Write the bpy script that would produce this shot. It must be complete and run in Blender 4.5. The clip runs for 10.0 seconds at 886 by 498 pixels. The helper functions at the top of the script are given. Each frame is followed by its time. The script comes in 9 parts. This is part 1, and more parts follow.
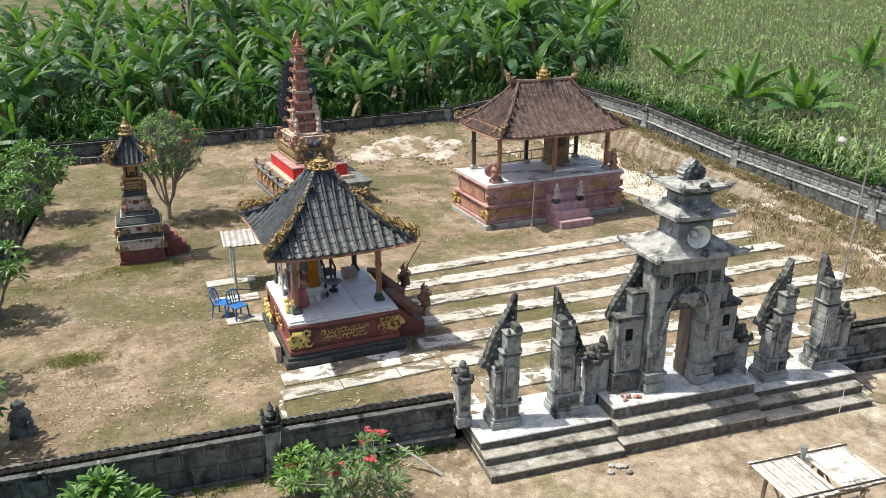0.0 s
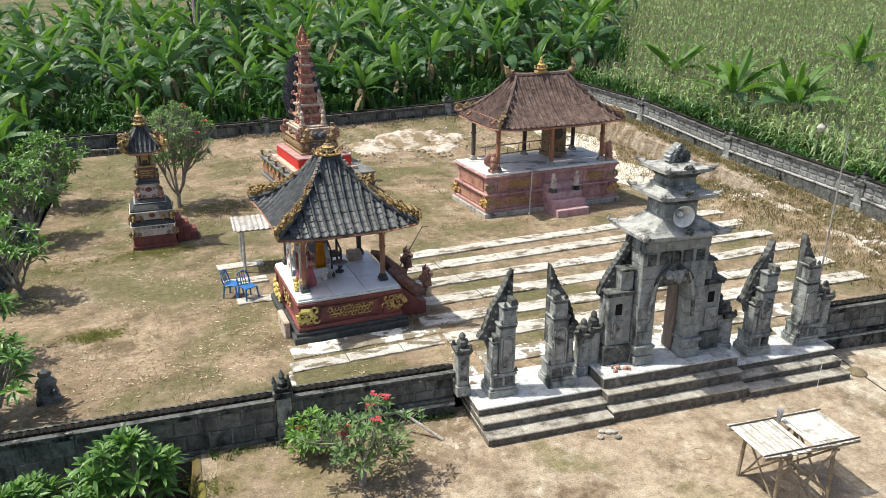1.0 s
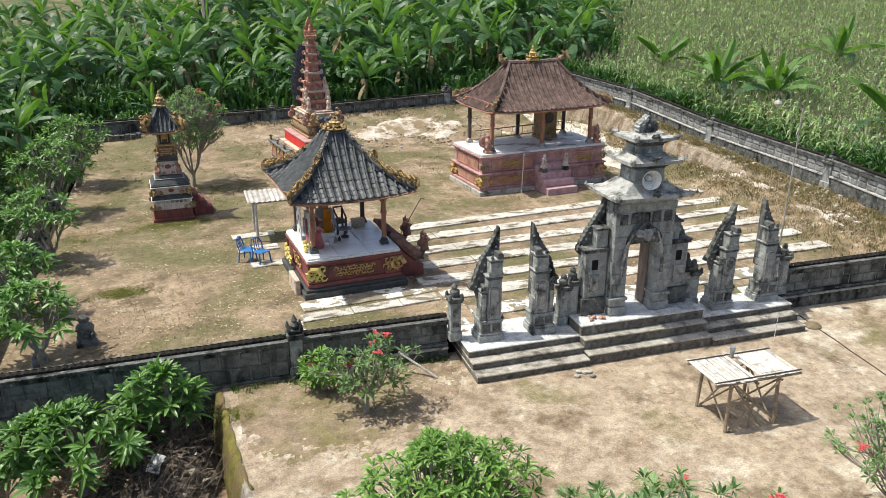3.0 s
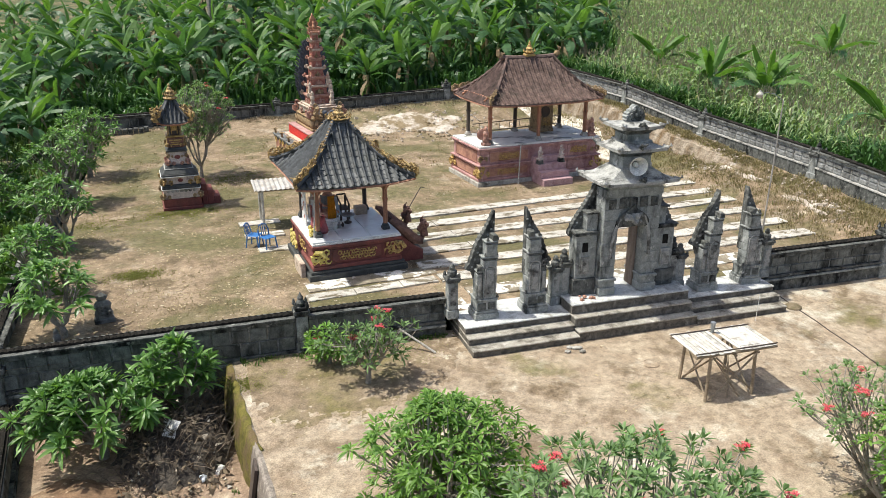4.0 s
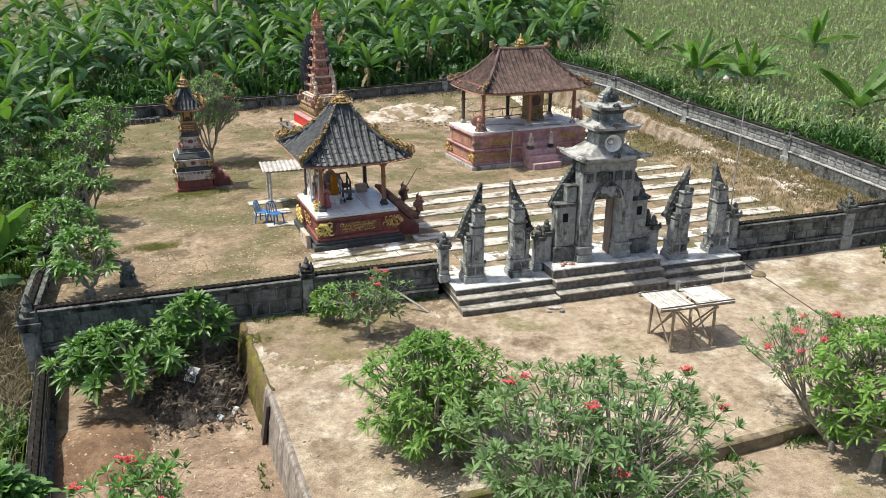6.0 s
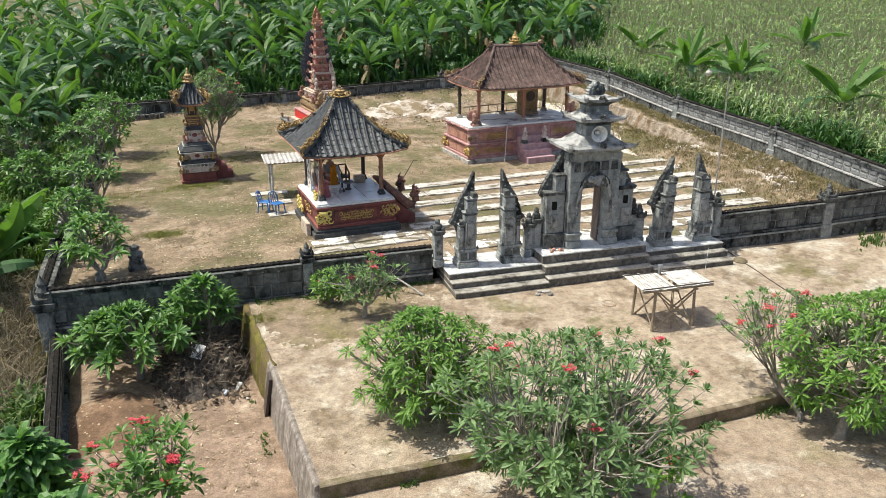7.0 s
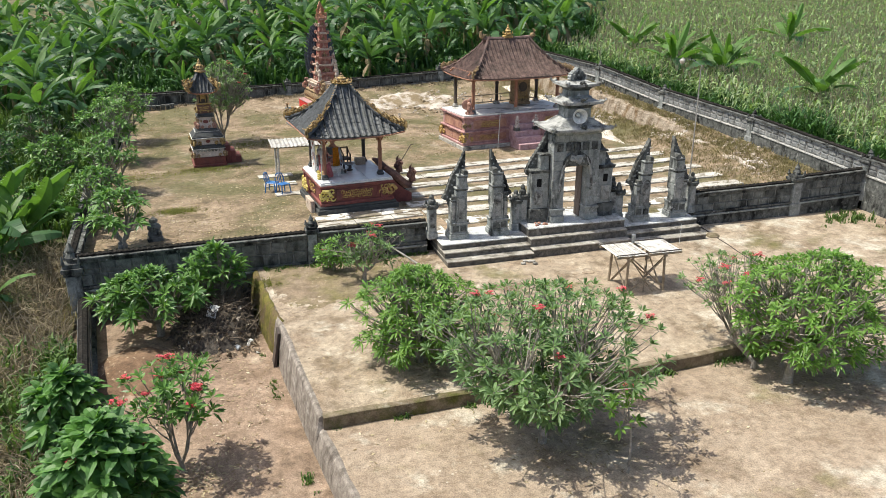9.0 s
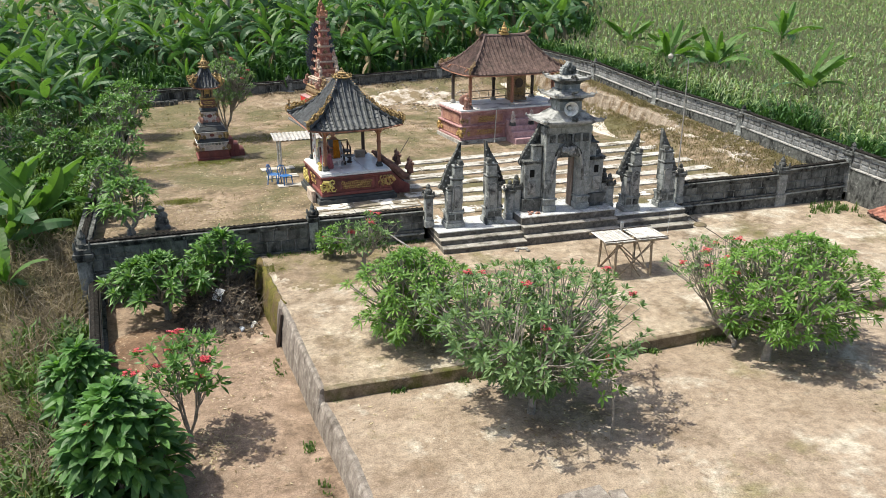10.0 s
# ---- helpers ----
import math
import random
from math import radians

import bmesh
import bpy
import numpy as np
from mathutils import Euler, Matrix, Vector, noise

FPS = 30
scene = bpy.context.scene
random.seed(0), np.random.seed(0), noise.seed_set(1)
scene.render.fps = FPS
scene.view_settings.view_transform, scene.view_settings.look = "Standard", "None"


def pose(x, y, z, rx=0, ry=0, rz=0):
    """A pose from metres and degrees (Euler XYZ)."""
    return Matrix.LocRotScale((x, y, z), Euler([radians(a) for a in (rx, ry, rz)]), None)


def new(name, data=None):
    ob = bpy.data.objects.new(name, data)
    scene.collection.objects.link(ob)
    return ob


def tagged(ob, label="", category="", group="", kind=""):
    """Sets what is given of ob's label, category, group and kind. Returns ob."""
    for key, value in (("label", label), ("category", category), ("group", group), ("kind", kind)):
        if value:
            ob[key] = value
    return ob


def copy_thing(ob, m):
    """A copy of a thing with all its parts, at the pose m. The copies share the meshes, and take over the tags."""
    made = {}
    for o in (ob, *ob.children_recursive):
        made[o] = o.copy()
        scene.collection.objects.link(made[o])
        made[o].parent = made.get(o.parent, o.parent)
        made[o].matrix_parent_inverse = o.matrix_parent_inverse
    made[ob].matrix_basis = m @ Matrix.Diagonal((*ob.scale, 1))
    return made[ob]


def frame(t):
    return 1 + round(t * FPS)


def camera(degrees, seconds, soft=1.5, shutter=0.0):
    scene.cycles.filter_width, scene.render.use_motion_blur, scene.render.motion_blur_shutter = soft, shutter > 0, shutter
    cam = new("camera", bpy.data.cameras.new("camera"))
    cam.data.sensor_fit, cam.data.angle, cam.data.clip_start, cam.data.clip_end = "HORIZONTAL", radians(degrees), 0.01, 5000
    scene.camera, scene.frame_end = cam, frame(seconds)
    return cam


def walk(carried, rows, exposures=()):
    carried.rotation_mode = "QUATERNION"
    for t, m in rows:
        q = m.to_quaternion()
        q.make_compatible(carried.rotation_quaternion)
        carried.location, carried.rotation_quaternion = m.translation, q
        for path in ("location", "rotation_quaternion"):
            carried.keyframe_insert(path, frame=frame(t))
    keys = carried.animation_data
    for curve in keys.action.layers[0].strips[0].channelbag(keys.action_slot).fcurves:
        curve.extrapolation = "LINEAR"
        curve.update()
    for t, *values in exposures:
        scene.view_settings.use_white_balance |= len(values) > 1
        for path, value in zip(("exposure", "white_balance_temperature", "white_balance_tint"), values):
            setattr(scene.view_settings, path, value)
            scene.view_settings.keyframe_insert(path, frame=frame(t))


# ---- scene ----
cam = camera(60.0, 10.0, 0.7)
PATH = [
    (0.0, 0.000, 0.000, 8.525, 70.08, -0.04, -17.88),
    (0.5, -0.147, -0.469, 8.495, 70.06, -0.08, -17.88),
    (1.0, -0.296, -0.938, 8.462, 70.01, -0.08, -17.80),
    (1.5, -0.421, -1.414, 8.432, 69.98, -0.06, -17.79),
    (2.0, -0.532, -1.898, 8.387, 69.94, -0.08, -17.75),
    (2.5, -0.638, -2.405, 8.340, 69.93, -0.07, -17.68),
    (4.0, -1.003, -3.938, 8.263, 69.88, -0.14, -17.51),
    (4.5, -1.119, -4.398, 8.250, 69.84, -0.13, -17.47),
    (5.0, -1.214, -4.881, 8.225, 69.80, -0.10, -17.41),
    (5.5, -1.282, -5.370, 8.202, 69.79, -0.03, -17.37),
    (7.0, -1.468, -6.881, 8.156, 69.79, -0.02, -17.27),
    (7.5, -1.548, -7.358, 8.144, 69.77, 0.01, -17.24),
    (8.0, -1.632, -7.841, 8.121, 69.73, 0.01, -17.23),
    (8.5, -1.721, -8.337, 8.099, 69.75, 0.03, -17.06),
    (9.0, -1.793, -8.834, 8.063, 69.74, -0.02, -17.07),
    (9.5, -1.870, -9.303, 8.033, 69.75, -0.00, -17.05),
    (10.0, -1.950, -9.765, 8.011, 69.75, -0.03, -17.03),
]
walk(cam, [(t, pose(x, y, z, rx, ry, rz)) for t, x, y, z, rx, ry, rz in PATH], ((0.0, 0.19, 6450, 6), (10.0, 0.19, 6450, 6)))

# ---- daylight ----
SUN_TRAVEL = Vector((0.46, -0.14, -1.0)).normalized()
SUN_EL = math.asin(-SUN_TRAVEL.z)
world = bpy.data.worlds.new("sky")
scene.world = world
world.use_nodes = True
wt = world.node_tree
sky = wt.nodes.new("ShaderNodeTexSky")
sky.sky_type, sky.sun_disc = "NISHITA", False
sky.dust_density, sky.air_density = 3.5, 0.8
sky.sun_elevation, sky.sun_rotation = SUN_EL, math.atan2(-SUN_TRAVEL.x, -SUN_TRAVEL.y)
wt.links.new(sky.outputs[0], wt.nodes["Background"].inputs[0])
wt.nodes["Background"].inputs[1].default_value = 0.15
sun = new("sun", bpy.data.lights.new("sun", "SUN"))
sun.data.energy, sun.data.angle, sun.data.color = 4.5, radians(0.6), (1.0, 0.945, 0.84)
sun.matrix_world = SUN_TRAVEL.to_track_quat("-Z", "Y").to_matrix().to_4x4()


# ---- materials ----
def nodes_of(name):
    m = bpy.data.materials.new(name)
    m.use_nodes = True
    return m, m.node_tree, m.node_tree.nodes["Principled BSDF"]


def noise_node(nt, scale, detail=4.0, stretch=(1, 1, 1), rough=0.55, shift=0.0):
    geo = nt.nodes.new("ShaderNodeNewGeometry")
    mp = nt.nodes.new("ShaderNodeMapping")
    mp.inputs["Scale"].default_value = stretch
    mp.inputs["Location"].default_value = (shift, shift * 0.7, shift * 1.3)
    n = nt.nodes.new("ShaderNodeTexNoise")
    n.inputs["Scale"].default_value, n.inputs["Detail"].default_value, n.inputs["Roughness"].default_value = scale, detail, rough
    nt.links.new(geo.outputs["Position"], mp.inputs[0])
    nt.links.new(mp.outputs[0], n.inputs["Vector"])
    return n.outputs["Fac"]


def ramp(nt, fac, stops):
    r = nt.nodes.new("ShaderNodeValToRGB")
    while len(r.color_ramp.elements) < len(stops):
        r.color_ramp.elements.new(0.5)
    for e, (p, c) in zip(r.color_ramp.elements, stops):
        e.position = p
        e.color = (*c, 1) if len(c) == 3 else c
    nt.links.new(fac, r.inputs[0])
    return r.outputs[0]


def mixed(nt, fac, a, b, mode="MIX"):
    m = nt.nodes.new("ShaderNodeMix")
    m.data_type, m.blend_type = "RGBA", mode
    for sock, v in ((m.inputs[0], fac), (m.inputs[6], a), (m.inputs[7], b)):
        if isinstance(v, (int, float)):
            sock.default_value = v
        elif isinstance(v, tuple):
            sock.default_value = (*v, 1)
        else:
            nt.links.new(v, sock)
    return m.outputs[2]


def bumped(nt, b, fac, strength, distance=0.02):
    n = nt.nodes.new("ShaderNodeBump")
    n.inputs["Strength"].default_value, n.inputs["Distance"].default_value = strength, distance
    nt.links.new(fac, n.inputs["Height"])
    nt.links.new(n.outputs[0], b.inputs["Normal"])


def surf(name, a, b, scale=7.0, lo=0.35, hi=0.65, rough=0.85, bump=0.35, bscale=45.0, bdist=0.012, stain=None, sscale=1.3, slo=0.5, shi=0.68,
         sstretch=(1, 1, 1), stain2=None, s2scale=3.0, s2lo=0.58, s2hi=0.72, rnd=0.0, metal=0.0, stretch=(1, 1, 1), grain=0.75):
    """Two tones in grain, up to two stains of a larger shape, fine relief; rnd: how far objects differ in lightness."""
    m, nt, bs = nodes_of(name)
    col = ramp(nt, noise_node(nt, scale, 6.0, stretch), ((lo, a), (hi, b)))
    if stain:
        col = mixed(nt, ramp(nt, noise_node(nt, sscale, 7.0, sstretch, 0.65, 3.1), ((slo, (0, 0, 0)), (shi, (1, 1, 1)))), col, stain)
    if stain2:
        col = mixed(nt, ramp(nt, noise_node(nt, s2scale, 6.0, (1, 1, 1), 0.6, 8.7), ((s2lo, (0, 0, 0)), (s2hi, (1, 1, 1)))), col, stain2)
    fine = ramp(nt, noise_node(nt, scale * 4.7 + 12, 4.0, (1, 1, 1), 0.7, 5.3), ((0.34, (0.62, 0.62, 0.62)), (0.5, (1, 1, 1)), (0.66, (1.32, 1.31, 1.28))))
    col = mixed(nt, grain, col, fine, "MULTIPLY")
    if rnd:
        info = nt.nodes.new("ShaderNodeObjectInfo")
        mr = nt.nodes.new("ShaderNodeMapRange")
        mr.inputs[3].default_value, mr.inputs[4].default_value = 1 - rnd, 1 + rnd
        nt.links.new(info.outputs["Random"], mr.inputs[0])
        hs = nt.nodes.new("ShaderNodeHueSaturation")
        nt.links.new(mr.outputs[0], hs.inputs["Value"])
        nt.links.new(col, hs.inputs["Color"])
        col = hs.outputs[0]
    nt.links.new(col, bs.inputs["Base Color"])
    bs.inputs["Roughness"].default_value, bs.inputs["Metallic"].default_value = rough, metal
    bs.inputs["Specular IOR Level"].default_value = 0.2 if rough > 0.8 else 0.5
    if bump:
        bumped(nt, bs, noise_node(nt, bscale, 5.0, (1, 1, 1), 0.6), bump, bdist)
    return m


def earth(name, lo, hi, moss, mlo, mhi, damp, dlo, dhi, pale, plo, phi, fleck, fleck_amount):
    """Trodden ground: mottled soil, moss, damp and bleached patches, grit and pale flecks of litter."""
    m, nt, bs = nodes_of(name)
    col = ramp(nt, noise_node(nt, 1.15, 9.0, (1, 1, 1), 0.68), ((0.33, lo), (0.67, hi)))
    col = mixed(nt, ramp(nt, noise_node(nt, 0.85, 8.0, (1, 1, 1), 0.66, 11.3), ((dlo, (0, 0, 0)), (dhi, (1, 1, 1)))), col, damp)
    col = mixed(nt, ramp(nt, noise_node(nt, 0.7, 9.0, (1, 1, 1), 0.7, 17.9), ((plo, (0, 0, 0)), (phi, (0.9, 0.9, 0.9)))), col, pale)
    col = mixed(nt, ramp(nt, noise_node(nt, 0.38, 9.0, (1, 1, 1), 0.66, 23.1), ((mlo, (0, 0, 0)), (mhi, (0.92, 0.92, 0.92)))), col, moss)
    col = mixed(nt, 1.0, col, ramp(nt, noise_node(nt, 5.5, 7.0, (1, 1, 1), 0.72, 2.7), ((0.32, (0.62, 0.61, 0.58)), (0.5, (1, 1, 1)), (0.68, (1.32, 1.32, 1.3)))), "MULTIPLY")
    col = mixed(nt, 1.0, col, ramp(nt, noise_node(nt, 34.0, 3.0, (1, 1, 1), 0.7, 4.1), ((0.34, (0.7, 0.69, 0.67)), (0.5, (1, 1, 1)), (0.66, (1.24, 1.24, 1.22)))), "MULTIPLY")
    geo = nt.nodes.new("ShaderNodeNewGeometry")
    vo = nt.nodes.new("ShaderNodeTexVoronoi")
    vo.inputs["Scale"].default_value = 7.0
    nt.links.new(geo.outputs["Position"], vo.inputs["Vector"])
    dots = ramp(nt, vo.outputs["Distance"], ((0.14, (1, 1, 1)), (0.2, (0, 0, 0))))
    where = ramp(nt, noise_node(nt, 0.9, 6.0, (1, 1, 1), 0.7, 31.0), ((0.62 - fleck_amount, (0, 0, 0)), (0.72 - fleck_amount, (1, 1, 1))))
    col = mixed(nt, mixed(nt, 1.0, dots, where, "MULTIPLY"), col, fleck)
    nt.links.new(col, bs.inputs["Base Color"])
    bs.inputs["Roughness"].default_value = 0.95
    bumped(nt, bs, noise_node(nt, 24.0, 6.0, (1, 1, 1), 0.7), 0.7, 0.025)
    return m


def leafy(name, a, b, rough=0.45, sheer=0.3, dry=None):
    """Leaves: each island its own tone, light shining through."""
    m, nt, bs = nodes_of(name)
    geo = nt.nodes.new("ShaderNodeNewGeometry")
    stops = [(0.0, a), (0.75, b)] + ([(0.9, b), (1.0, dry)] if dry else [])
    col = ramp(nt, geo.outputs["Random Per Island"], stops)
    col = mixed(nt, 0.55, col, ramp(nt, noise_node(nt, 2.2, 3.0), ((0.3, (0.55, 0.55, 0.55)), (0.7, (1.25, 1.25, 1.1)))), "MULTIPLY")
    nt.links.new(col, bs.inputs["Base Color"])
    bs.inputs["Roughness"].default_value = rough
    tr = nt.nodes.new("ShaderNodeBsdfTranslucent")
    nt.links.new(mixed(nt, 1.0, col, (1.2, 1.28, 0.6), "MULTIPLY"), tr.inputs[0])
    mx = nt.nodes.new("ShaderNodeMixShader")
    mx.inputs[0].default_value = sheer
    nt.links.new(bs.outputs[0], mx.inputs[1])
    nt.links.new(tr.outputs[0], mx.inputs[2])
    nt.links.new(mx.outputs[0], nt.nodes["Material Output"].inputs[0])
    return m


M_STONE = surf("weathered_stone", (0.215, 0.23, 0.222), (0.40, 0.415, 0.405), 6, 0.3, 0.7, 0.92, 0.7, 30, 0.025, (0.055, 0.06, 0.058), 2.6, 0.51, 0.66, (1, 1, 0.4), (0.58, 0.58, 0.56), 5.0, 0.60, 0.70)
M_STONE_DARK = surf("blackened_stone", (0.062, 0.066, 0.062), (0.19, 0.194, 0.185), 8, 0.3, 0.7, 0.93, 0.8, 30, 0.03, (0.018, 0.019, 0.019), 3.0, 0.5, 0.63, (1, 1, 0.5), (0.36, 0.36, 0.34), 6.0, 0.60, 0.72)
M_STONE_PALE = surf("limed_stone", (0.28, 0.285, 0.275), (0.47, 0.465, 0.445), 7, 0.3, 0.7, 0.9, 0.5, 36, 0.018, (0.085, 0.085, 0.08), 2.8, 0.50, 0.64, (1, 1, 1), (0.60, 0.53, 0.48), 2.5, 0.66, 0.8)
M_BLOCK = surf("wall_block", (0.10, 0.108, 0.102), (0.225, 0.232, 0.22), 7, 0.3, 0.7, 0.93, 0.5, 50, 0.012, (0.028, 0.03, 0.028), 1.9, 0.48, 0.66, (1, 1, 0.4), (0.26, 0.265, 0.25), 5.0, 0.6, 0.74, rnd=0.2)
M_BLOCK_PALE = surf("grey_panel_block", (0.19, 0.195, 0.195), (0.32, 0.325, 0.32), 10, 0.3, 0.7, 0.9, 0.6, 30, 0.02, (0.085, 0.085, 0.082), 1.6, 0.50, 0.68, (1, 1, 0.4), (0.40, 0.40, 0.385), 6, 0.62, 0.74, rnd=0.18)
M_WALLCORE = surf("mortared_wall", (0.19, 0.195, 0.185), (0.34, 0.34, 0.325), 8, 0.3, 0.7, 0.93, 0.5, 40, 0.015, (0.05, 0.052, 0.05), 1.2, 0.47, 0.66, (1, 1, 0.5), (0.42, 0.42, 0.40), 6.0, 0.62, 0.74)
M_MORTAR = surf("pale_mortar", (0.36, 0.36, 0.345), (0.58, 0.57, 0.54), 7, 0.3, 0.7, 0.9, 0.3, 40, 0.01, (0.10, 0.10, 0.095), 2.5, 0.53, 0.64)
M_CAPTILE = surf("mossy_cap", (0.012, 0.0115, 0.01), (0.034, 0.029, 0.025), 14, 0.3, 0.7, 0.95, 0.5, 40, 0.015, (0.01, 0.01, 0.009), 3.0, 0.5, 0.65, (1, 1, 1), (0.20, 0.16, 0.115), 8.0, 0.68, 0.74, rnd=0.25)
M_STEP = surf("step_concrete", (0.30, 0.285, 0.255), (0.49, 0.47, 0.43), 6, 0.3, 0.7, 0.9, 0.4, 40, 0.012, (0.09, 0.084, 0.072), 2.2, 0.52, 0.66, (1, 1, 1), (0.63, 0.61, 0.57), 3.0, 0.58, 0.72)
M_LIMED = surf("limewashed_floor", (0.44, 0.45, 0.45), (0.66, 0.67, 0.66), 5, 0.3, 0.7, 0.85, 0.4, 40, 0.01, (0.20, 0.195, 0.18), 1.8, 0.53, 0.68, (1, 1, 1), (0.30, 0.29, 0.265), 4.0, 0.58, 0.70)
M_KERB = surf("earthy_kerb", (0.13, 0.10, 0.065), (0.27, 0.22, 0.155), 5, 0.3, 0.7, 0.93, 0.6, 30, 0.02, (0.10, 0.10, 0.03), 1.3, 0.5, 0.64, (1, 1, 1), (0.36, 0.32, 0.26), 3.0, 0.6, 0.72)
M_DAMP = surf("dark_concrete", (0.12, 0.125, 0.125), (0.24, 0.245, 0.24), 5, 0.3, 0.7, 0.85, 0.4, 40, 0.012, (0.07, 0.072, 0.07), 1.5, 0.5, 0.66, (1, 1, 1), (0.36, 0.35, 0.33), 3.0, 0.6, 0.74)
M_STEP_DARK = surf("worn_step", (0.26, 0.24, 0.205), (0.44, 0.415, 0.37), 6, 0.3, 0.7, 0.9, 0.4, 40, 0.012, (0.09, 0.08, 0.066), 2.2, 0.52, 0.66, (1, 1, 1), (0.57, 0.55, 0.51), 3.0, 0.6, 0.72)
# Riser concrete: darker than the treads, with stains and pale patches.
M_RISER = surf("dark_riser", (0.075, 0.07, 0.062), (0.22, 0.205, 0.18), 9, 0.3, 0.7, 0.9, 0.4, 40, 0.012, (0.36, 0.345, 0.315), 2.6, 0.58, 0.72, (1, 1, 0.5))
M_STRIP = surf("path_concrete", (0.38, 0.355, 0.315), (0.62, 0.59, 0.535), 3, 0.3, 0.7, 0.88, 0.5, 30, 0.012, (0.165, 0.14, 0.10), 1.5, 0.53, 0.585, (1, 2.4, 1), (0.27, 0.245, 0.20), 3.2, 0.55, 0.64, rnd=0.08)
M_APRON = surf("flaking_apron", (0.19, 0.16, 0.115), (0.32, 0.28, 0.22), 4, 0.3, 0.7, 0.9, 0.5, 30, 0.012, (0.12, 0.11, 0.08), 1.4, 0.52, 0.66, (1, 1, 1), (0.70, 0.68, 0.63), 1.9, 0.49, 0.52)
M_COURT = earth("court_soil", (0.18, 0.128, 0.08), (0.35, 0.268, 0.185), (0.118, 0.108, 0.046), 0.465, 0.585, (0.135, 0.10, 0.058), 0.50, 0.62, (0.42, 0.365, 0.29), 0.57, 0.70, (0.50, 0.44, 0.35), 0.12)
M_FORE = earth("forecourt_concrete", (0.26, 0.195, 0.136), (0.43, 0.355, 0.268), (0.145, 0.13, 0.048), 0.57, 0.68, (0.165, 0.12, 0.075), 0.53, 0.66, (0.55, 0.505, 0.42), 0.53, 0.66, (0.54, 0.49, 0.40), 0.0)
M_LOWER = earth("lower_court_earth", (0.255, 0.19, 0.135), (0.395, 0.315, 0.238), (0.19, 0.17, 0.075), 0.58, 0.70, (0.195, 0.14, 0.093), 0.54, 0.68, (0.51, 0.46, 0.38), 0.55, 0.66, (0.56, 0.50, 0.41), 0.05)
M_HEAP = earth("reddish_heap", (0.13, 0.078, 0.045), (0.25, 0.155, 0.095), (0.14, 0.11, 0.05), 0.62, 0.75, (0.10, 0.062, 0.036), 0.50, 0.66, (0.34, 0.25, 0.17), 0.60, 0.72, (0.44, 0.34, 0.23), 0.25)
M_SUNKEN = earth("sunken_earth", (0.205, 0.142, 0.098), (0.345, 0.252, 0.184), (0.165, 0.135, 0.06), 0.60, 0.72, (0.14, 0.094, 0.06), 0.52, 0.67, (0.40, 0.325, 0.245), 0.60, 0.70, (0.48, 0.40, 0.30), 0.12)
M_MOSSY = earth("mossy_earth", (0.18, 0.13, 0.083), (0.32, 0.25, 0.18), (0.14, 0.125, 0.04), 0.50, 0.64, (0.135, 0.095, 0.055), 0.52, 0.66, (0.42, 0.36, 0.27), 0.60, 0.72, (0.46, 0.40, 0.30), 0.05)
M_WILD = surf("wild_ground", (0.10, 0.095, 0.05), (0.21, 0.18, 0.10), 2.5, 0.3, 0.7, 0.95, 0.6, 20, 0.04, (0.055, 0.085, 0.03), 0.5, 0.45, 0.6)
M_RETAIN = surf("retaining_render", (0.20, 0.172, 0.148), (0.36, 0.315, 0.275), 7, 0.3, 0.7, 0.92, 0.6, 26, 0.02, (0.12, 0.10, 0.085), 5.0, 0.46, 0.68, (1, 1, 0.22), (0.47, 0.43, 0.385), 3.4, 0.57, 0.72)
M_MOSS = surf("moss", (0.09, 0.085, 0.022), (0.21, 0.18, 0.05), 5, 0.3, 0.7, 0.95, 0.8, 40, 0.03, (0.15, 0.11, 0.06), 2.2, 0.46, 0.6)
M_RUBBLE = surf("pale_rubble", (0.38, 0.32, 0.265), (0.68, 0.62, 0.55), 3, 0.3, 0.7, 0.95, 0.8, 14, 0.06, (0.24, 0.185, 0.115), 1.3, 0.44, 0.56)
M_CLIFF = surf("cut_earth", (0.22, 0.17, 0.12), (0.45, 0.385, 0.31), 3.5, 0.3, 0.7, 0.95, 0.9, 9, 0.09, (0.19, 0.13, 0.075), 1.8, 0.5, 0.62, (1, 1, 0.25), stretch=(1, 1, 0.3))
M_MAROON = surf("maroon_paint", (0.17, 0.050, 0.045), (0.24, 0.075, 0.062), 7, 0.3, 0.7, 0.75, 0.25, 40, 0.008, (0.115, 0.045, 0.042), 1.6, 0.5, 0.68, (1, 1, 0.5), rnd=0.05)
M_PINK = surf("faded_maroon_paint", (0.36, 0.185, 0.18), (0.52, 0.32, 0.30), 5, 0.3, 0.7, 0.8, 0.3, 40, 0.01, (0.24, 0.11, 0.115), 1.6, 0.5, 0.68, (1, 1, 0.5), (0.60, 0.46, 0.42), 3.5, 0.58, 0.74)
# Orange brick; on the meeting pavilion it carries the sun in its colour.
M_BRICK_AND_LIT = surf("orange_brick_and_sunlit_pink", (0.34, 0.165, 0.115), (0.50, 0.28, 0.20), 6, 0.3, 0.7, 0.8, 0.4, 40, 0.012, (0.24, 0.11, 0.09), 1.8, 0.5, 0.68, (1, 1, 1), (0.55, 0.40, 0.33), 4.0, 0.62, 0.75)
M_GOLD = surf("gold_paint", (0.40, 0.25, 0.075), (0.60, 0.42, 0.16), 22, 0.3, 0.7, 0.5, 0.5, 60, 0.012, (0.17, 0.09, 0.035), 9, 0.52, 0.66, metal=0.1)
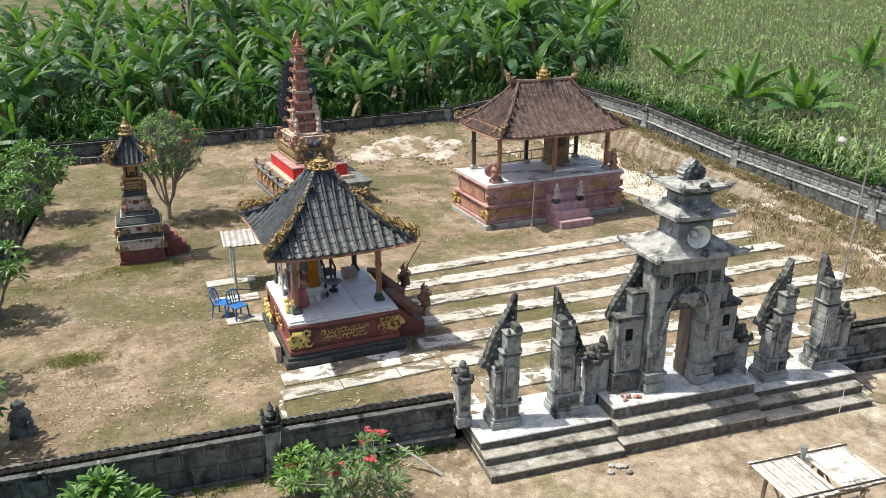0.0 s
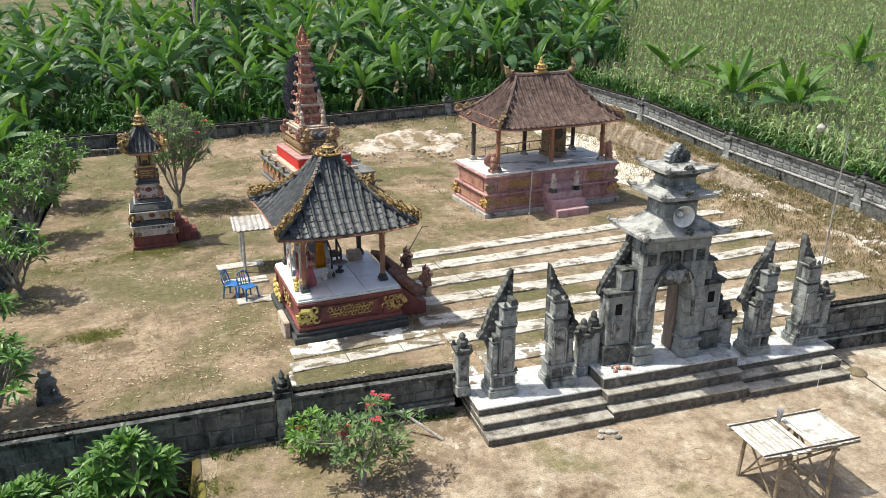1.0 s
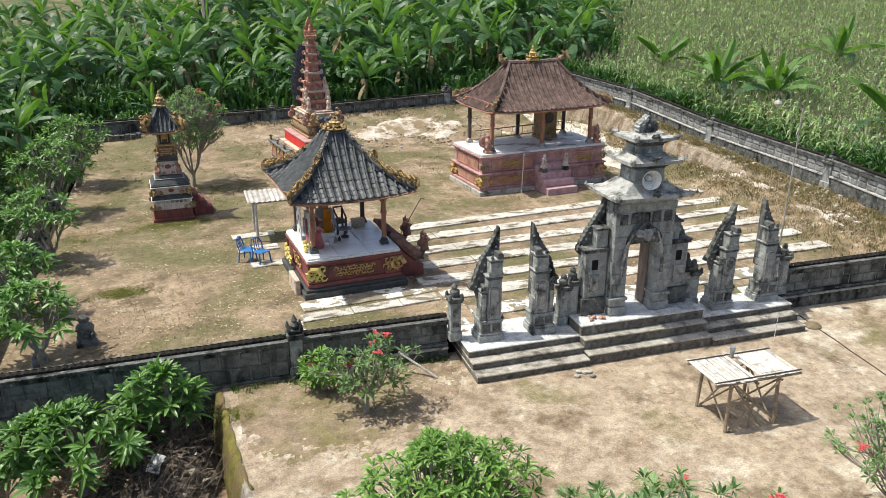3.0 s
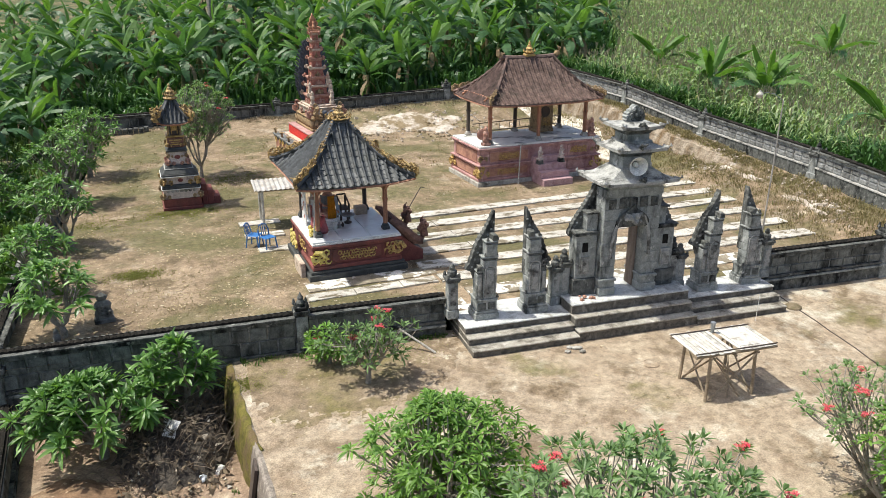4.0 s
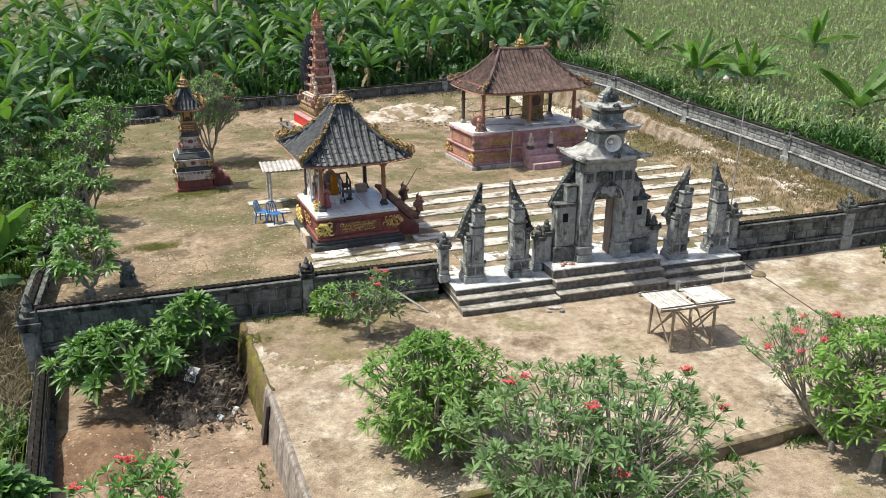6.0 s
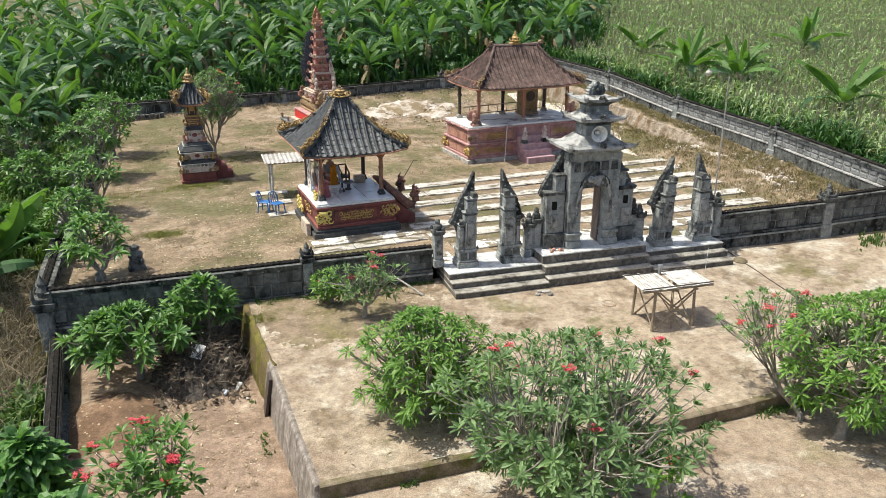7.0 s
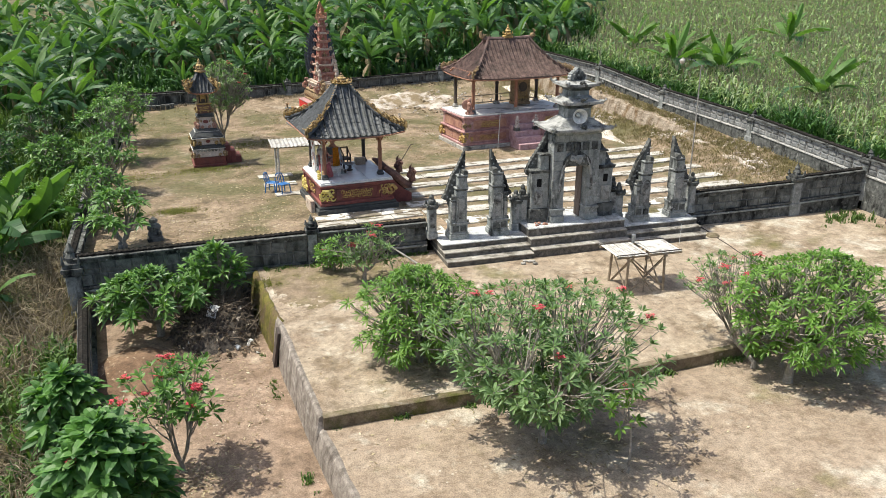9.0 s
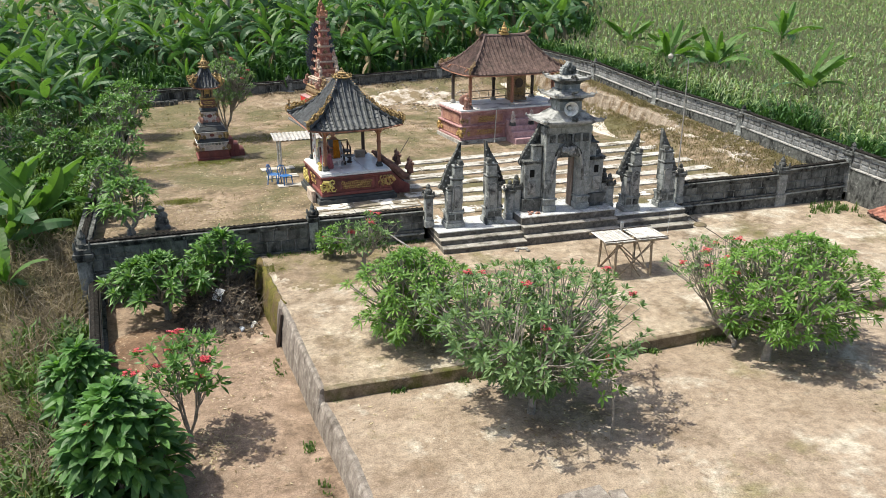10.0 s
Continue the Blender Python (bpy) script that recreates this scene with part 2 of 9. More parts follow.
M_YELLOW = surf("yellow_paint", (0.60, 0.48, 0.12), (0.74, 0.62, 0.22), 16, 0.3, 0.7, 0.55, 0.4, 50, 0.01, (0.35, 0.24, 0.06), 8, 0.56, 0.7)
M_BLACK = surf("black_plinth", (0.035, 0.038, 0.038), (0.075, 0.08, 0.08), 8, 0.3, 0.7, 0.7, 0.3, 40, 0.01, (0.16, 0.16, 0.155), 2.2, 0.6, 0.75)
M_PLASTER = surf("white_plaster", (0.66, 0.65, 0.62), (0.78, 0.77, 0.74), 6, 0.3, 0.7, 0.8, 0.2, 40, 0.006, (0.42, 0.41, 0.38), 2.0, 0.56, 0.72, (1, 1, 0.4))
M_BLUSH = surf("pinkish_limewash", (0.50, 0.42, 0.38), (0.68, 0.60, 0.56), 6, 0.3, 0.7, 0.85, 0.3, 40, 0.01, (0.28, 0.20, 0.17), 3.0, 0.52, 0.66)
M_TILEFLOOR = surf("white_floor_tile", (0.68, 0.71, 0.73), (0.78, 0.80, 0.81), 3, 0.3, 0.7, 0.25, 0.05, 20, 0.003, (0.57, 0.58, 0.58), 1.2, 0.52, 0.7, grain=0.12)
M_GREYFLOOR = surf("worn_floor", (0.64, 0.64, 0.62), (0.78, 0.77, 0.74), 3, 0.3, 0.7, 0.5, 0.2, 30, 0.006, (0.20, 0.20, 0.19), 0.9, 0.55, 0.62, (1, 2.2, 1), grain=0.3)
M_SLATE = surf("dark_roof_tile", (0.05, 0.055, 0.06), (0.12, 0.127, 0.135), 8, 0.3, 0.7, 0.6, 0.3, 50, 0.006, (0.045, 0.05, 0.042), 2.5, 0.54, 0.7, (1, 1, 1), (0.20, 0.205, 0.21), 7, 0.66, 0.78, rnd=0.25)
M_CLAY = surf("clay_roof_tile", (0.085, 0.058, 0.052), (0.215, 0.15, 0.132), 6, 0.3, 0.7, 0.85, 0.4, 50, 0.008, (0.075, 0.06, 0.054), 1.6, 0.5, 0.68, (1, 1, 1), (0.36, 0.235, 0.20), 1.1, 0.60, 0.74, rnd=0.24)
M_WOOD = surf("orange_stained_wood", (0.30, 0.135, 0.08), (0.44, 0.22, 0.14), 8, 0.3, 0.7, 0.6, 0.3, 60, 0.006, (0.12, 0.048, 0.03), 3, 0.5, 0.68, (1, 1, 0.2), stretch=(1, 1, 0.15))
M_DARKWOOD = surf("dark_wood", (0.045, 0.035, 0.03), (0.10, 0.075, 0.06), 8, 0.3, 0.7, 0.7, 0.3, 60, 0.006, stretch=(1, 1, 0.15))
M_TOWER = surf("weathered_terracotta", (0.36, 0.18, 0.14), (0.56, 0.35, 0.28), 8, 0.3, 0.7, 0.88, 0.6, 36, 0.02, (0.13, 0.075, 0.065), 2.6, 0.54, 0.68, (1, 1, 0.5), (0.62, 0.48, 0.40), 6, 0.60, 0.74)
M_TOWERRED = surf("faded_red_plaster", (0.34, 0.13, 0.105), (0.50, 0.24, 0.19), 8, 0.3, 0.7, 0.88, 0.5, 36, 0.015, (0.16, 0.07, 0.06), 2.6, 0.54, 0.68, (1, 1, 0.5), (0.58, 0.42, 0.35), 6, 0.62, 0.76)
M_LILAC = surf("lilac_paint", (0.40, 0.24, 0.255), (0.55, 0.38, 0.39), 5, 0.3, 0.7, 0.8, 0.3, 40, 0.01, (0.28, 0.15, 0.165), 1.8, 0.52, 0.68)
M_CREAM = surf("stained_cream_paint", (0.46, 0.37, 0.30), (0.64, 0.54, 0.45), 9, 0.3, 0.7, 0.85, 0.5, 36, 0.015, (0.20, 0.12, 0.09), 4, 0.54, 0.68)
M_CARVE = surf("ochre_carving", (0.25, 0.17, 0.095), (0.46, 0.34, 0.20), 16, 0.3, 0.7, 0.85, 0.7, 40, 0.02, (0.075, 0.055, 0.042), 5, 0.53, 0.66)
M_BLUECARVE = surf("slate_blue_carving", (0.055, 0.065, 0.085), (0.12, 0.135, 0.165), 14, 0.3, 0.7, 0.85, 0.7, 40, 0.02)
M_RED = surf("red_cloth", (0.55, 0.035, 0.035), (0.68, 0.07, 0.055), 4, 0.3, 0.7, 0.85, 0.3, 12, 0.03)
M_ORANGE = surf("orange_cloth", (0.72, 0.28, 0.02), (0.80, 0.38, 0.05), 6, 0.3, 0.7, 0.85, 0.3, 20, 0.02)
M_PINKCLOTH = surf("pink_cloth", (0.50, 0.16, 0.18), (0.64, 0.30, 0.31), 6, 0.3, 0.7, 0.85, 0.3, 20, 0.02)
M_PALECLOTH = surf("pale_blue_cloth", (0.50, 0.55, 0.62), (0.62, 0.66, 0.72), 6, 0.3, 0.7, 0.85, 0.3, 20, 0.02)
M_GREYCLOTH = surf("grey_cloth", (0.20, 0.23, 0.26), (0.30, 0.33, 0.36), 6, 0.3, 0.7, 0.85, 0.3, 20, 0.02)
M_GILT = surf("dull_gilding", (0.36, 0.23, 0.08), (0.62, 0.45, 0.20), 20, 0.3, 0.7, 0.55, 0.8, 40, 0.03, (0.085, 0.05, 0.025), 7, 0.46, 0.62, metal=0.1)
M_BAMBOO = surf("bleached_bamboo", (0.42, 0.40, 0.365), (0.64, 0.62, 0.575), 12, 0.3, 0.7, 0.7, 0.3, 60, 0.005, (0.26, 0.235, 0.20), 5, 0.54, 0.68, rnd=0.2)
M_BAMBOO_LEG = surf("brown_bamboo", (0.20, 0.155, 0.105), (0.34, 0.275, 0.20), 10, 0.3, 0.7, 0.75, 0.3, 60, 0.005, rnd=0.12)
M_BLUE = surf("blue_plastic", (0.03, 0.135, 0.38), (0.045, 0.175, 0.45), 5, 0.3, 0.7, 0.4, 0.05, 30, 0.002, grain=0.2)
M_WHITEMETAL = surf("white_metal", (0.72, 0.72, 0.70), (0.80, 0.80, 0.78), 6, 0.3, 0.7, 0.45, 0.1, 30, 0.003, (0.48, 0.47, 0.44), 4, 0.58, 0.75)
M_GREYMETAL = surf("grey_metal", (0.26, 0.27, 0.28), (0.36, 0.37, 0.38), 8, 0.3, 0.7, 0.5, 0.1, 30, 0.003, metal=0.6)
M_ZINC = surf("weathered_sheet", (0.33, 0.31, 0.285), (0.54, 0.515, 0.49), 5, 0.3, 0.7, 0.6, 0.15, 30, 0.004, (0.24, 0.20, 0.16), 2.5, 0.5, 0.68, stretch=(1, 1, 1))
M_BARK = surf("grey_bark", (0.24, 0.215, 0.185), (0.40, 0.365, 0.32), 12, 0.3, 0.7, 0.9, 0.5, 50, 0.01, (0.13, 0.115, 0.09), 3, 0.5, 0.66)
M_STATUE = surf("mossy_statue_stone", (0.14, 0.14, 0.13), (0.25, 0.25, 0.235), 10, 0.3, 0.7, 0.93, 0.6, 36, 0.02, (0.04, 0.042, 0.038), 3, 0.5, 0.66)
M_WHITE = surf("white_sheet", (0.70, 0.68, 0.64), (0.80, 0.78, 0.75), 6, 0.3, 0.7, 0.8, 0.3, 14, 0.02)
M_DEBRIS = surf("dark_debris", (0.045, 0.04, 0.036), (0.11, 0.095, 0.08), 9, 0.3, 0.7, 0.95, 0.8, 18, 0.05, (0.20, 0.17, 0.13), 4, 0.6, 0.72)
M_SCRAP = leafy("mixed_scraps", (0.05, 0.04, 0.032), (0.22, 0.17, 0.12), 0.9, 0.0, (0.62, 0.60, 0.56))
M_TWIG = surf("dead_twig", (0.065, 0.052, 0.04), (0.19, 0.155, 0.12), 10, 0.3, 0.7, 0.9, 0.2, 50, 0.005)
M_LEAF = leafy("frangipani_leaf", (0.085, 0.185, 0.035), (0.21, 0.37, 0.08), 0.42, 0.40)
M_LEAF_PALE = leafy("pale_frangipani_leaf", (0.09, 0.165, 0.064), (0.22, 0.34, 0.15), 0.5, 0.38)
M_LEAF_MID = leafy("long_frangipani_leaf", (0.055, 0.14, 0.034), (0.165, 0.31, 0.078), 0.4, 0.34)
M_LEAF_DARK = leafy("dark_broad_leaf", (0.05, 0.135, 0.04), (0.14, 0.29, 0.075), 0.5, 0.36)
# Dark greens that carry the thicket's shade in the leaf colour.
M_THICKET = leafy("thicket_shade_leaf", (0.025, 0.075, 0.024), (0.085, 0.185, 0.05), 0.45, 0.3)
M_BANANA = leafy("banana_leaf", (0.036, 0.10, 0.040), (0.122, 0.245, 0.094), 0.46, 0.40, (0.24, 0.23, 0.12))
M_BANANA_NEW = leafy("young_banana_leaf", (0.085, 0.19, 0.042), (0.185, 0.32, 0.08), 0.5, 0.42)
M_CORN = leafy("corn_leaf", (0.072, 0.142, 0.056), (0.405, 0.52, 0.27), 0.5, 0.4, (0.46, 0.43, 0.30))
M_TASSEL = surf("corn_tassel", (0.30, 0.255, 0.165), (0.50, 0.43, 0.30), 9, bump=0)
M_STEM = surf("banana_stem", (0.10, 0.11, 0.045), (0.20, 0.19, 0.085), 5, 0.3, 0.7, 0.7, 0.3, 30, 0.01, (0.10, 0.065, 0.035), 2.0, 0.5, 0.65, stretch=(1, 1, 0.2))
M_WEED = leafy("weed_leaf", (0.045, 0.105, 0.026), (0.14, 0.225, 0.062), 0.6, 0.4)
M_DRYGRASS = leafy("dry_grass", (0.175, 0.145, 0.075), (0.28, 0.235, 0.13), 0.7, 0.3, (0.14, 0.16, 0.06))
M_NAGA = surf("red_brown_carving", (0.13, 0.065, 0.05), (0.27, 0.145, 0.11), 9, 0.3, 0.7, 0.8, 0.5, 36, 0.015, (0.07, 0.045, 0.04), 3, 0.5, 0.66)
M_BRUSH = leafy("dry_brush", (0.13, 0.10, 0.065), (0.34, 0.28, 0.19), 0.9, 0.0, (0.45, 0.40, 0.31))
M_SAND = surf("pale_sand", (0.52, 0.46, 0.385), (0.74, 0.69, 0.61), 3, 0.3, 0.7, 0.95, 0.5, 24, 0.03, (0.30, 0.24, 0.165), 1.1, 0.5, 0.66)
M_TURF = leafy("green_turf", (0.13, 0.15, 0.03), (0.24, 0.25, 0.06), 0.7, 0.3)
M_FLOWER = surf("red_petal", (0.52, 0.035, 0.06), (0.66, 0.12, 0.14), 9, bump=0, rough=0.5)
M_DRYLEAF = leafy("fallen_leaf", (0.17, 0.115, 0.06), (0.44, 0.36, 0.24), 0.8, 0.1, (0.64, 0.57, 0.44))


# ---- mesh helpers ----
def thing(name, m, label, category, group="", kind=""):
    ob = new(name)
    ob.empty_display_size = 0.2
    ob.matrix_basis = m
    return tagged(ob, label, category, group, kind)


def meshed(name, bm, material, smooth=False):
    me = bpy.data.meshes.new(name)
    bm.normal_update()
    bm.to_mesh(me)
    bm.free()
    me.materials.append(material)
    if smooth:
        me.polygons.foreach_set("use_smooth", [True] * len(me.polygons))
    return me


def part(name, bm, material, parent=None, label="", m=None, smooth=False):
    """Links a bmesh (or a ready mesh) as one object under a thing or a part."""
    me = bm if isinstance(bm, bpy.types.Mesh) else meshed(name, bm, material, smooth)
    ob = new(name, me)
    if parent:
        ob.parent = parent
    if m is not None:
        ob.matrix_basis = m
    return tagged(ob, label)


def solo(name, bm, material, label, category, kind="", group="", smooth=False, m=None):
    ob = part(name, bm, material, None, "", m, smooth)
    return tagged(ob, label, category, group, kind)


def box(bm, x0, x1, y0, y1, z0, z1, bevel=0.0, top=(1.0, 1.0), m=None):
    """A box; top: how far its upper face is drawn in or out."""
    cx, cy, hx, hy = (x0 + x1) / 2, (y0 + y1) / 2, (x1 - x0) / 2, (y1 - y0) / 2
    vs = []
    for z, kx, ky in ((z0, 1, 1), (z1, *top)):
        for sx, sy in ((-1, -1), (1, -1), (1, 1), (-1, 1)):
            vs.append(bm.verts.new((cx + sx * hx * kx, cy + sy * hy * ky, z)))
    fs = [bm.faces.new([vs[i] for i in f]) for f in ((3, 2, 1, 0), (4, 5, 6, 7), (0, 1, 5, 4), (1, 2, 6, 5), (2, 3, 7, 6), (3, 0, 4, 7))]
    made = vs
    if bevel:
        es = list({e for f in fs for e in f.edges})
        r = bmesh.ops.bevel(bm, geom=es, offset=bevel, segments=1, affect="EDGES")
        made = list({v for f in r["faces"] for v in f.verts} | {v for v in vs if v.is_valid})
    if m is not None:
        bmesh.ops.transform(bm, matrix=m, verts=[v for v in made if v.is_valid])
    return bm


def lathe(bm, profile, seg=10, m=None):
    """Turns (radius, z) rows round the z axis."""
    rings = []
    for r, z in profile:
        rings.append([bm.verts.new((r * math.cos(2 * math.pi * i / seg), r * math.sin(2 * math.pi * i / seg), z)) for i in range(seg)])
    vs = [v for ring in rings for v in ring]
    for a, b in zip(rings, rings[1:]):
        for i in range(seg):
            bm.faces.new((a[i], a[(i + 1) % seg], b[(i + 1) % seg], b[i]))
    bm.faces.new(rings[0][::-1])
    bm.faces.new(rings[-1])
    if m is not None:
        bmesh.ops.transform(bm, matrix=m, verts=vs)
    return bm


def tube(bm, points, radii, seg=6):
    """A tapered tube along points."""
    pts = [Vector(p) for p in points]
    rings = []
    for i, p in enumerate(pts):
        d = (pts[min(i + 1, len(pts) - 1)] - pts[max(i - 1, 0)]).normalized()
        u = d.cross(Vector((0, 0, 1)) if abs(d.z) < 0.9 else Vector((1, 0, 0))).normalized()
        w = d.cross(u)
        r = radii[i] if isinstance(radii, (list, tuple)) else radii
        rings.append([bm.verts.new(p + u * r * math.cos(2 * math.pi * k / seg) + w * r * math.sin(2 * math.pi * k / seg)) for k in range(seg)])
    for a, b in zip(rings, rings[1:]):
        for k in range(seg):
            bm.faces.new((a[k], b[k], b[(k + 1) % seg], a[(k + 1) % seg]))
    bm.faces.new(rings[0])
    bm.faces.new(rings[-1][::-1])
    return bm


def extruded(bm, outline, y0, y1, m=None):
    """An outline in x, z drawn out along y."""
    a = [bm.verts.new((x, y0, z)) for x, z in outline]
    b = [bm.verts.new((x, y1, z)) for x, z in outline]
    n = len(outline)
    bm.faces.new(a)
    bm.faces.new(b[::-1])
    for i in range(n):
        bm.faces.new((a[i], b[i], b[(i + 1) % n], a[(i + 1) % n]))
    if m is not None:
        bmesh.ops.transform(bm, matrix=m, verts=a + b)
    return bm


def lumps(bm, centre, size, count, seed, r=(0.3, 0.5)):
    """Carved relief: a cluster of faceted knobs within a box of that size."""
    rng = random.Random(seed)
    for _ in range(count):
        c = Vector([centre[i] + (rng.random() - 0.5) * size[i] for i in range(3)])
        k = rng.uniform(*r) * min(s for s in size if s > 0)
        sx, sy, sz = (k * rng.uniform(0.7, 1.5) for _ in range(3))
        bmesh.ops.create_icosphere(bm, subdivisions=1, radius=1.0, matrix=Matrix.Translation(c) @ pose(0, 0, 0, rng.uniform(0, 90), rng.uniform(0, 90), 0) @ Matrix.Diagonal((sx, sy, sz, 1)))
    return bm


def sheet(x0, x1, y0, y1, step, height):
    """A height field."""
    nx, ny = max(2, round((x1 - x0) / step)), max(2, round((y1 - y0) / step))
    xs, ys = np.linspace(x0, x1, nx + 1), np.linspace(y0, y1, ny + 1)
    verts = [(x, y, height(x, y)) for y in ys for x in xs]
    faces = [(j * (nx + 1) + i, j * (nx + 1) + i + 1, (j + 1) * (nx + 1) + i + 1, (j + 1) * (nx + 1) + i) for j in range(ny) for i in range(nx)]
    return verts, faces


def raw(name, verts, faces, material, smooth=False):
    me = bpy.data.meshes.new(name)
    me.from_pydata(verts, [], faces)
    me.materials.append(material)
    if smooth:
        me.polygons.foreach_set("use_smooth", [True] * len(me.polygons))
    me.update()
    return me


def lerp(a, b, t):
    return a + (b - a) * t


def steps_of(x, rows):
    """A broken line through (x, value) rows."""
    return float(np.interp(x, [r[0] for r in rows], [r[1] for r in rows]))


def wob(x, y, s, seed=0.0):
    return noise.noise(Vector((x * s, y * s, seed)))


# ---- the lie of the land ----
IN = 0.5        # level of the temple yard
LOW = -0.42     # lower court in front
LEFT = -1.0     # sunken court beside the retaining wall
XC = 8.56       # axis of the great gate
RIGHT = [(3.0, 19.45), (11.3, 19.55), (17.4, 19.6), (23.6, 19.3), (29.0, 18.7), (36.2, 17.7)]
RBASE = [(3.0, 0.5), (11.3, 0.90), (17.4, 1.20), (23.6, 1.42), (29.0, 1.95), (36.2, 2.2)]

SUNK = [(11.9, -5.46), (4.6, -4.60), (-12.0, -4.95)]   # wall along the sunken court


def sunk_x(y):
    return steps_of(-y, [(-a, b) for a, b in SUNK])


def right_x(y):
    return steps_of(y, RIGHT)


def cut_x(y):
    """Where the bank has been cut into a small earth cliff."""
    return right_x(y) - 0.95 + 0.22 * wob(3, y, 0.9, 5)


def yard_z(x, y):
    """Flat yard; a bank climbs to the side wall, and the ground lifts towards the back wall."""
    z = IN + 0.02 * wob(x, y, 1.3)
    edge = right_x(y)
    start = edge - 2.6 + 0.5 * wob(x, y, 0.5, 4)
    if x > start:
        k = min(1, (x - start) / (edge - 0.25 - start))
        rise = steps_of(y, RBASE) + 0.02 - IN
        slope = rise * (k ** 0.75) + 0.10 * wob(x, y, 1.9, 7) * min(1, k * 2)
        cut = cut_x(y)
        if x < cut:
            stepped = rise * 0.5 * max(0.0, (x - start) / max(0.3, cut - start)) + 0.05 * wob(x, y, 1.9, 7)
        else:
            stepped = rise + 0.14 + 0.05 * wob(x, y, 1.9, 7)
        z += lerp(slope, stepped, min(1.0, max(0.0, (y - 18.5) / 4.0)))
    if y > 31:
        k = min(1, (y - 31) / 5)
        z = max(z, IN + k * (0.30 + 0.045 * (x + 4)) + 0.06 * wob(x, y, 1.2, 3))
    return z


def outer_z(x, y):
    """Beyond the walls: fields that climb away from the temple."""
    if x > 19.3 or y > 36:
        side = steps_of(min(max(y, 3), 36.2), RBASE)
        base = 0.55 + (side - 0.55) * min(1, max(0, (x + 8) / 27))
        if y > 36:
            base += 0.082 * (y - 36)
        if x > 20:
            base += 0.012 * (x - 20)
        return base + 0.08 * wob(x, y, 0.4)
    if x < -5.5:
        return steps_of(y, [(-20, -1.6), (4, -1.35), (10, -1.1), (14, -0.3), (20, 0.35), (36, 0.6)]) + 0.12 * wob(x, y, 0.8)
    return -1.6


far = raw("ground", *sheet(-170, 190, -60, 260, 6.0, lambda x, y: outer_z(x, y) - (0.25 if -7 < x < 26 and -14 < y < 44 else 0.12)), M_WILD)
ground = tagged(part("ground", far, None), "wild green and brown ground climbing away behind the temple", "ground", "", "structure")
near_out = raw("field_soil", *sheet(19.62, 34, -14, 46, 0.7, outer_z), M_WILD)
tagged(part("field_soil", near_out, None), "dark field soil under the corn outside the wall", "ground", "", "structure")
left_out = raw("verge", *sheet(-16, -5.72, -14, 36, 0.6, outer_z), M_WILD)
tagged(part("verge", left_out, None), "overgrown brown and green verge outside the wall", "ground", "", "structure")
back_out = raw("grove_soil", *sheet(-20, 19.9, 36.35, 66, 1.0, outer_z), M_WILD)
tagged(part("grove_soil", back_out, None), "shaded soil under the banana grove", "ground", "", "structure")


def yard():
    v, f = sheet(-5.6, 19.75, 12.0, 36.3, 0.3, yard_z)
    ob = part("yard", raw("yard", v, f, M_COURT, True), None)
    tagged(ob, "dry tan yard of packed soil and worn grass", "ground", "", "structure")


yard()


def fore_z(x, y):
    return 0.012 * (y - 10.5) - 0.013 * max(0.0, 9.0 - y) + 0.01 * wob(x, y, 0.7) + 0.03 * max(0, x - 14) * 1.2


def ret_x(y):
    """Face of the retaining wall, at its top."""
    return steps_of(y, [(-14, 0.55), (2, -0.05), (4.1, -0.28), (8.3, -0.62), (11.3, -0.92), (12.0, -0.95)])


def kerb_y(x):
    return steps_of(x, [(-0.3, 4.12), (2.5, 4.16), (6.7, 4.08), (10, 4.3), (14.2, 4.45), (22, 4.8)]) + 0.06


def court(name, y0, y1, x1, step, height, material, label):
    """A paved court whose left edge follows the retaining wall."""
    nx, ny = round((x1 + 1) / step), round((y1 - y0(0)) / step)
    verts, faces = [], []
    for j in range(ny + 1):
        xl = ret_x(lerp(y0(0), y1, j / ny)) + 0.07 + 0.03 * wob(2, lerp(y0(0), y1, j / ny), 2.3)
        for i in range(nx + 1):
            x = lerp(xl, x1, i / nx)
            y = lerp(y0(x), y1, j / ny)
            verts.append((x, y, height(x, y)))
    for j in range(ny):
        for i in range(nx):
            k = j * (nx + 1) + i
            faces.append((k, k + 1, k + nx + 2, k + nx + 1))
    tagged(part(name, raw(name, verts, faces, material, True), None), label, "ground", "", "structure")


court("forecourt", kerb_y, 12.02, 19.4, 0.4, fore_z, M_FORE, "sunlit beige concrete forecourt with dark damp patches")
court("lower_court", lambda x: -14.0, 5.0, 22.0, 0.5, lambda x, y: LOW + 0.015 * wob(x, y, 0.8), M_LOWER, "pale brown lower court of worn concrete and earth")
lv, lf = sheet(-5.9, 0.6, -14, 12.0, 0.5, lambda x, y: LEFT + 0.03 * wob(x, y, 0.9))
tagged(part("sunken_court", raw("sunken_court", lv, lf, M_SUNKEN, True), None), "sunken bare-earth court strewn with dry leaves", "ground", "", "structure")


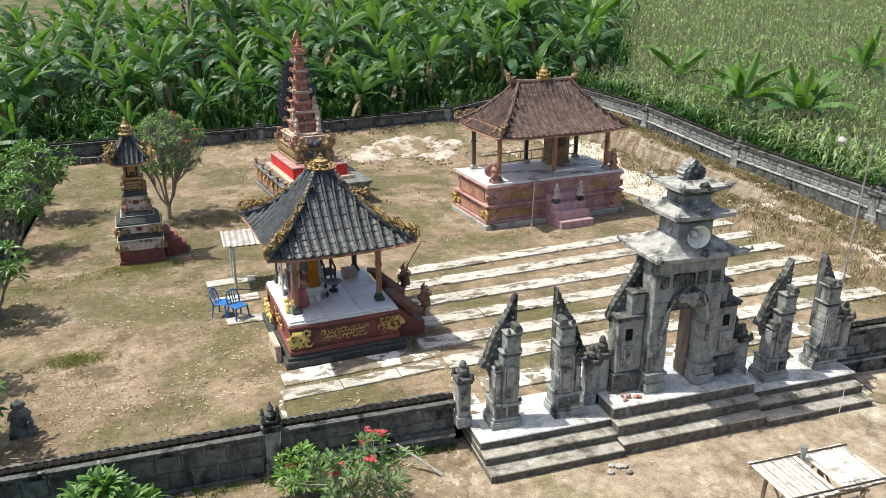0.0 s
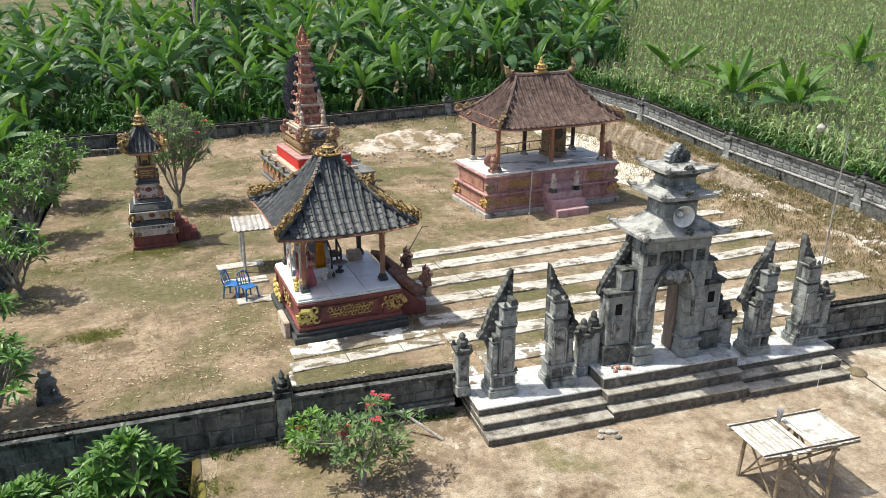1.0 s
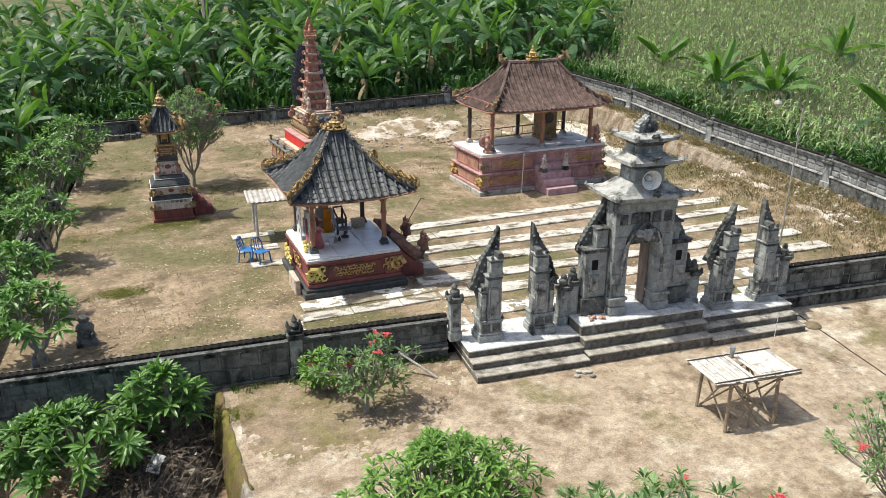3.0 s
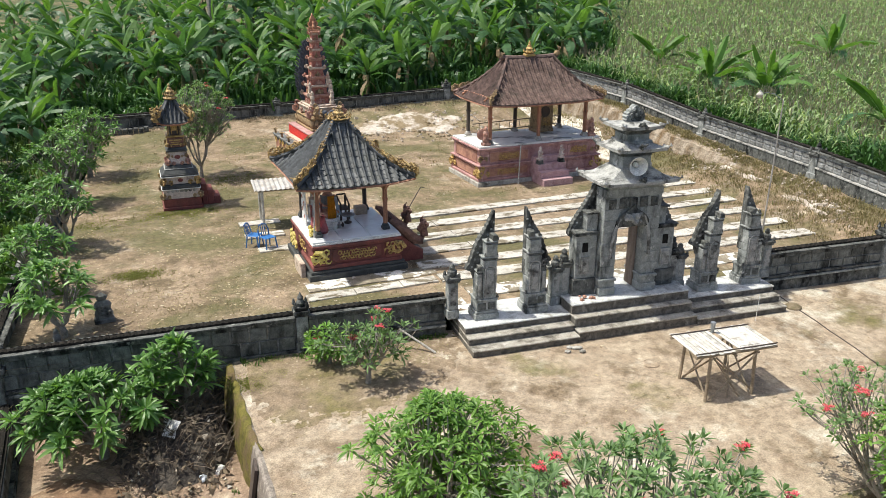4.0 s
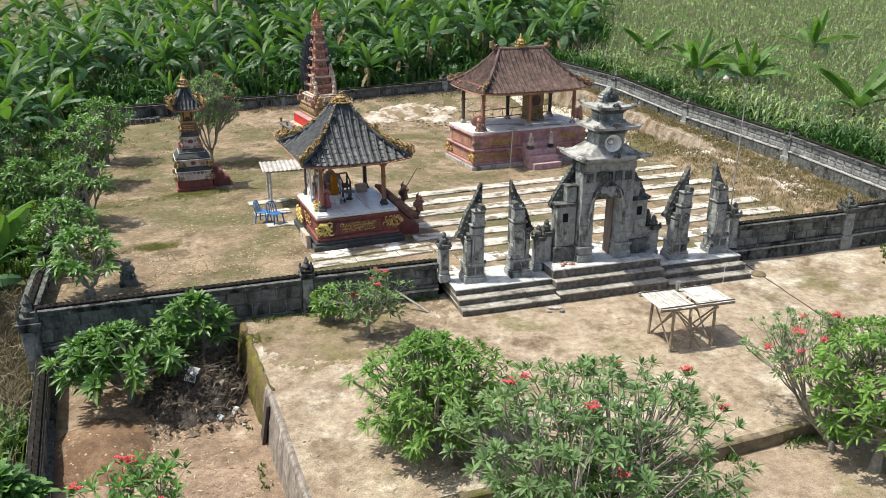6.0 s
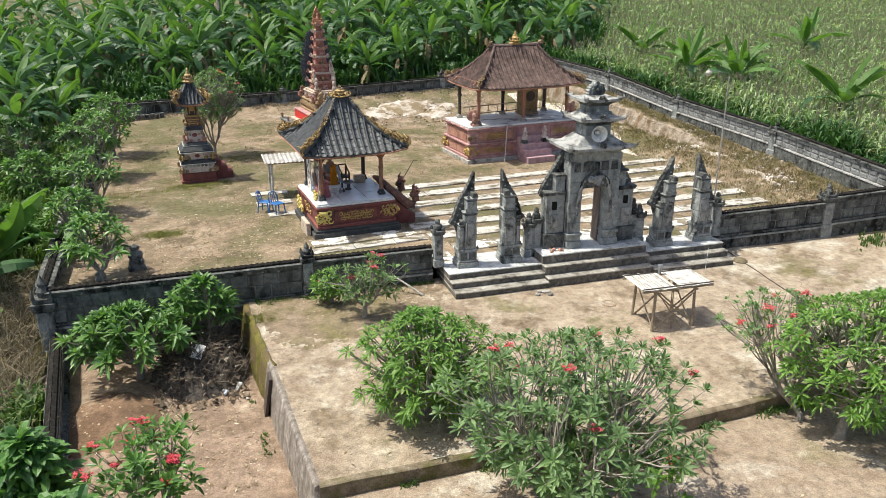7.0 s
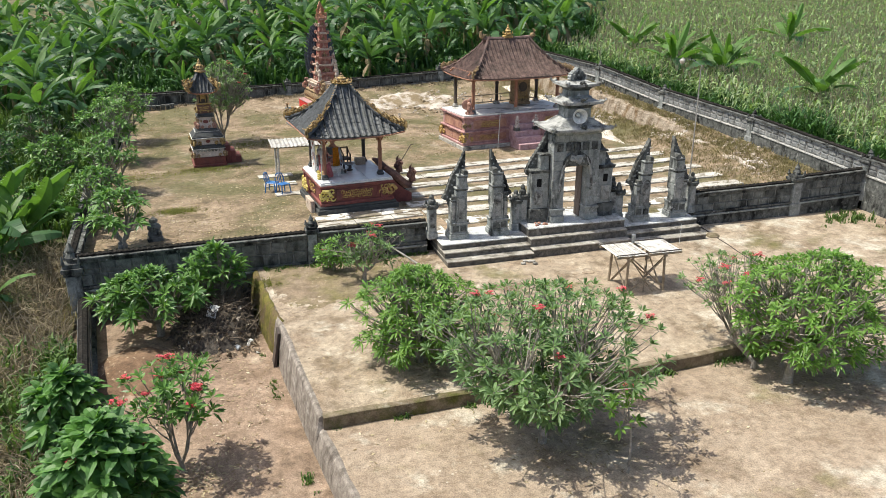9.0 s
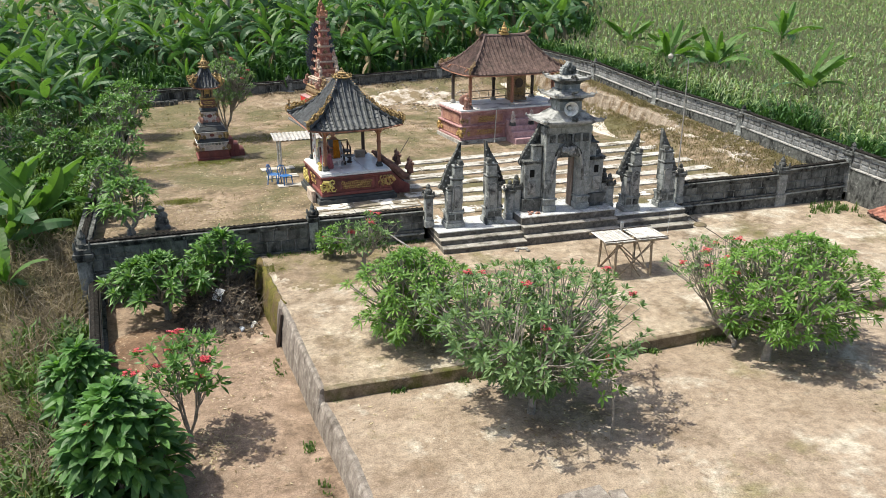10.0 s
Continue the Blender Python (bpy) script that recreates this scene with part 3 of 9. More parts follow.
def retaining_wall():
    bm = bmesh.new()
    ys = sorted({round(float(y), 3) for y in np.linspace(-14, 11.9, 130)} | {4.09, 4.13})
    rows = []
    for y in ys:
        x, top = ret_x(y), (fore_z(0, y) if y > 4.1 else LOW) + 0.014
        w = 0.022 * wob(1, y, 0.9) + 0.004 * wob(1, y, 3.1)
        rows.append([bm.verts.new(p) for p in ((x - 0.20 + w, y, LEFT - 0.2), (x - 0.13 + w * 0.5, y, lerp(LEFT, top, 0.5)), (x - 0.05, y, top - 0.05), (x + 0.0 + w * 0.4, y, top), (x + 0.2, y, top - 0.05), (x + 0.2, y, LEFT - 0.2))])
    for a, b in zip(rows, rows[1:]):
        for i in range(5):
            bm.faces.new((a[i], a[i + 1], b[i + 1], b[i]))
    bm.faces.new(rows[0][::-1])
    bm.faces.new(rows[-1])
    ob = solo("retaining_wall", bm, M_RETAIN, "rough rendered retaining wall between two court levels", "wall", "structure")
    mo = bmesh.new()
    rows = []
    for i in range(66):
        y = 8.38 + i * 0.053
        x, top, j = ret_x(y), fore_z(0, y) + 0.016, 0.02 * wob(2, y, 7.0) + 0.012 * max(0, 9 - i)
        rows.append([mo.verts.new(q) for q in ((x - 0.235 + j, y, LEFT - 0.1), (x - 0.175 + j + 0.02 * wob(7, y, 6.0), y, lerp(LEFT, top, 0.45)), (x - 0.125 + j, y, lerp(LEFT, top, 0.72)), (x - 0.085 + j + 0.02 * wob(9, y, 6.0), y, top - 0.03), (x + 0.0 + j, y, top + 0.012), (x + 0.05 + 0.05 * wob(4, y, 3.0), y, top + 0.008))])
    for a, b in zip(rows, rows[1:]):
        for i in range(5):
            mo.faces.new((a[i], a[i + 1], b[i + 1], b[i]))
    part("moss_band", mo, M_MOSS, ob, "thick yellow-green moss", smooth=True)
    sl = bmesh.new()
    extruded(sl, [(-0.90, LEFT - 0.05), (-0.83, LEFT - 0.05), (-0.675, -0.12), (-0.73, -0.12)], 7.95, 8.34)
    bmesh.ops.recalc_face_normals(sl, faces=sl.faces[:])
    part("edge_board", sl, M_DARKWOOD, ob, "dark upright board")


retaining_wall()


def low_kerb():
    bm = bmesh.new()
    xs = np.linspace(-0.25, 21.8, 90)
    rows = []
    for x in xs:
        y = kerb_y(x) - 0.06
        t = fore_z(x, 4.2) + 0.012 + 0.012 * wob(x, 0, 1.5)
        y += 0.03 * wob(x, 3, 1.1)
        rows.append([bm.verts.new(p) for p in ((x, y - 0.06, LOW - 0.1), (x, y - 0.05, t - 0.02), (x, y - 0.02, t), (x, y + 0.10, t), (x, y + 0.16, LOW - 0.1))])
    for a, b in zip(rows, rows[1:]):
        for i in range(4):
            bm.faces.new((a[i], b[i], b[i + 1], a[i + 1]))
    bm.faces.new(rows[0])
    bm.faces.new(rows[-1][::-1])
    solo("kerb", bm, M_KERB, "mossy grey concrete kerb between forecourt and lower court", "kerb", "structure")


low_kerb()


# ---- walls ----
def slab(bm, x0, x1, y0, y1, za, zb):
    """A box whose floor and top may slope: za, zb are (floor, top) at either end."""
    v = [bm.verts.new(p) for p in ((x0, y0, za[0]), (x1, y0, zb[0]), (x1, y1, zb[0]), (x0, y1, za[0]), (x0, y0, za[1]), (x1, y0, zb[1]), (x1, y1, zb[1]), (x0, y1, za[1]))]
    for f in ((3, 2, 1, 0), (4, 5, 6, 7), (0, 1, 5, 4), (1, 2, 6, 5), (2, 3, 7, 6), (3, 0, 4, 7)):
        bm.faces.new([v[i] for i in f])
    return bm


def run(p0, p1):
    d = Vector((p1[0] - p0[0], p1[1] - p0[1], 0))
    return pose(p0[0], p0[1], 0, 0, 0, math.degrees(math.atan2(d.y, d.x))), d.length


def block_mesh(w, h, d, slope, carved):
    bm = bmesh.new()
    box(bm, 0, w, -d, 0, 0, h, 0.012)
    if carved:
        box(bm, w * 0.10, w * 0.90, -d - 0.014, -d, h * 0.14, h * 0.86, 0.008)
    for v in bm.verts:
        v.co.z += v.co.x * slope
    return meshed("block", bm, M_BLOCK_PALE if carved else M_BLOCK)


def cap_tile_mesh(w):
    bm = bmesh.new()
    extruded(bm, [(0, 0), (w * 0.5, -0.028), (w, 0), (w, 0.016), (w * 0.5, 0.04), (0, 0.016)], -0.085, -0.01)
    for v in bm.verts:
        v.co.z += (v.co.y + 0.02) * 0.45
    return meshed("cap_tile", bm, M_CAPTILE)


def wall(name, p0, p1, base, top, label, courses=2, carved=False, inner=False, foot=None):
    """A plinth, a recessed field of blocks, a projecting band and a tiled cap. base, top: heights at both ends."""
    m, L = run(p0, p1)
    if inner:
        m = run(p1, p0)[0]
        base, top = base[::-1], top[::-1]
    s = (top[1] - top[0]) / L
    bm = bmesh.new()
    foot = foot or base
    slab(bm, 0, L, -0.09, 0.09, (foot[0] - 0.4, top[0] - 0.06), (foot[1] - 0.4, top[1] - 0.06))
    core = part(name, bm, M_MORTAR if carved else M_WALLCORE, None, "", m)
    tagged(core, label, "wall", "", "structure")
    h0 = top[0] - base[0]
    bandz = 0.40 * h0 if not carved else 0.50 * h0
    pl = bmesh.new()
    slab(pl, 0, L, -0.16, 0.16, (foot[0] - 0.4, top[0] - h0 + bandz - 0.08), (foot[1] - 0.4, top[1] - h0 + bandz - 0.08))
    part("plinth", pl, M_STONE_DARK, core)
    lg = bmesh.new()
    slab(lg, 0, L, -0.19, 0.19, (top[0] - h0 + bandz - 0.078, top[0] - h0 + bandz - 0.03), (top[1] - h0 + bandz - 0.078, top[1] - h0 + bandz - 0.03))
    part("ledge", lg, M_MORTAR if carved else M_STONE_DARK, core)
    if not carved:
        lg = bmesh.new()
        slab(lg, 0, L, -0.215, 0.215, (top[0] - h0 + bandz - 0.17, top[0] - h0 + bandz - 0.12), (top[1] - h0 + bandz - 0.17, top[1] - h0 + bandz - 0.12))
        part("ledge", lg, M_STONE_DARK if name == "wall_sunken" else M_STONE, core)
    bd = bmesh.new()
    slab(bd, 0, L, -0.15, 0.15, (top[0] - 0.17, top[0] - 0.062), (top[1] - 0.17, top[1] - 0.062))
    part("band", bd, M_STONE if carved else M_STONE_DARK, core)
    lm = bmesh.new()
    ew = 0.13 if name == "wall_sunken" else 0.215
    slab(lm, 0, L, -ew, ew, (top[0] - 0.06, top[0] - 0.02), (top[1] - 0.06, top[1] - 0.02))
    part("limed_edge", lm, M_CAPTILE if name == "wall_sunken" else M_STONE_DARK, core)
    cp = bmesh.new()
    extruded(cp, [(-0.075, -0.018), (0.075, -0.018), (0.04, 0.045), (-0.04, 0.045)], 0, L, Matrix(((0, 1, 0, 0), (1, 0, 0, 0), (0, 0, 1, top[0]), (0, 0, 0, 1))))
    bmesh.ops.reverse_faces(cp, faces=cp.faces[:])
    for v in cp.verts:
        v.co.z += v.co.x * s
    part("cap", cp, M_CAPTILE, core)
    fz0, fz1 = top[0] - h0 + bandz - 0.03 + 0.012, top[0] - 0.17 - 0.012
    bh = (fz1 - fz0 - 0.02 * (courses - 1)) / courses
    bw = 0.38 if not carved else 0.36
    n = max(1, round(L / (bw + 0.025)))
    pitch = L / n
    mesh = block_mesh(pitch - 0.038, bh, 0.03, s, carved)
    for sx in ((1,) if carved else (1, -1)):
        for c in range(courses):
            for i in range(n):
                x = i * pitch + 0.012
                if c % 2 and not carved:
                    x = min(x + pitch * 0.5, L - pitch)
                mm = pose(x, -0.092, fz0 + c * (bh + 0.02) + x * s) if sx > 0 else pose(L - x, 0.092, fz0 + c * (bh + 0.02) + (L - x) * s, 0, 0, 180)
                if sx < 0 and abs(s) > 0.02:
                    continue
                part("block", mesh, None, core, "", mm)
    tw = 0.14 if name == "wall_front" else 0.27
    tm = cap_tile_mesh(tw - 0.01)
    for side in (0, 1):
        for i in range(int(L / tw)):
            x = i * tw
            mm = pose(x, -0.0, top[0] + 0.032 + x * s) if side == 0 else pose(x + tw, 0.0, top[0] + 0.032 + x * s, 0, 0, 180)
            part("cap_tile", tm, None, core, "", mm)
    return core


def post(x, y, z0, z1, w=0.34, rz=0.0, label="weathered stone wall post with a carved dark knob", material=None):
    """A wall post: pier, moulded head and a flame-shaped knob."""
    t = thing("wall_post", pose(x, y, z0, 0, 0, rz), label, "post", "wall posts")
    h = z1 - z0
    bm = bmesh.new()
    box(bm, -w / 2, w / 2, -w / 2, w / 2, -0.4, h * 0.62, 0.015)
    box(bm, -w * 0.6, w * 0.6, -w * 0.6, w * 0.6, -0.41, h * 0.2, 0.02)
    part("pier", bm, material or M_STONE, t)
    hd = bmesh.new()
    for k, (r, a, b) in enumerate(((0.58, 0.622, 0.66), (0.68, 0.662, 0.72), (0.56, 0.722, 0.77))):
        box(hd, -w * r, w * r, -w * r, w * r, h * a, h * b, 0.012)
    for sx in (-1, 1):
        for sy in (-1, 1):
            box(hd, sx * w * 0.5 - 0.045, sx * w * 0.5 + 0.045, sy * w * 0.5 - 0.045, sy * w * 0.5 + 0.045, h * 0.772, h * 0.87, 0.01, (0.3, 0.3))
    part("head", hd, M_STONE_DARK, t)
    kb = bmesh.new()
    lathe(kb, [(w * 0.32, h * 0.772), (w * 0.40, h * 0.83), (w * 0.22, h * 0.88), (w * 0.26, h * 0.91), (w * 0.12, h * 0.96), (0.01, h)], 8)
    part("knob", kb, M_STONE_DARK, t)
    return t


# ---- great gate ----
def stairs(name, x0, x1, rows, back, label):
    """rows: (front y, top z) from the bottom up."""
    t = thing(name, pose(0, 0, 0), label, "steps")
    prev = -0.3
    for y, z in rows:
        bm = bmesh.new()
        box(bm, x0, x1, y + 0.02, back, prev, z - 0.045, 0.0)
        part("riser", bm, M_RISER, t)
        tr = bmesh.new()
        box(tr, x0 - 0.015, x1 + 0.015, y, back, z - 0.043, z, 0.014)
        part("tread", tr, M_LIMED if z > 0.45 and y > 10.9 else M_STEP_DARK, t)
        prev = z + 0.001
    return t


def half_gate(x, y, side, label):
    """A split-gate pier: one sheer face at x, stepping down and away in the direction of side."""
    K = 0.9
    t = thing("gate_pier", pose(x, y, IN), label, "gate pier", "split gate piers")

    def bx(bm, a, b, y0, y1, z0, z1, bv=0.012, top=(1, 1)):
        lo, hi = sorted((a * 0.84 * side, b * 0.84 * side))
        return box(bm, lo, hi, y0 * 0.68, y1 * 0.68, z0 * K, z1 * K, bv, top)
    base = bmesh.new()
    bx(base, -0.05, 0.66, -0.05, 0.72, 0, 0.17)
    bx(base, -0.03, 0.63, -0.02, 0.69, 0.172, 0.24)
    bx(base, 0.0, 0.60, 0.02, 0.65, 0.242, 0.50)
    bx(base, -0.03, 0.62, -0.01, 0.68, 0.502, 0.57)
    part("base", base, M_STONE, t)
    pn = bmesh.new()
    for a in (0.05, 0.33):
        bx(pn, a, a + 0.22, 0.0, 0.022, 0.27, 0.47, 0.006)
    part("base_panel", pn, M_STONE_DARK, t)
    sh = bmesh.new()
    bx(sh, 0.045, 0.405, 0.035, 0.50, 0.572, 1.64)
    core = part("shaft", sh, M_STONE_DARK, t)
    rng = random.Random(round(x * 100))
    zs = [0.573, 0.80, 1.02, 1.23, 1.44, 1.639]
    for z0, z1 in zip(zs, zs[1:]):
        q = rng.uniform(-0.008, 0.008)
        st = bmesh.new()
        bx(st, 0.02 + q, 0.42 + q, 0.02 + rng.uniform(-0.006, 0.006), 0.505, z0, z1 - 0.008, 0.012)
        part("stone_block", st, M_STONE, core)
    sh = bmesh.new()
    bx(sh, 0.43, 0.59, 0.06, 0.50, 0.572, 1.26)
    part("side_shaft", sh, M_STONE, t)
    pl = bmesh.new()
    bx(pl, 0.11, 0.33, -0.004, 0.02, 0.70, 1.38, 0.01)
    bx(pl, 0.15, 0.29, -0.016, -0.004, 0.78, 1.30, 0.01)
    part("panel", pl, M_STONE_PALE, t)
    pl = bmesh.new()
    arch = [(0.07, 0.64), (0.07, 1.30)] + [(0.22 - 0.15 * math.cos(math.pi * k / 8), 1.36 + 0.12 * math.sin(math.pi * k / 8)) for k in range(9)] + [(0.37, 1.30), (0.37, 0.64)]
    tube(pl, [(p * 0.84 * side, 0.008, z * K) for p, z in arch], 0.016, 5)
    for q in range(3):
        r = 0.055
        tube(pl, [((0.22 + r * (1 - 0.1 * i) * math.cos(0.85 * i + q * 2)) * 0.84 * side, -0.012, (0.86 + 0.20 * q + r * (1 - 0.1 * i) * math.sin(0.85 * i + q * 2)) * K) for i in range(8)], 0.011, 4)
    part("arch_moulding", pl, M_STONE_PALE, t, "pale scroll relief under an arch line")
    pl = bmesh.new()
    bx(pl, 0.46, 0.56, 0.036, 0.06, 0.68, 1.16, 0.01)
    part("panel", pl, M_STONE_PALE, t)
    for a, b, z0, z1, m in ((0.0, 0.44, 1.642, 1.69, M_STONE_DARK), (-0.02, 0.46, 1.692, 1.74, M_STONE), (0.03, 0.36, 1.742, 2.06, M_STONE), (0.01, 0.37, 2.062, 2.105, M_STONE_DARK), (0.0, 0.38, 2.107, 2.15, M_STONE),
                            (0.03, 0.17, 2.152, 2.30, M_STONE_DARK), (0.36, 0.57, 1.262, 1.31, M_STONE_DARK), (0.38, 0.60, 1.312, 1.36, M_STONE), (0.40, 0.54, 1.362, 1.48, M_STONE_DARK)):
        co = bmesh.new()
        bx(co, a, b, 0.0 if a < 0.3 else 0.04, 0.52, z0, z1)
        part("cornice", co, m, t)
    wing = bmesh.new()
    pts = [(0.015, 1.0), (0.015, 2.86), (0.035, 2.87)]
    for k in range(21):
        u = k / 20
        p = lerp(0.06, 0.64, u)
        z = 2.80 - float(np.interp(p, (0.06, 0.17, 0.30, 0.44, 0.55, 0.64), (0, 0.26, 0.50, 0.72, 1.02, 1.30)))
        pts.append((p + (0.010 if k % 2 else -0.006), z + (0.010 if k % 2 else -0.006)))
    pts += [(0.70, 1.44), (0.74, 1.34), (0.66, 1.30), (0.58, 1.26), (0.50, 1.0)]
    pts = [(p * 0.95 * side, z * K) for p, z in pts]
    extruded(wing, pts if side < 0 else pts[::-1], 0.25, 0.41)
    bmesh.ops.recalc_face_normals(wing, faces=wing.faces[:])
    part("carved_wing", wing, M_STONE_DARK, t, "black carved wing with a scalloped edge")
    for p, z in ((0.03, 1.76), (0.36, 1.76), (0.02, 2.17), (0.30, 2.17), (0.42, 1.38), (0.57, 1.38), (-0.02, 0.585), (0.60, 0.585)):
        an = bmesh.new()
        bx(an, p - 0.035, p + 0.035, 0.0, 0.10, z - 0.005, z + 0.085, 0.0, (0.3, 0.3))
        part("antefix", an, M_STONE_DARK, t)
    for p, z in ((0.07, 2.58), (0.13, 2.40), (0.22, 2.26), (0.31, 2.10), (0.40, 1.96), (0.47, 1.80), (0.54, 1.62), (0.61, 1.42)):
        cv = bmesh.new()
        lathe(cv, [(0.030, 0), (0.025, 0.012), (0.010, 0.02)], 7, pose((p - 0.03) * 0.95 * side, 0.252, z * K - 0.02, 90))
        part("rosette", cv, M_STONE, t)
    return t


def little_post(x, y, h, w=0.24):
    t = thing("gate_post", pose(x, y, IN), "short weathered stone post with a crown of points", "post", "gate posts")
    bm = bmesh.new()
    box(bm, -w * 0.6, w * 0.6, -w * 0.6, w * 0.6, 0, 0.22, 0.012)
    box(bm, -w / 2, w / 2, -w / 2, w / 2, 0.222, h * 0.66, 0.012)
    part("pier", bm, M_STONE, t)
    bm = bmesh.new()
    box(bm, -w * 0.3, w * 0.3, -w * 0.52, -w * 0.5, 0.34, h * 0.58, 0.008)
    part("panel", bm, M_STONE_PALE, t)
    hd = bmesh.new()
    box(hd, -w * 0.62, w * 0.62, -w * 0.62, w * 0.62, h * 0.662, h * 0.70, 0.01)
    box(hd, -w * 0.72, w * 0.72, -w * 0.72, w * 0.72, h * 0.702, h * 0.75, 0.01)
    for sx in (-1, 1):
        for sy in (-1, 1):
            box(hd, sx * w * 0.55 - 0.04, sx * w * 0.55 + 0.04, sy * w * 0.55 - 0.04, sy * w * 0.55 + 0.04, h * 0.752, h * 0.83, 0.02, (0.6, 0.6))
    part("head", hd, M_STONE_DARK, t)
    kb = bmesh.new()
    lathe(kb, [(w * 0.34, h * 0.752), (w * 0.46, h * 0.80), (w * 0.44, h * 0.85), (w * 0.26, h * 0.88), (w * 0.30, h * 0.92), (w * 0.2, h * 0.96), (0.01, h * 0.98)], 9)
    part("knob", kb, M_STONE_DARK, t)
    return t


def gate_roof(bm, cx, cy, hx, hy, z, rise, inx, iny, lift):
    """A small hipped roof slab with upturned corners and a thick edge."""
    n = 7
    ring_b, ring_t, ring_i = [], [], []
    pts = []
    for sx, sy, ex, ey in ((-1, -1, 1, -1), (1, -1, 1, 1), (1, 1, -1, 1), (-1, 1, -1, -1)):
        for i in range(n - 1):
            u = i / (n - 1)
            pts.append((lerp(sx, ex, u), lerp(sy, ey, u)))
    for px, py in pts:
        k = (min(abs(px), abs(py)) if max(abs(px), abs(py)) > 0 else 0) ** 3 * lift
        flare = 1 + 0.03 * min(abs(px), abs(py)) ** 3
        ring_b.append(bm.verts.new((cx + px * hx * flare, cy + py * hy * flare, z + k)))
        ring_t.append(bm.verts.new((cx + px * hx * flare, cy + py * hy * flare, z + k + 0.07)))
        ring_i.append(bm.verts.new((cx + px * inx, cy + py * iny, z + rise)))
    N = len(pts)
    mid = [bm.verts.new(((a.co + b.co) / 2) + Vector((0, 0, -0.18 * rise))) for a, b in zip(ring_t, ring_i)]
    for i in range(N):
        j = (i + 1) % N
        bm.faces.new((ring_b[i], ring_b[j], ring_t[j], ring_t[i]))
        bm.faces.new((ring_t[i], ring_t[j], mid[j], mid[i]))
        bm.faces.new((mid[i], mid[j], ring_i[j], ring_i[i]))
    bm.faces.new(ring_b[::-1])
    bm.faces.new(ring_i)
    return bm


def great_gate():
    y0 = 11.32
    zb = 0.76
    t = thing("great_gate", pose(XC, y0, zb), "tall three-tiered gate tower of weathered grey stone", "gate")
    for s in (-1, 1):
        j = bmesh.new()
        lo, hi = sorted((s * 0.37, s * 0.76))
        box(j, lo - 0.03, hi + 0.03, -0.06, 0.72, 0, 0.20, 0.015)
        box(j, lo - 0.01, hi + 0.01, -0.03, 0.70, 0.202, 0.36, 0.012)
        box(j, lo - 0.04, hi + 0.04, -0.07, 0.73, 0.362, 0.43, 0.012)
        box(j, lo + 0.015, hi - 0.015, 0.015, 0.67, 0.432, 2.46, 0.0)
        jamb = part("jamb", j, M_STONE, t)
        rng = random.Random(5 + s)
        zs = [0.433, 0.74, 1.02, 1.33, 1.60, 1.90, 2.18, 2.459]
        for z0, z1 in zip(zs, zs[1:]):
            q = rng.uniform(-0.006, 0.006)
            st = bmesh.new()
            box(st, lo + q, hi + q, rng.uniform(-0.006, 0.006), 0.68, z0, z1 - 0.007, 0.012)
            part("stone_block", st, M_STONE, jamb)
        d = bmesh.new()
        tube(d, [(s * lerp(0.52, 0.28, (k / 11) ** 2.4), -0.012, lerp(0.95, 2.02, k / 11)) for k in range(12)], [0.05, 0.035] + [0.045] * 9 + [0.03], 6)
        part("jamb_scroll", d, M_STONE_PALE, t)
    body = bmesh.new()
    box(body, -0.77, 0.77, -0.03, 0.71, 2.462, 2.66, 0.012)
    box(body, -0.368, 0.368, 0.03, 0.66, 1.72, 2.46, 0.0)
    part("lintel", body, M_STONE, t)
    fr = bmesh.new()
    for k in range(11):
        a = math.pi * k / 10
        box(fr, 0.40 * math.cos(a) - 0.06, 0.40 * math.cos(a) + 0.06, -0.02, 0.058, 1.74 + 0.26 * math.sin(a) - 0.05, 1.74 + 0.26 * math.sin(a) + 0.07, 0.015)
    part("door_arch", fr, M_STONE_DARK, t)
    nich = bmesh.new()
    ogee = [(0.40, 1.72), (0.44, 1.84), (0.36, 1.98), (0.22, 2.08), (0.10, 2.15), (0.0, 2.26)]
    extruded(nich, ogee + [(-x, z) for x, z in ogee[-2::-1]], -0.045, -0.005)
    bmesh.ops.recalc_face_normals(nich, faces=nich.faces[:])
    part("niche_panel", nich, M_STONE_DARK, t, "dark ogee panel over the doorway")
    face = bmesh.new()
    lumps(face, (0, -0.06, 1.92), (0.42, 0.10, 0.16), 18, 3, (0.35, 0.7))
    for q in (-1, 1):
        tube(face, [(q * 0.10, -0.06, 2.0), (q * 0.20, -0.07, 2.04), (q * 0.25, -0.06, 1.95)], [0.04, 0.035, 0.015], 5)
    part("carved_mask", face, M_STONE_PALE, t, "pale carved mask over the doorway")
    fz = bmesh.new()
    for k in range(5):
        px = -0.56 + 0.28 * k
        box(fz, px - 0.10, px + 0.10, -0.016, 0.03, 2.18, 2.42, 0.01)
        lumps(fz, (px, -0.02, 2.30), (0.14, 0.05, 0.16), 5, k, (0.4, 0.8))
    part("frieze", fz, M_STONE_DARK, t)
    lf = bmesh.new()
    box(lf, 0.325, 0.362, 0.30, 0.66, 0.01, 1.70, 0.008)
    part("door_leaf", lf, surf("door_wood", (0.15, 0.12, 0.10), (0.25, 0.20, 0.17), 8, stretch=(1, 1, 0.2)), t, "brown wooden door leaf folded back")
    cy = 0.34
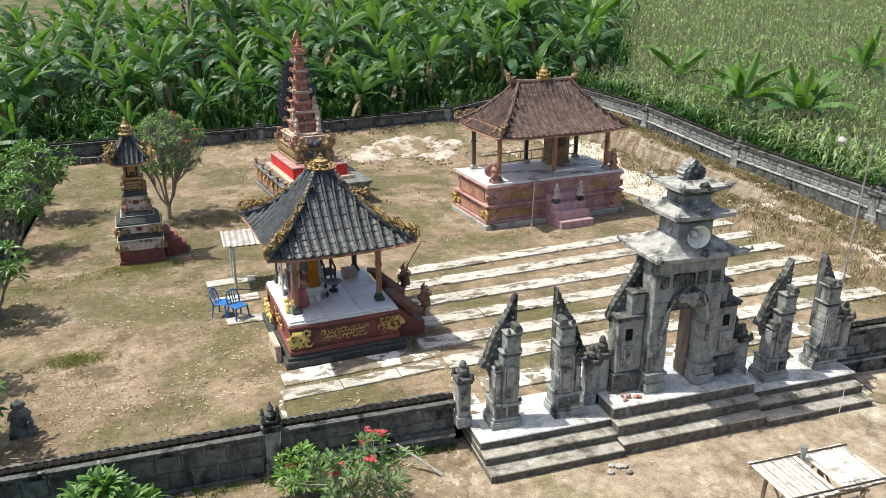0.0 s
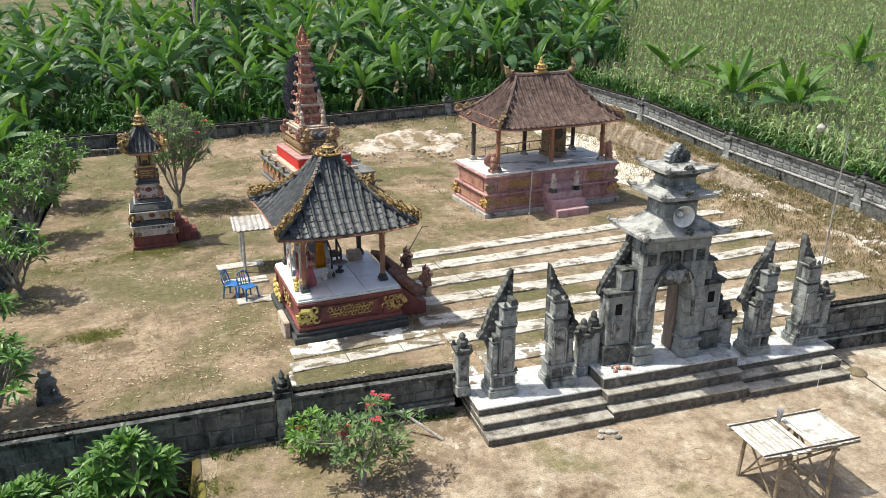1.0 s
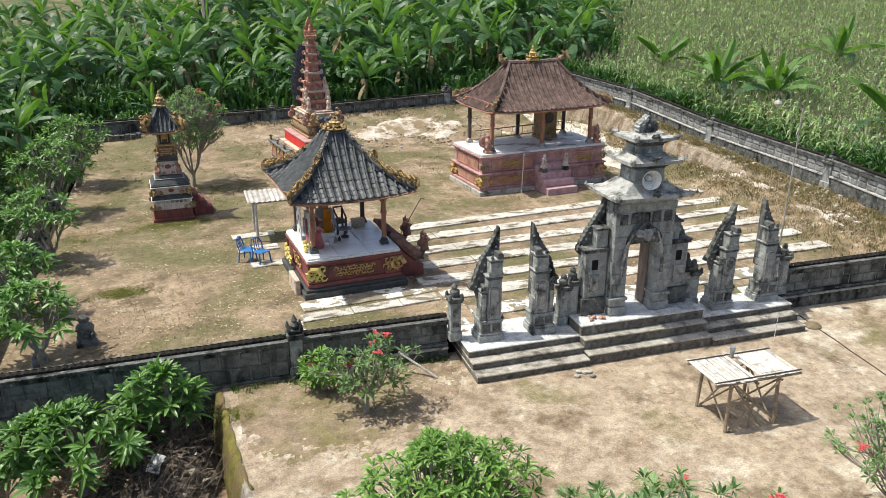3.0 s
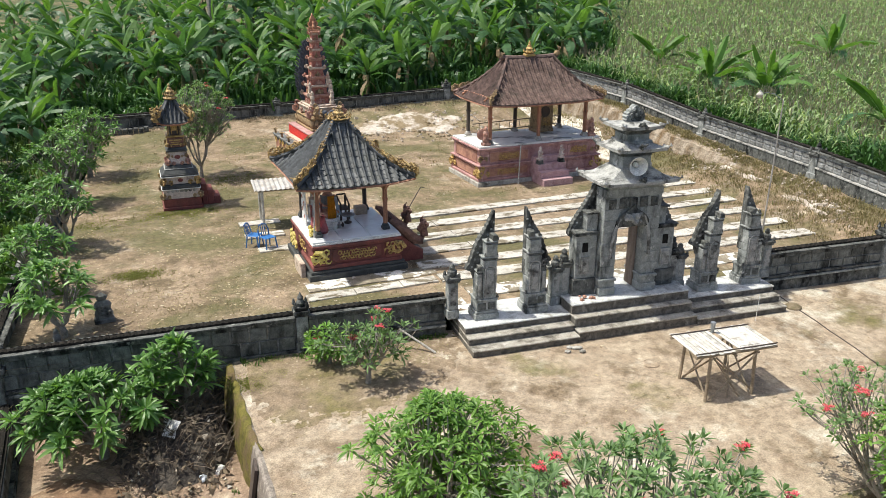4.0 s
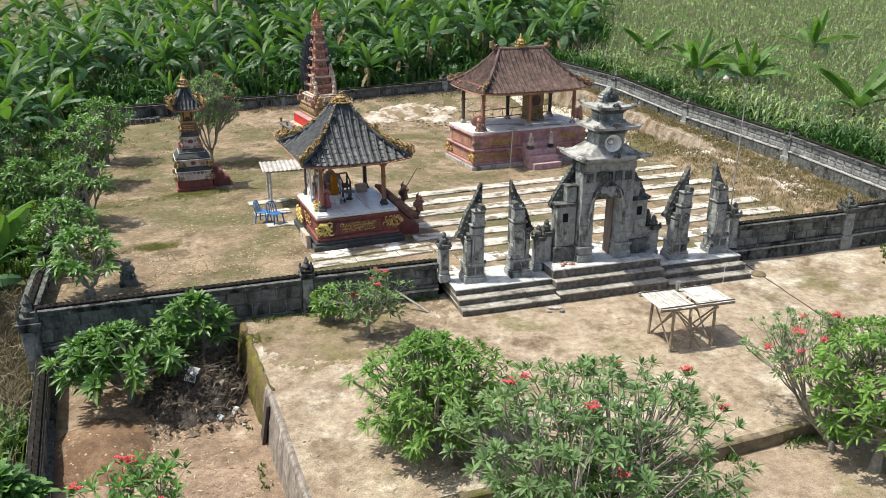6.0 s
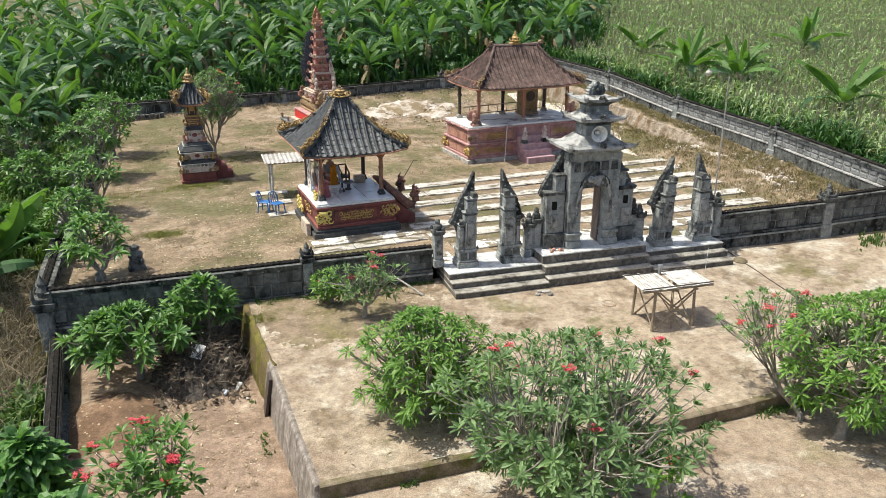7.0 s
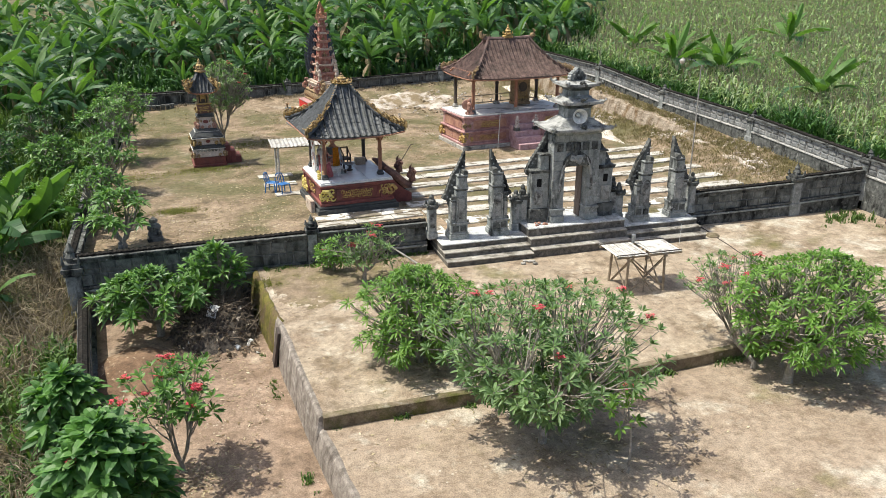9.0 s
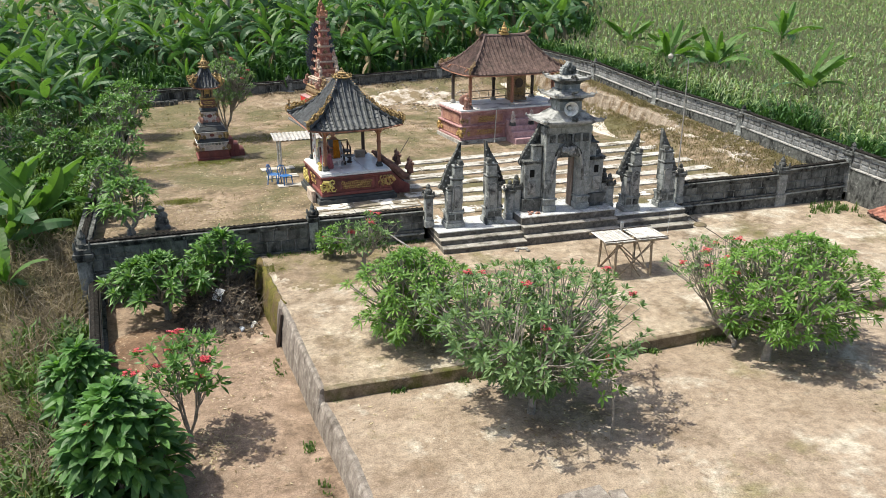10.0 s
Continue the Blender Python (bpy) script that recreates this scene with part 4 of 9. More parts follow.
    for k, (z, hx, hy) in enumerate(((2.66, 0.70, 0.38), (3.42, 0.37, 0.32), (3.92, 0.31, 0.27))):
        c = bmesh.new()
        for i, (e, a, b) in enumerate(((0.01, 0.0, 0.045), (0.05, 0.047, 0.085), (0.10, 0.087, 0.125))):
            box(c, -hx - e, hx + e, cy - hy - e, cy + hy + e, z + a + 0.002, z + b, 0.01)
        part("cornice", c, M_STONE_DARK if k else M_STONE, t)
        r = bmesh.new()
        ov = (0.25, 0.24, 0.20)[k]
        gate_roof(r, 0, cy, hx + ov, hy + ov, z + 0.127, (0.36, 0.20, 0.14)[k], (0.40, 0.32, 0.18)[k], (0.34, 0.28, 0.14)[k], (0.03, 0.02, 0.02)[k])
        rf = part("roof", r, M_STONE_PALE, t)
        for sx in (-1, 1):
            for sy in (-1, 1):
                cr = bmesh.new()
                bx, by = sx * (hx + ov) * 1.0, cy + sy * (hy + ov) * 1.0
                tube(cr, [(bx - sx * 0.07, by - sy * 0.07, z + 0.23), (bx + sx * 0.02, by + sy * 0.02, z + 0.22), (bx + sx * 0.075, by + sy * 0.05, z + 0.26), (bx + sx * 0.06, by + sy * 0.04, z + 0.32)], [0.055, 0.045, 0.035, 0.01], 6)
                part("roof_ornament", cr, M_STONE_PALE, rf)
        cr = bmesh.new()
        lumps(cr, (0, cy - hy - ov + 0.02, z + 0.24), (0.18, 0.06, 0.14), 6, k + 20, (0.5, 0.9))
        part("roof_mask", cr, M_STONE_DARK, rf)
        if k < 2:
            b = bmesh.new()
            nx, ny = ((0.37, 0.32), (0.30, 0.27))[k]
            bz0, bz1 = z + (0.42, 0.30)[k], z + (0.758, 0.498)[k]
            box(b, -nx, nx, cy - ny, cy + ny, bz0, bz1, 0.01)
            box(b, -nx - 0.06, nx + 0.06, cy - ny - 0.06, cy + ny + 0.06, bz0 - 0.03, bz0 + 0.05, 0.01)
            part("tier_body", b, M_STONE, t)
    top = bmesh.new()
    half = [(0.17, 4.16), (0.245, 4.22), (0.225, 4.28), (0.255, 4.34), (0.215, 4.39), (0.225, 4.45), (0.165, 4.49), (0.15, 4.55), (0.085, 4.58), (0.07, 4.64)]
    half = [(x, 4.18 + (z - 4.16) * 0.68) for x, z in half]
    out = half + [(0, 4.56)] + [(-x, z) for x, z in half[::-1]]
    extruded(top, out, cy - 0.10, cy + 0.10)
    bmesh.ops.recalc_face_normals(top, faces=top.faces[:])
    for s in (-1, 1):
        for z, x, r in ((4.20, 0.10, 0.055), (4.29, 0.12, 0.045), (4.37, 0.08, 0.035)):
            n = 9
            tube(top, [(s * (x + r * (1 - 0.08 * i) * math.cos(0.8 * i)), cy - 0.11, z + r + r * (1 - 0.08 * i) * math.sin(0.8 * i)) for i in range(n)], 0.016, 4)
    lathe(top, [(0.05, 0), (0.04, 0.03), (0.015, 0.045)], 8, pose(0, cy - 0.10, 4.33, 90))
    part("crest", top, M_STONE, t, "grey carved leaf-shaped crest")
    # stepped flanks
    for s in (-1, 1):
        w = bmesh.new()
        lo, hi = sorted((s * 0.79, s * 1.40))
        box(w, lo, hi, 0.15, 0.62, 0.0, 0.12, 0.01)
        box(w, lo, hi, 0.13, 0.64, 0.122, 0.42, 0.012)
        fl = part("flank", w, M_STONE_DARK, t)
        w = bmesh.new()
        lo, hi = sorted((s * 0.79, s * 1.34))
        box(w, lo, hi, 0.19, 0.56, 0.422, 1.52, 0.012)
        lo, hi = sorted((s * 0.79, s * 1.08))
        box(w, lo, hi, 0.22, 0.53, 1.522, 2.05, 0.012)
        part("flank_body", w, M_STONE, fl)
        w = bmesh.new()
        lo, hi = sorted((s * 0.98, s * 1.24))
        box(w, lo, hi, 0.15, 0.19, 0.55, 0.98, 0.01)
        box(w, lo + 0.04, hi - 0.04, 0.13, 0.15, 0.62, 0.92, 0.008)
        part("flank_panel", w, M_STONE_PALE, fl)
        # Near-black plate on the flank face; a recess's shade is put into its colour.
        w = bmesh.new()
        box(w, s * 1.10 - 0.075, s * 1.10 + 0.075, 0.178, 0.20, 1.10, 1.34, 0.004)
        part("niche", w, surf("niche_shade_black", (0.008, 0.008, 0.008), (0.014, 0.014, 0.014), bump=0), fl, "black plate coloured as a shaded recess")
        w = bmesh.new()
        for a, b, z0, z1 in ((0.79, 1.38, 1.522, 1.57), (0.79, 1.41, 1.572, 1.62), (0.79, 1.12, 2.052, 2.10)):
            w = bmesh.new()
            lo, hi = sorted((s * a, s * b))
            box(w, lo, hi, 0.14, 0.60, z0, z1, 0.01)
            part("flank_cornice", w, M_STONE_DARK, fl)
        pts = [(0.77, 1.4), (0.77, 2.72)]
        for k in range(23):
            u = k / 22
            p = lerp(0.80, 1.44, u)
            z = 2.66 - float(np.interp(p, (0.80, 0.92, 1.06, 1.22, 1.36, 1.44), (0, 0.24, 0.46, 0.70, 0.94, 1.16)))
            pts.append((p + (0.012 if k % 2 else -0.006), z + (0.010 if k % 2 else -0.006)))
        pts += [(1.38, 1.42), (1.3, 1.4)]
        w = bmesh.new()
        pts = [(p * s, z) for p, z in pts]
        extruded(w, pts, 0.44, 0.58)
        bmesh.ops.recalc_face_normals(w, faces=w.faces[:])
        part("carved_wing", w, M_STONE_DARK, fl, "black carved wing with a scalloped edge")
        for k in range(6):
            w = bmesh.new()
            p, z = lerp(0.87, 1.36, k / 5), (2.42, 2.24, 2.08, 1.94, 1.80, 1.64)[k]
            lathe(w, [(0.034, 0), (0.028, 0.012), (0.012, 0.02)], 7, pose((p - 0.03) * s, 0.442, z - 0.03, 90))
            part("rosette", w, M_STONE, fl)


stairs("side_steps", 4.30, 6.94, ((10.50, 0.17), (10.80, 0.335), (11.06, IN + 0.005)), 12.35, "weathered concrete steps up to a side gate opening")
stairs("side_steps", 10.18, 12.80, ((10.50, 0.17), (10.80, 0.335), (11.06, IN + 0.005)), 12.35, "weathered concrete steps up to a side gate opening")
stairs("gate_steps", 6.96, 10.16, ((10.55, 0.25), (10.80, 0.50), (11.00, 0.755)), 12.45, "three tall concrete steps under the great gate")
great_gate()
half_gate(5.18, 11.38, -1, "split gate pier of grey stone with a black carved wing")
half_gate(5.94, 11.38, 1, "split gate pier of grey stone with a black carved wing")
half_gate(2 * XC - 5.94, 11.30, -1, "split gate pier of grey stone with a black carved wing")
half_gate(2 * XC - 5.08, 11.38, 1, "split gate pier of grey stone with a black carved wing")
for px, hh in ((4.18, 1.38), (6.82, 1.30), (7.04, 1.45), (2 * XC - 7.04, 1.45), (2 * XC - 6.82, 1.25), (2 * XC - 4.18, 1.38)):
    little_post(px, 11.75, hh)


def loudspeaker():
    t = thing("loudspeaker", pose(8.51, 11.36, 3.99, 90, 0, -10) @ Matrix.Scale(0.87, 4), "white horn loudspeaker mounted on the gate tower", "loudspeaker")
    bm = bmesh.new()
    pr = [(0.25, 0.30), (0.255, 0.31), (0.24, 0.30), (0.17, 0.18), (0.10, 0.06), (0.06, -0.06), (0.055, -0.08)]
    rings = [[bm.verts.new((r * math.cos(2 * math.pi * i / 24), r * math.sin(2 * math.pi * i / 24), z)) for i in range(24)] for r, z in pr]
    for a, b in zip(rings, rings[1:]):
        for i in range(24):
            bm.faces.new((a[i], b[i], b[(i + 1) % 24], a[(i + 1) % 24]))
    part("horn", bm, M_WHITEMETAL, t, smooth=True)
    c = bmesh.new()
    lathe(c, [(0.05, -0.02), (0.075, 0.06), (0.06, 0.14), (0.02, 0.17)], 12)
    part("throat", c, M_WHITEMETAL, t, smooth=True)
    d = bmesh.new()
    lathe(d, [(0.08, -0.30), (0.085, -0.28), (0.085, -0.085), (0.06, -0.08)], 12)
    part("driver", d, M_GREYMETAL, t, "grey metal driver")
    b = bmesh.new()
    tube(b, [(0, -0.08, -0.02), (0, -0.24, -0.02), (0, -0.24, -0.2)], 0.015)
    part("bracket", b, M_GREYMETAL, t)


loudspeaker()
wall("wall_front", (-5.55, 12.14), (0.55, 12.08), (-0.5, 0.0), (0.86, 0.94), "weathered grey block wall with a dark tiled cap", 2, foot=(-1.3, -1.2))
wall("wall_front", (0.86, 12.08), (4.06, 11.98), (0.0, 0.0), (0.96, 1.0), "weathered grey block wall with a dark tiled cap", 2)
wall("wall_front", (13.06, 11.92), (16.75, 11.62), (0.05, 0.2), (1.12, 1.26), "weathered grey block wall with a dark tiled cap", 2)
wall("wall_front", (17.05, 11.60), (19.36, 11.38), (0.2, 0.35), (1.42, 1.58), "weathered grey block wall with a dark tiled cap", 2)
for (ya, xa), (yb, xb) in zip(RIGHT, RIGHT[1:]):
    za, zb = steps_of(ya, RBASE), steps_of(yb, RBASE)
    d = Vector((xb - xa, yb - ya)).normalized() * 0.17
    wall("wall_side", (xa + d.x, ya + d.y), (xb - d.x, yb - d.y), (za, zb), (za + 1.08, zb + 1.08), "side wall of grey panel blocks with white joints and a dark cap", 2, True, True, foot=(za - 0.5, zb - 0.5))
wall("wall_back", (-6.4, 36.3), (2.6, 36.35), (0.55, 0.95), (1.45, 1.70), "grey block back wall with a dark mossy cap", 1)
wall("wall_back", (2.9, 36.35), (11.7, 36.2), (0.95, 1.35), (1.70, 2.12), "grey block back wall with a dark mossy cap", 1)
wall("wall_back", (12.0, 36.2), (17.6, 36.25), (1.35, 2.1), (2.12, 3.1), "grey block back wall with a dark mossy cap", 1)
wall("wall_left", (-5.62, 12.3), (-6.4, 36.1), (0.0, 0.6), (0.90, 1.40), "low block wall under frangipani trees with a dark cap", 1)
for (ya, xa), (yb, xb) in zip(SUNK, SUNK[1:]):
    wall("wall_sunken", (xa, ya), (xb, yb), (-1.1, -1.1), (-0.26, -0.26), "low dark mossy wall beside the sunken court", 1, foot=(-1.2, -1.2))
post(0.70, 12.05, 0.0, 1.46, 0.27)
post(-5.62, 12.14, -1.1, 1.25, 0.40)
post(16.90, 11.60, 0.2, 1.88)
for y in (11.3, 17.4, 23.6, 29.0, 36.2):
    b = steps_of(y, RBASE)
    post(right_x(y), y, b, b + 1.36, 0.34, 3)
post(11.85, 36.2, 1.3, 2.65)
post(2.75, 36.35, 0.9, 2.05)
post(-6.4, 36.3, 0.5, 1.9)


# ---- concrete paths in the yard ----
def worn_slab(x0, x1, w, top, seed):
    """A cast slab whose edges have crumbled."""
    bm = bmesh.new()
    n = max(4, round((x1 - x0) / 0.16))
    rng = random.Random(seed)
    rows = []
    for i in range(n + 1):
        x = lerp(x0, x1, i / n)
        a = -w / 2 + 0.035 * wob(x, seed, 1.7, 1) + rng.uniform(-0.012, 0.012)
        b = w / 2 + 0.035 * wob(x, seed, 1.5, 9) + rng.uniform(-0.012, 0.012)
        z = top + 0.010 * wob(x, seed, 0.8, 4)
        rows.append([bm.verts.new(p) for p in ((x, a, -0.1), (x, a, z - 0.012), (x, a + 0.02, z), (x, b - 0.02, z), (x, b, z - 0.012), (x, b, -0.1))])
    for p, q in zip(rows, rows[1:]):
        for i in range(5):
            bm.faces.new((p[i], q[i], q[i + 1], p[i + 1]))
    bm.faces.new(rows[0])
    bm.faces.new(rows[-1][::-1])
    return bm


def path_strips():
    rows = [  # left end, right end, width, how many slabs
        ((5.0, 19.50), (16.9, 20.65), 0.50, 7), ((4.2, 18.45), (17.0, 19.42), 0.52, 7), ((4.2, 17.28), (16.9, 18.2), 0.52, 7), ((4.25, 16.18), (16.9, 16.95), 0.52, 7),
        ((4.3, 15.10), (16.85, 15.55), 0.52, 7), ((4.6, 14.10), (16.85, 14.35), 0.55, 7), ((1.05, 13.78), (4.5, 14.05), 0.40, 3), ((5.0, 12.95), (13.5, 13.1), 0.62, 5),
        ((-0.2, 20.25), (1.1, 20.38), 0.42, 1), ((-0.1, 18.95), (1.1, 19.05), 0.42, 1), ((0.2, 17.65), (1.1, 17.72), 0.4, 1),
    ]
    rng = random.Random(4)
    for j, ((xa, ya), (xb, yb), w, n) in enumerate(rows):
        L = math.hypot(xb - xa, yb - ya)
        t = thing("path_strip", pose(xa, ya, IN, 0, 0, math.degrees(math.atan2(yb - ya, xb - xa))), "long whitish worn concrete strip laid across the yard", "path", "concrete strips", "structure")
        cuts = [L * (i + (rng.uniform(-0.16, 0.16) if 0 < i < n else 0)) / n for i in range(n + 1)]
        for i in range(n):
            bm = worn_slab(cuts[i] + 0.012, cuts[i + 1] - 0.012, w, 0.05 + rng.uniform(-0.014, 0.014), 10 * j + i)
            part("slab", bm, M_APRON if ya < 13.0 else M_STRIP, t)
    e = thing("path_edge", pose(1.02, 13.6, IN, 0, 0, 90), "thin pale concrete edging by the wall", "kerb", "", "structure")
    part("slab", worn_slab(-1.35, 0.0, 0.12, 0.04, 91), M_STRIP, e)
    a = thing("apron", pose(2.9, 12.9, IN, 0, 0, 2), "flaking white concrete apron inside the front wall", "path", "", "structure")
    for i in range(3):
        bm = worn_slab(-1.8 + i * 1.22, -0.6 + i * 1.22, 0.42, 0.03, 95 + i)
        part("slab", bm, M_APRON, a, "", pose(0, -0.41, 0))
    d = thing("damp_apron", pose(2.9, 14.55, IN, 0, 0, 4), "dark damp concrete apron along the pavilion base", "path", "", "structure")
    part("slab", worn_slab(-1.75, 1.75, 0.59, 0.03, 99), M_APRON, d, "", pose(0, 0.055, 0))


path_strips()


# ---- tiled pavilions ----
def roof_point(side, s, u, half, top, z0, rise, lift):
    """A point of a hipped, hollow-sided roof: side 0 front, 1 right, 2 back, 3 left; s across (-1..1), u from eave to ridge."""
    hx, hy = lerp(half[0], top[0], u), lerp(half[1], top[1], u)
    hollow, flare = half[2:] if len(half) > 2 else (0.38, 0.03)
    z = z0 + rise * ((1 - hollow) * u + hollow * u * u) + lift * abs(s) ** 4 * (1 - u) ** 2
    fl = 1 + flare * abs(s) ** 4 * (1 - u) ** 2
    return Vector({0: (s * hx * fl, -hy * fl, z), 1: (hx * fl, s * hy * fl, z), 2: (-s * hx * fl, hy * fl, z), 3: (-hx * fl, -s * hy * fl, z)}[side])


def tile_mesh(w, l, material):
    """A curved roof tile, lying along +y upslope, with a raised lip at its lower end."""
    bm = bmesh.new()
    prof = [(-0.5, 0.030), (-0.36, 0.066), (-0.20, 0.034), (-0.10, -0.004), (0.2, -0.014), (0.5, 0.008)]
    rows = []
    for y, dz in ((-0.08, 0.018), (0.0, 0.021), (1.0, 0.008)):
        rows.append([bm.verts.new((x * w, y * l, z + dz)) for x, z in prof])
    low = [bm.verts.new((x * w, -0.08 * l, z + 0.003)) for x, z in prof]
    for a, b in zip(rows, rows[1:]):
        for i in range(len(prof) - 1):
            bm.faces.new((a[i], a[i + 1], b[i + 1], b[i]))
    for i in range(len(prof) - 1):
        bm.faces.new((low[i], low[i + 1], rows[0][i + 1], rows[0][i]))
    return meshed("roof_tile", bm, material)


def tiled_roof(parent, half, top, z0, rise, lift, pitch, rows, material, under, single, hip_label=""):
    """Deck, tiles (singly on the sides named in single, joined elsewhere) and hip ridges."""
    deck = bmesh.new()
    N = 8
    for side in range(4):
        grid = [[deck.verts.new(roof_point(side, -1 + 2 * i / N, j / 6, half, top, z0, rise, lift) - Vector((0, 0, 0.015))) for i in range(N + 1)] for j in range(7)]
        for j in range(6):
            for i in range(N):
                deck.faces.new((grid[j][i], grid[j][i + 1], grid[j + 1][i + 1], grid[j + 1][i]))
        low = [deck.verts.new(v.co - Vector((0, 0, 0.06))) for v in grid[0]]
        for i in range(N):
            deck.faces.new((low[i], low[i + 1], grid[0][i + 1], grid[0][i]))
    roof = part("roof", deck, material, parent)
    soffit = bmesh.new()
    for side in range(4):
        g = [[soffit.verts.new(roof_point(side, -1 + 2 * i / N, u, half, top, z0, rise, lift) - Vector((0, 0, 0.085))) for i in range(N + 1)] for u in (0, 1 / 6, 1 / 3, 0.5, 2 / 3, 5 / 6, 1.0)]
        for j in range(6):
            for i in range(N):
                soffit.faces.new((g[j][i + 1], g[j][i], g[j + 1][i], g[j + 1][i + 1]))
    part("soffit", soffit, under, roof)
    ev = bmesh.new()
    for side in range(4):
        tube(ev, [roof_point(side, -1 + 2 * i / N, 0, half, top, z0, rise, lift) - Vector((0, 0, 0.06)) for i in range(N + 1)], 0.028, 4)
    part("fascia", ev, M_WOOD, roof)
    rest_v, rest_f = [], []
    length = (roof_point(0, 0, 0, half, top, z0, rise, lift) - roof_point(0, 0, 1, half, top, z0, rise, lift)).length / rows
    tm = tile_mesh(pitch * 1.04, length * 1.12, material)
    tv = [v.co.copy() for v in tm.vertices]
    tf = [tuple(p.vertices) for p in tm.polygons]
    rng = random.Random(11)
    for side in range(4):
        for j in range(rows):
            u = j / rows
            w = 2 * (lerp(half[0], top[0], u + 0.5 / rows) if side in (0, 2) else lerp(half[1], top[1], u + 0.5 / rows))
            n = int(w / pitch / 2)
            for i in range(-n, n + 1):
                off = i * pitch
                s = off / (w / 2)
                if abs(s) > 1.0:
                    continue
                p = roof_point(side, s, u, half, top, z0, rise, lift)
                e = 0.5 / rows
                up = roof_point(side, s, min(1, u + e * 2), half, top, z0, rise, lift)
                across = Vector({0: (1, 0, 0), 1: (0, 1, 0), 2: (-1, 0, 0), 3: (0, -1, 0)}[side])
                d = up - p
                d -= across * d.dot(across)
                d.normalize()
                nn = across.cross(d)
                m = Matrix((across, d, nn)).transposed().to_4x4()
                m.translation = p + nn * rng.uniform(-0.002, 0.006)
                m = m @ pose(0, 0, 0, rng.uniform(-0.6, 0.6), 0, rng.uniform(-1.2, 1.2))
                if side in single:
                    part("roof_tile", tm, None, roof, "", m)
                else:
                    k = len(rest_v)
                    rest_v += [tuple(m @ v) for v in tv]
                    rest_f += [tuple(i2 + k for i2 in f) for f in tf]
    if rest_v:
        tagged(part("roof_tiles", raw("roof_tiles", rest_v, rest_f, material), None, roof), kind="stuff")
    for k in range(4):
        hb = bmesh.new()
        pts = [roof_point(k, -1, j / 8, half, top, z0, rise, lift) + Vector((0, 0, 0.05)) for j in range(9)]
        tube(hb, pts, [0.075, 0.07, 0.065, 0.06, 0.06, 0.06, 0.06, 0.06, 0.06], 7)
        part("hip_ridge", hb, material, roof, hip_label)
    return roof


def hip_scrolls(parent, half, top, z0, rise, lift, material, count, span, size, seed, label):
    """Gilded leaf carving along the lower part of each hip."""
    rng = random.Random(seed)
    for k in range(4):
        bm = bmesh.new()
        for i in range(count):
            u = span * i / count
            p = roof_point(k, -1, u, half, top, z0, rise, lift) + Vector((0, 0, 0.08))
            h = size * (1.45 - 0.85 * i / count)
            sgn = Vector((-1 if k in (0, 3) else 1, -1 if k in (0, 1) else 1, 0))
            h *= rng.uniform(0.75, 1.25)
            out = Vector((sgn.y, -sgn.x, 0)) * rng.uniform(-0.22, 0.22) * h
            tube(bm, [p, p + Vector((0, 0, h * 0.6)) + sgn * h * 0.12 + out, p + Vector((0, 0, h * 0.95)) - sgn * h * 0.18 + out, p + Vector((0, 0, h * 0.75)) - sgn * h * 0.36], [h * 0.16, h * 0.15, h * 0.10, h * 0.03], 5)
            tube(bm, [p, p - out * 2 + Vector((0, 0, h * 0.4)), p - out * 3 + sgn * h * 0.2 + Vector((0, 0, h * 0.55))], [h * 0.14, h * 0.11, h * 0.02], 4)
        tip = roof_point(k, -1, 0, half, top, z0, rise, lift)
        sgn = Vector((-1 if k in (0, 3) else 1, -1 if k in (0, 1) else 1, 0)) * 0.5
        tube(bm, [tip, tip + sgn * size * 0.5 + Vector((0, 0, size * 0.5)), tip + sgn * size * 0.6 + Vector((0, 0, size * 1.3)), tip + sgn * size * 0.2 + Vector((0, 0, size * 1.8))], [size * 0.3, size * 0.28, size * 0.2, size * 0.03], 6)
        part("hip_carving", bm, material, parent, label)


def crown_finial(bm, z, r, h):
    lathe(bm, [(r * 0.55, z), (r * 0.9, z + h * 0.08), (r * 1.25, z + h * 0.16), (r * 0.9, z + h * 0.22), (r * 0.75, z + h * 0.36), (r * 1.0, z + h * 0.42), (r * 0.6, z + h * 0.52), (r * 0.5, z + h * 0.66), (r * 0.28, z + h * 0.72), (r * 0.3, z + h * 0.84), (0.01, z + h)], 10)
    for k in range(8):
        a = 2 * math.pi * k / 8
        c, s = math.cos(a), math.sin(a)
        tube(bm, [(c * r * 1.05, s * r * 1.05, z + h * 0.14), (c * r * 1.5, s * r * 1.5, z + h * 0.22), (c * r * 1.45, s * r * 1.45, z + h * 0.40)], [r * 0.22, r * 0.2, r * 0.04], 5)
    return bm


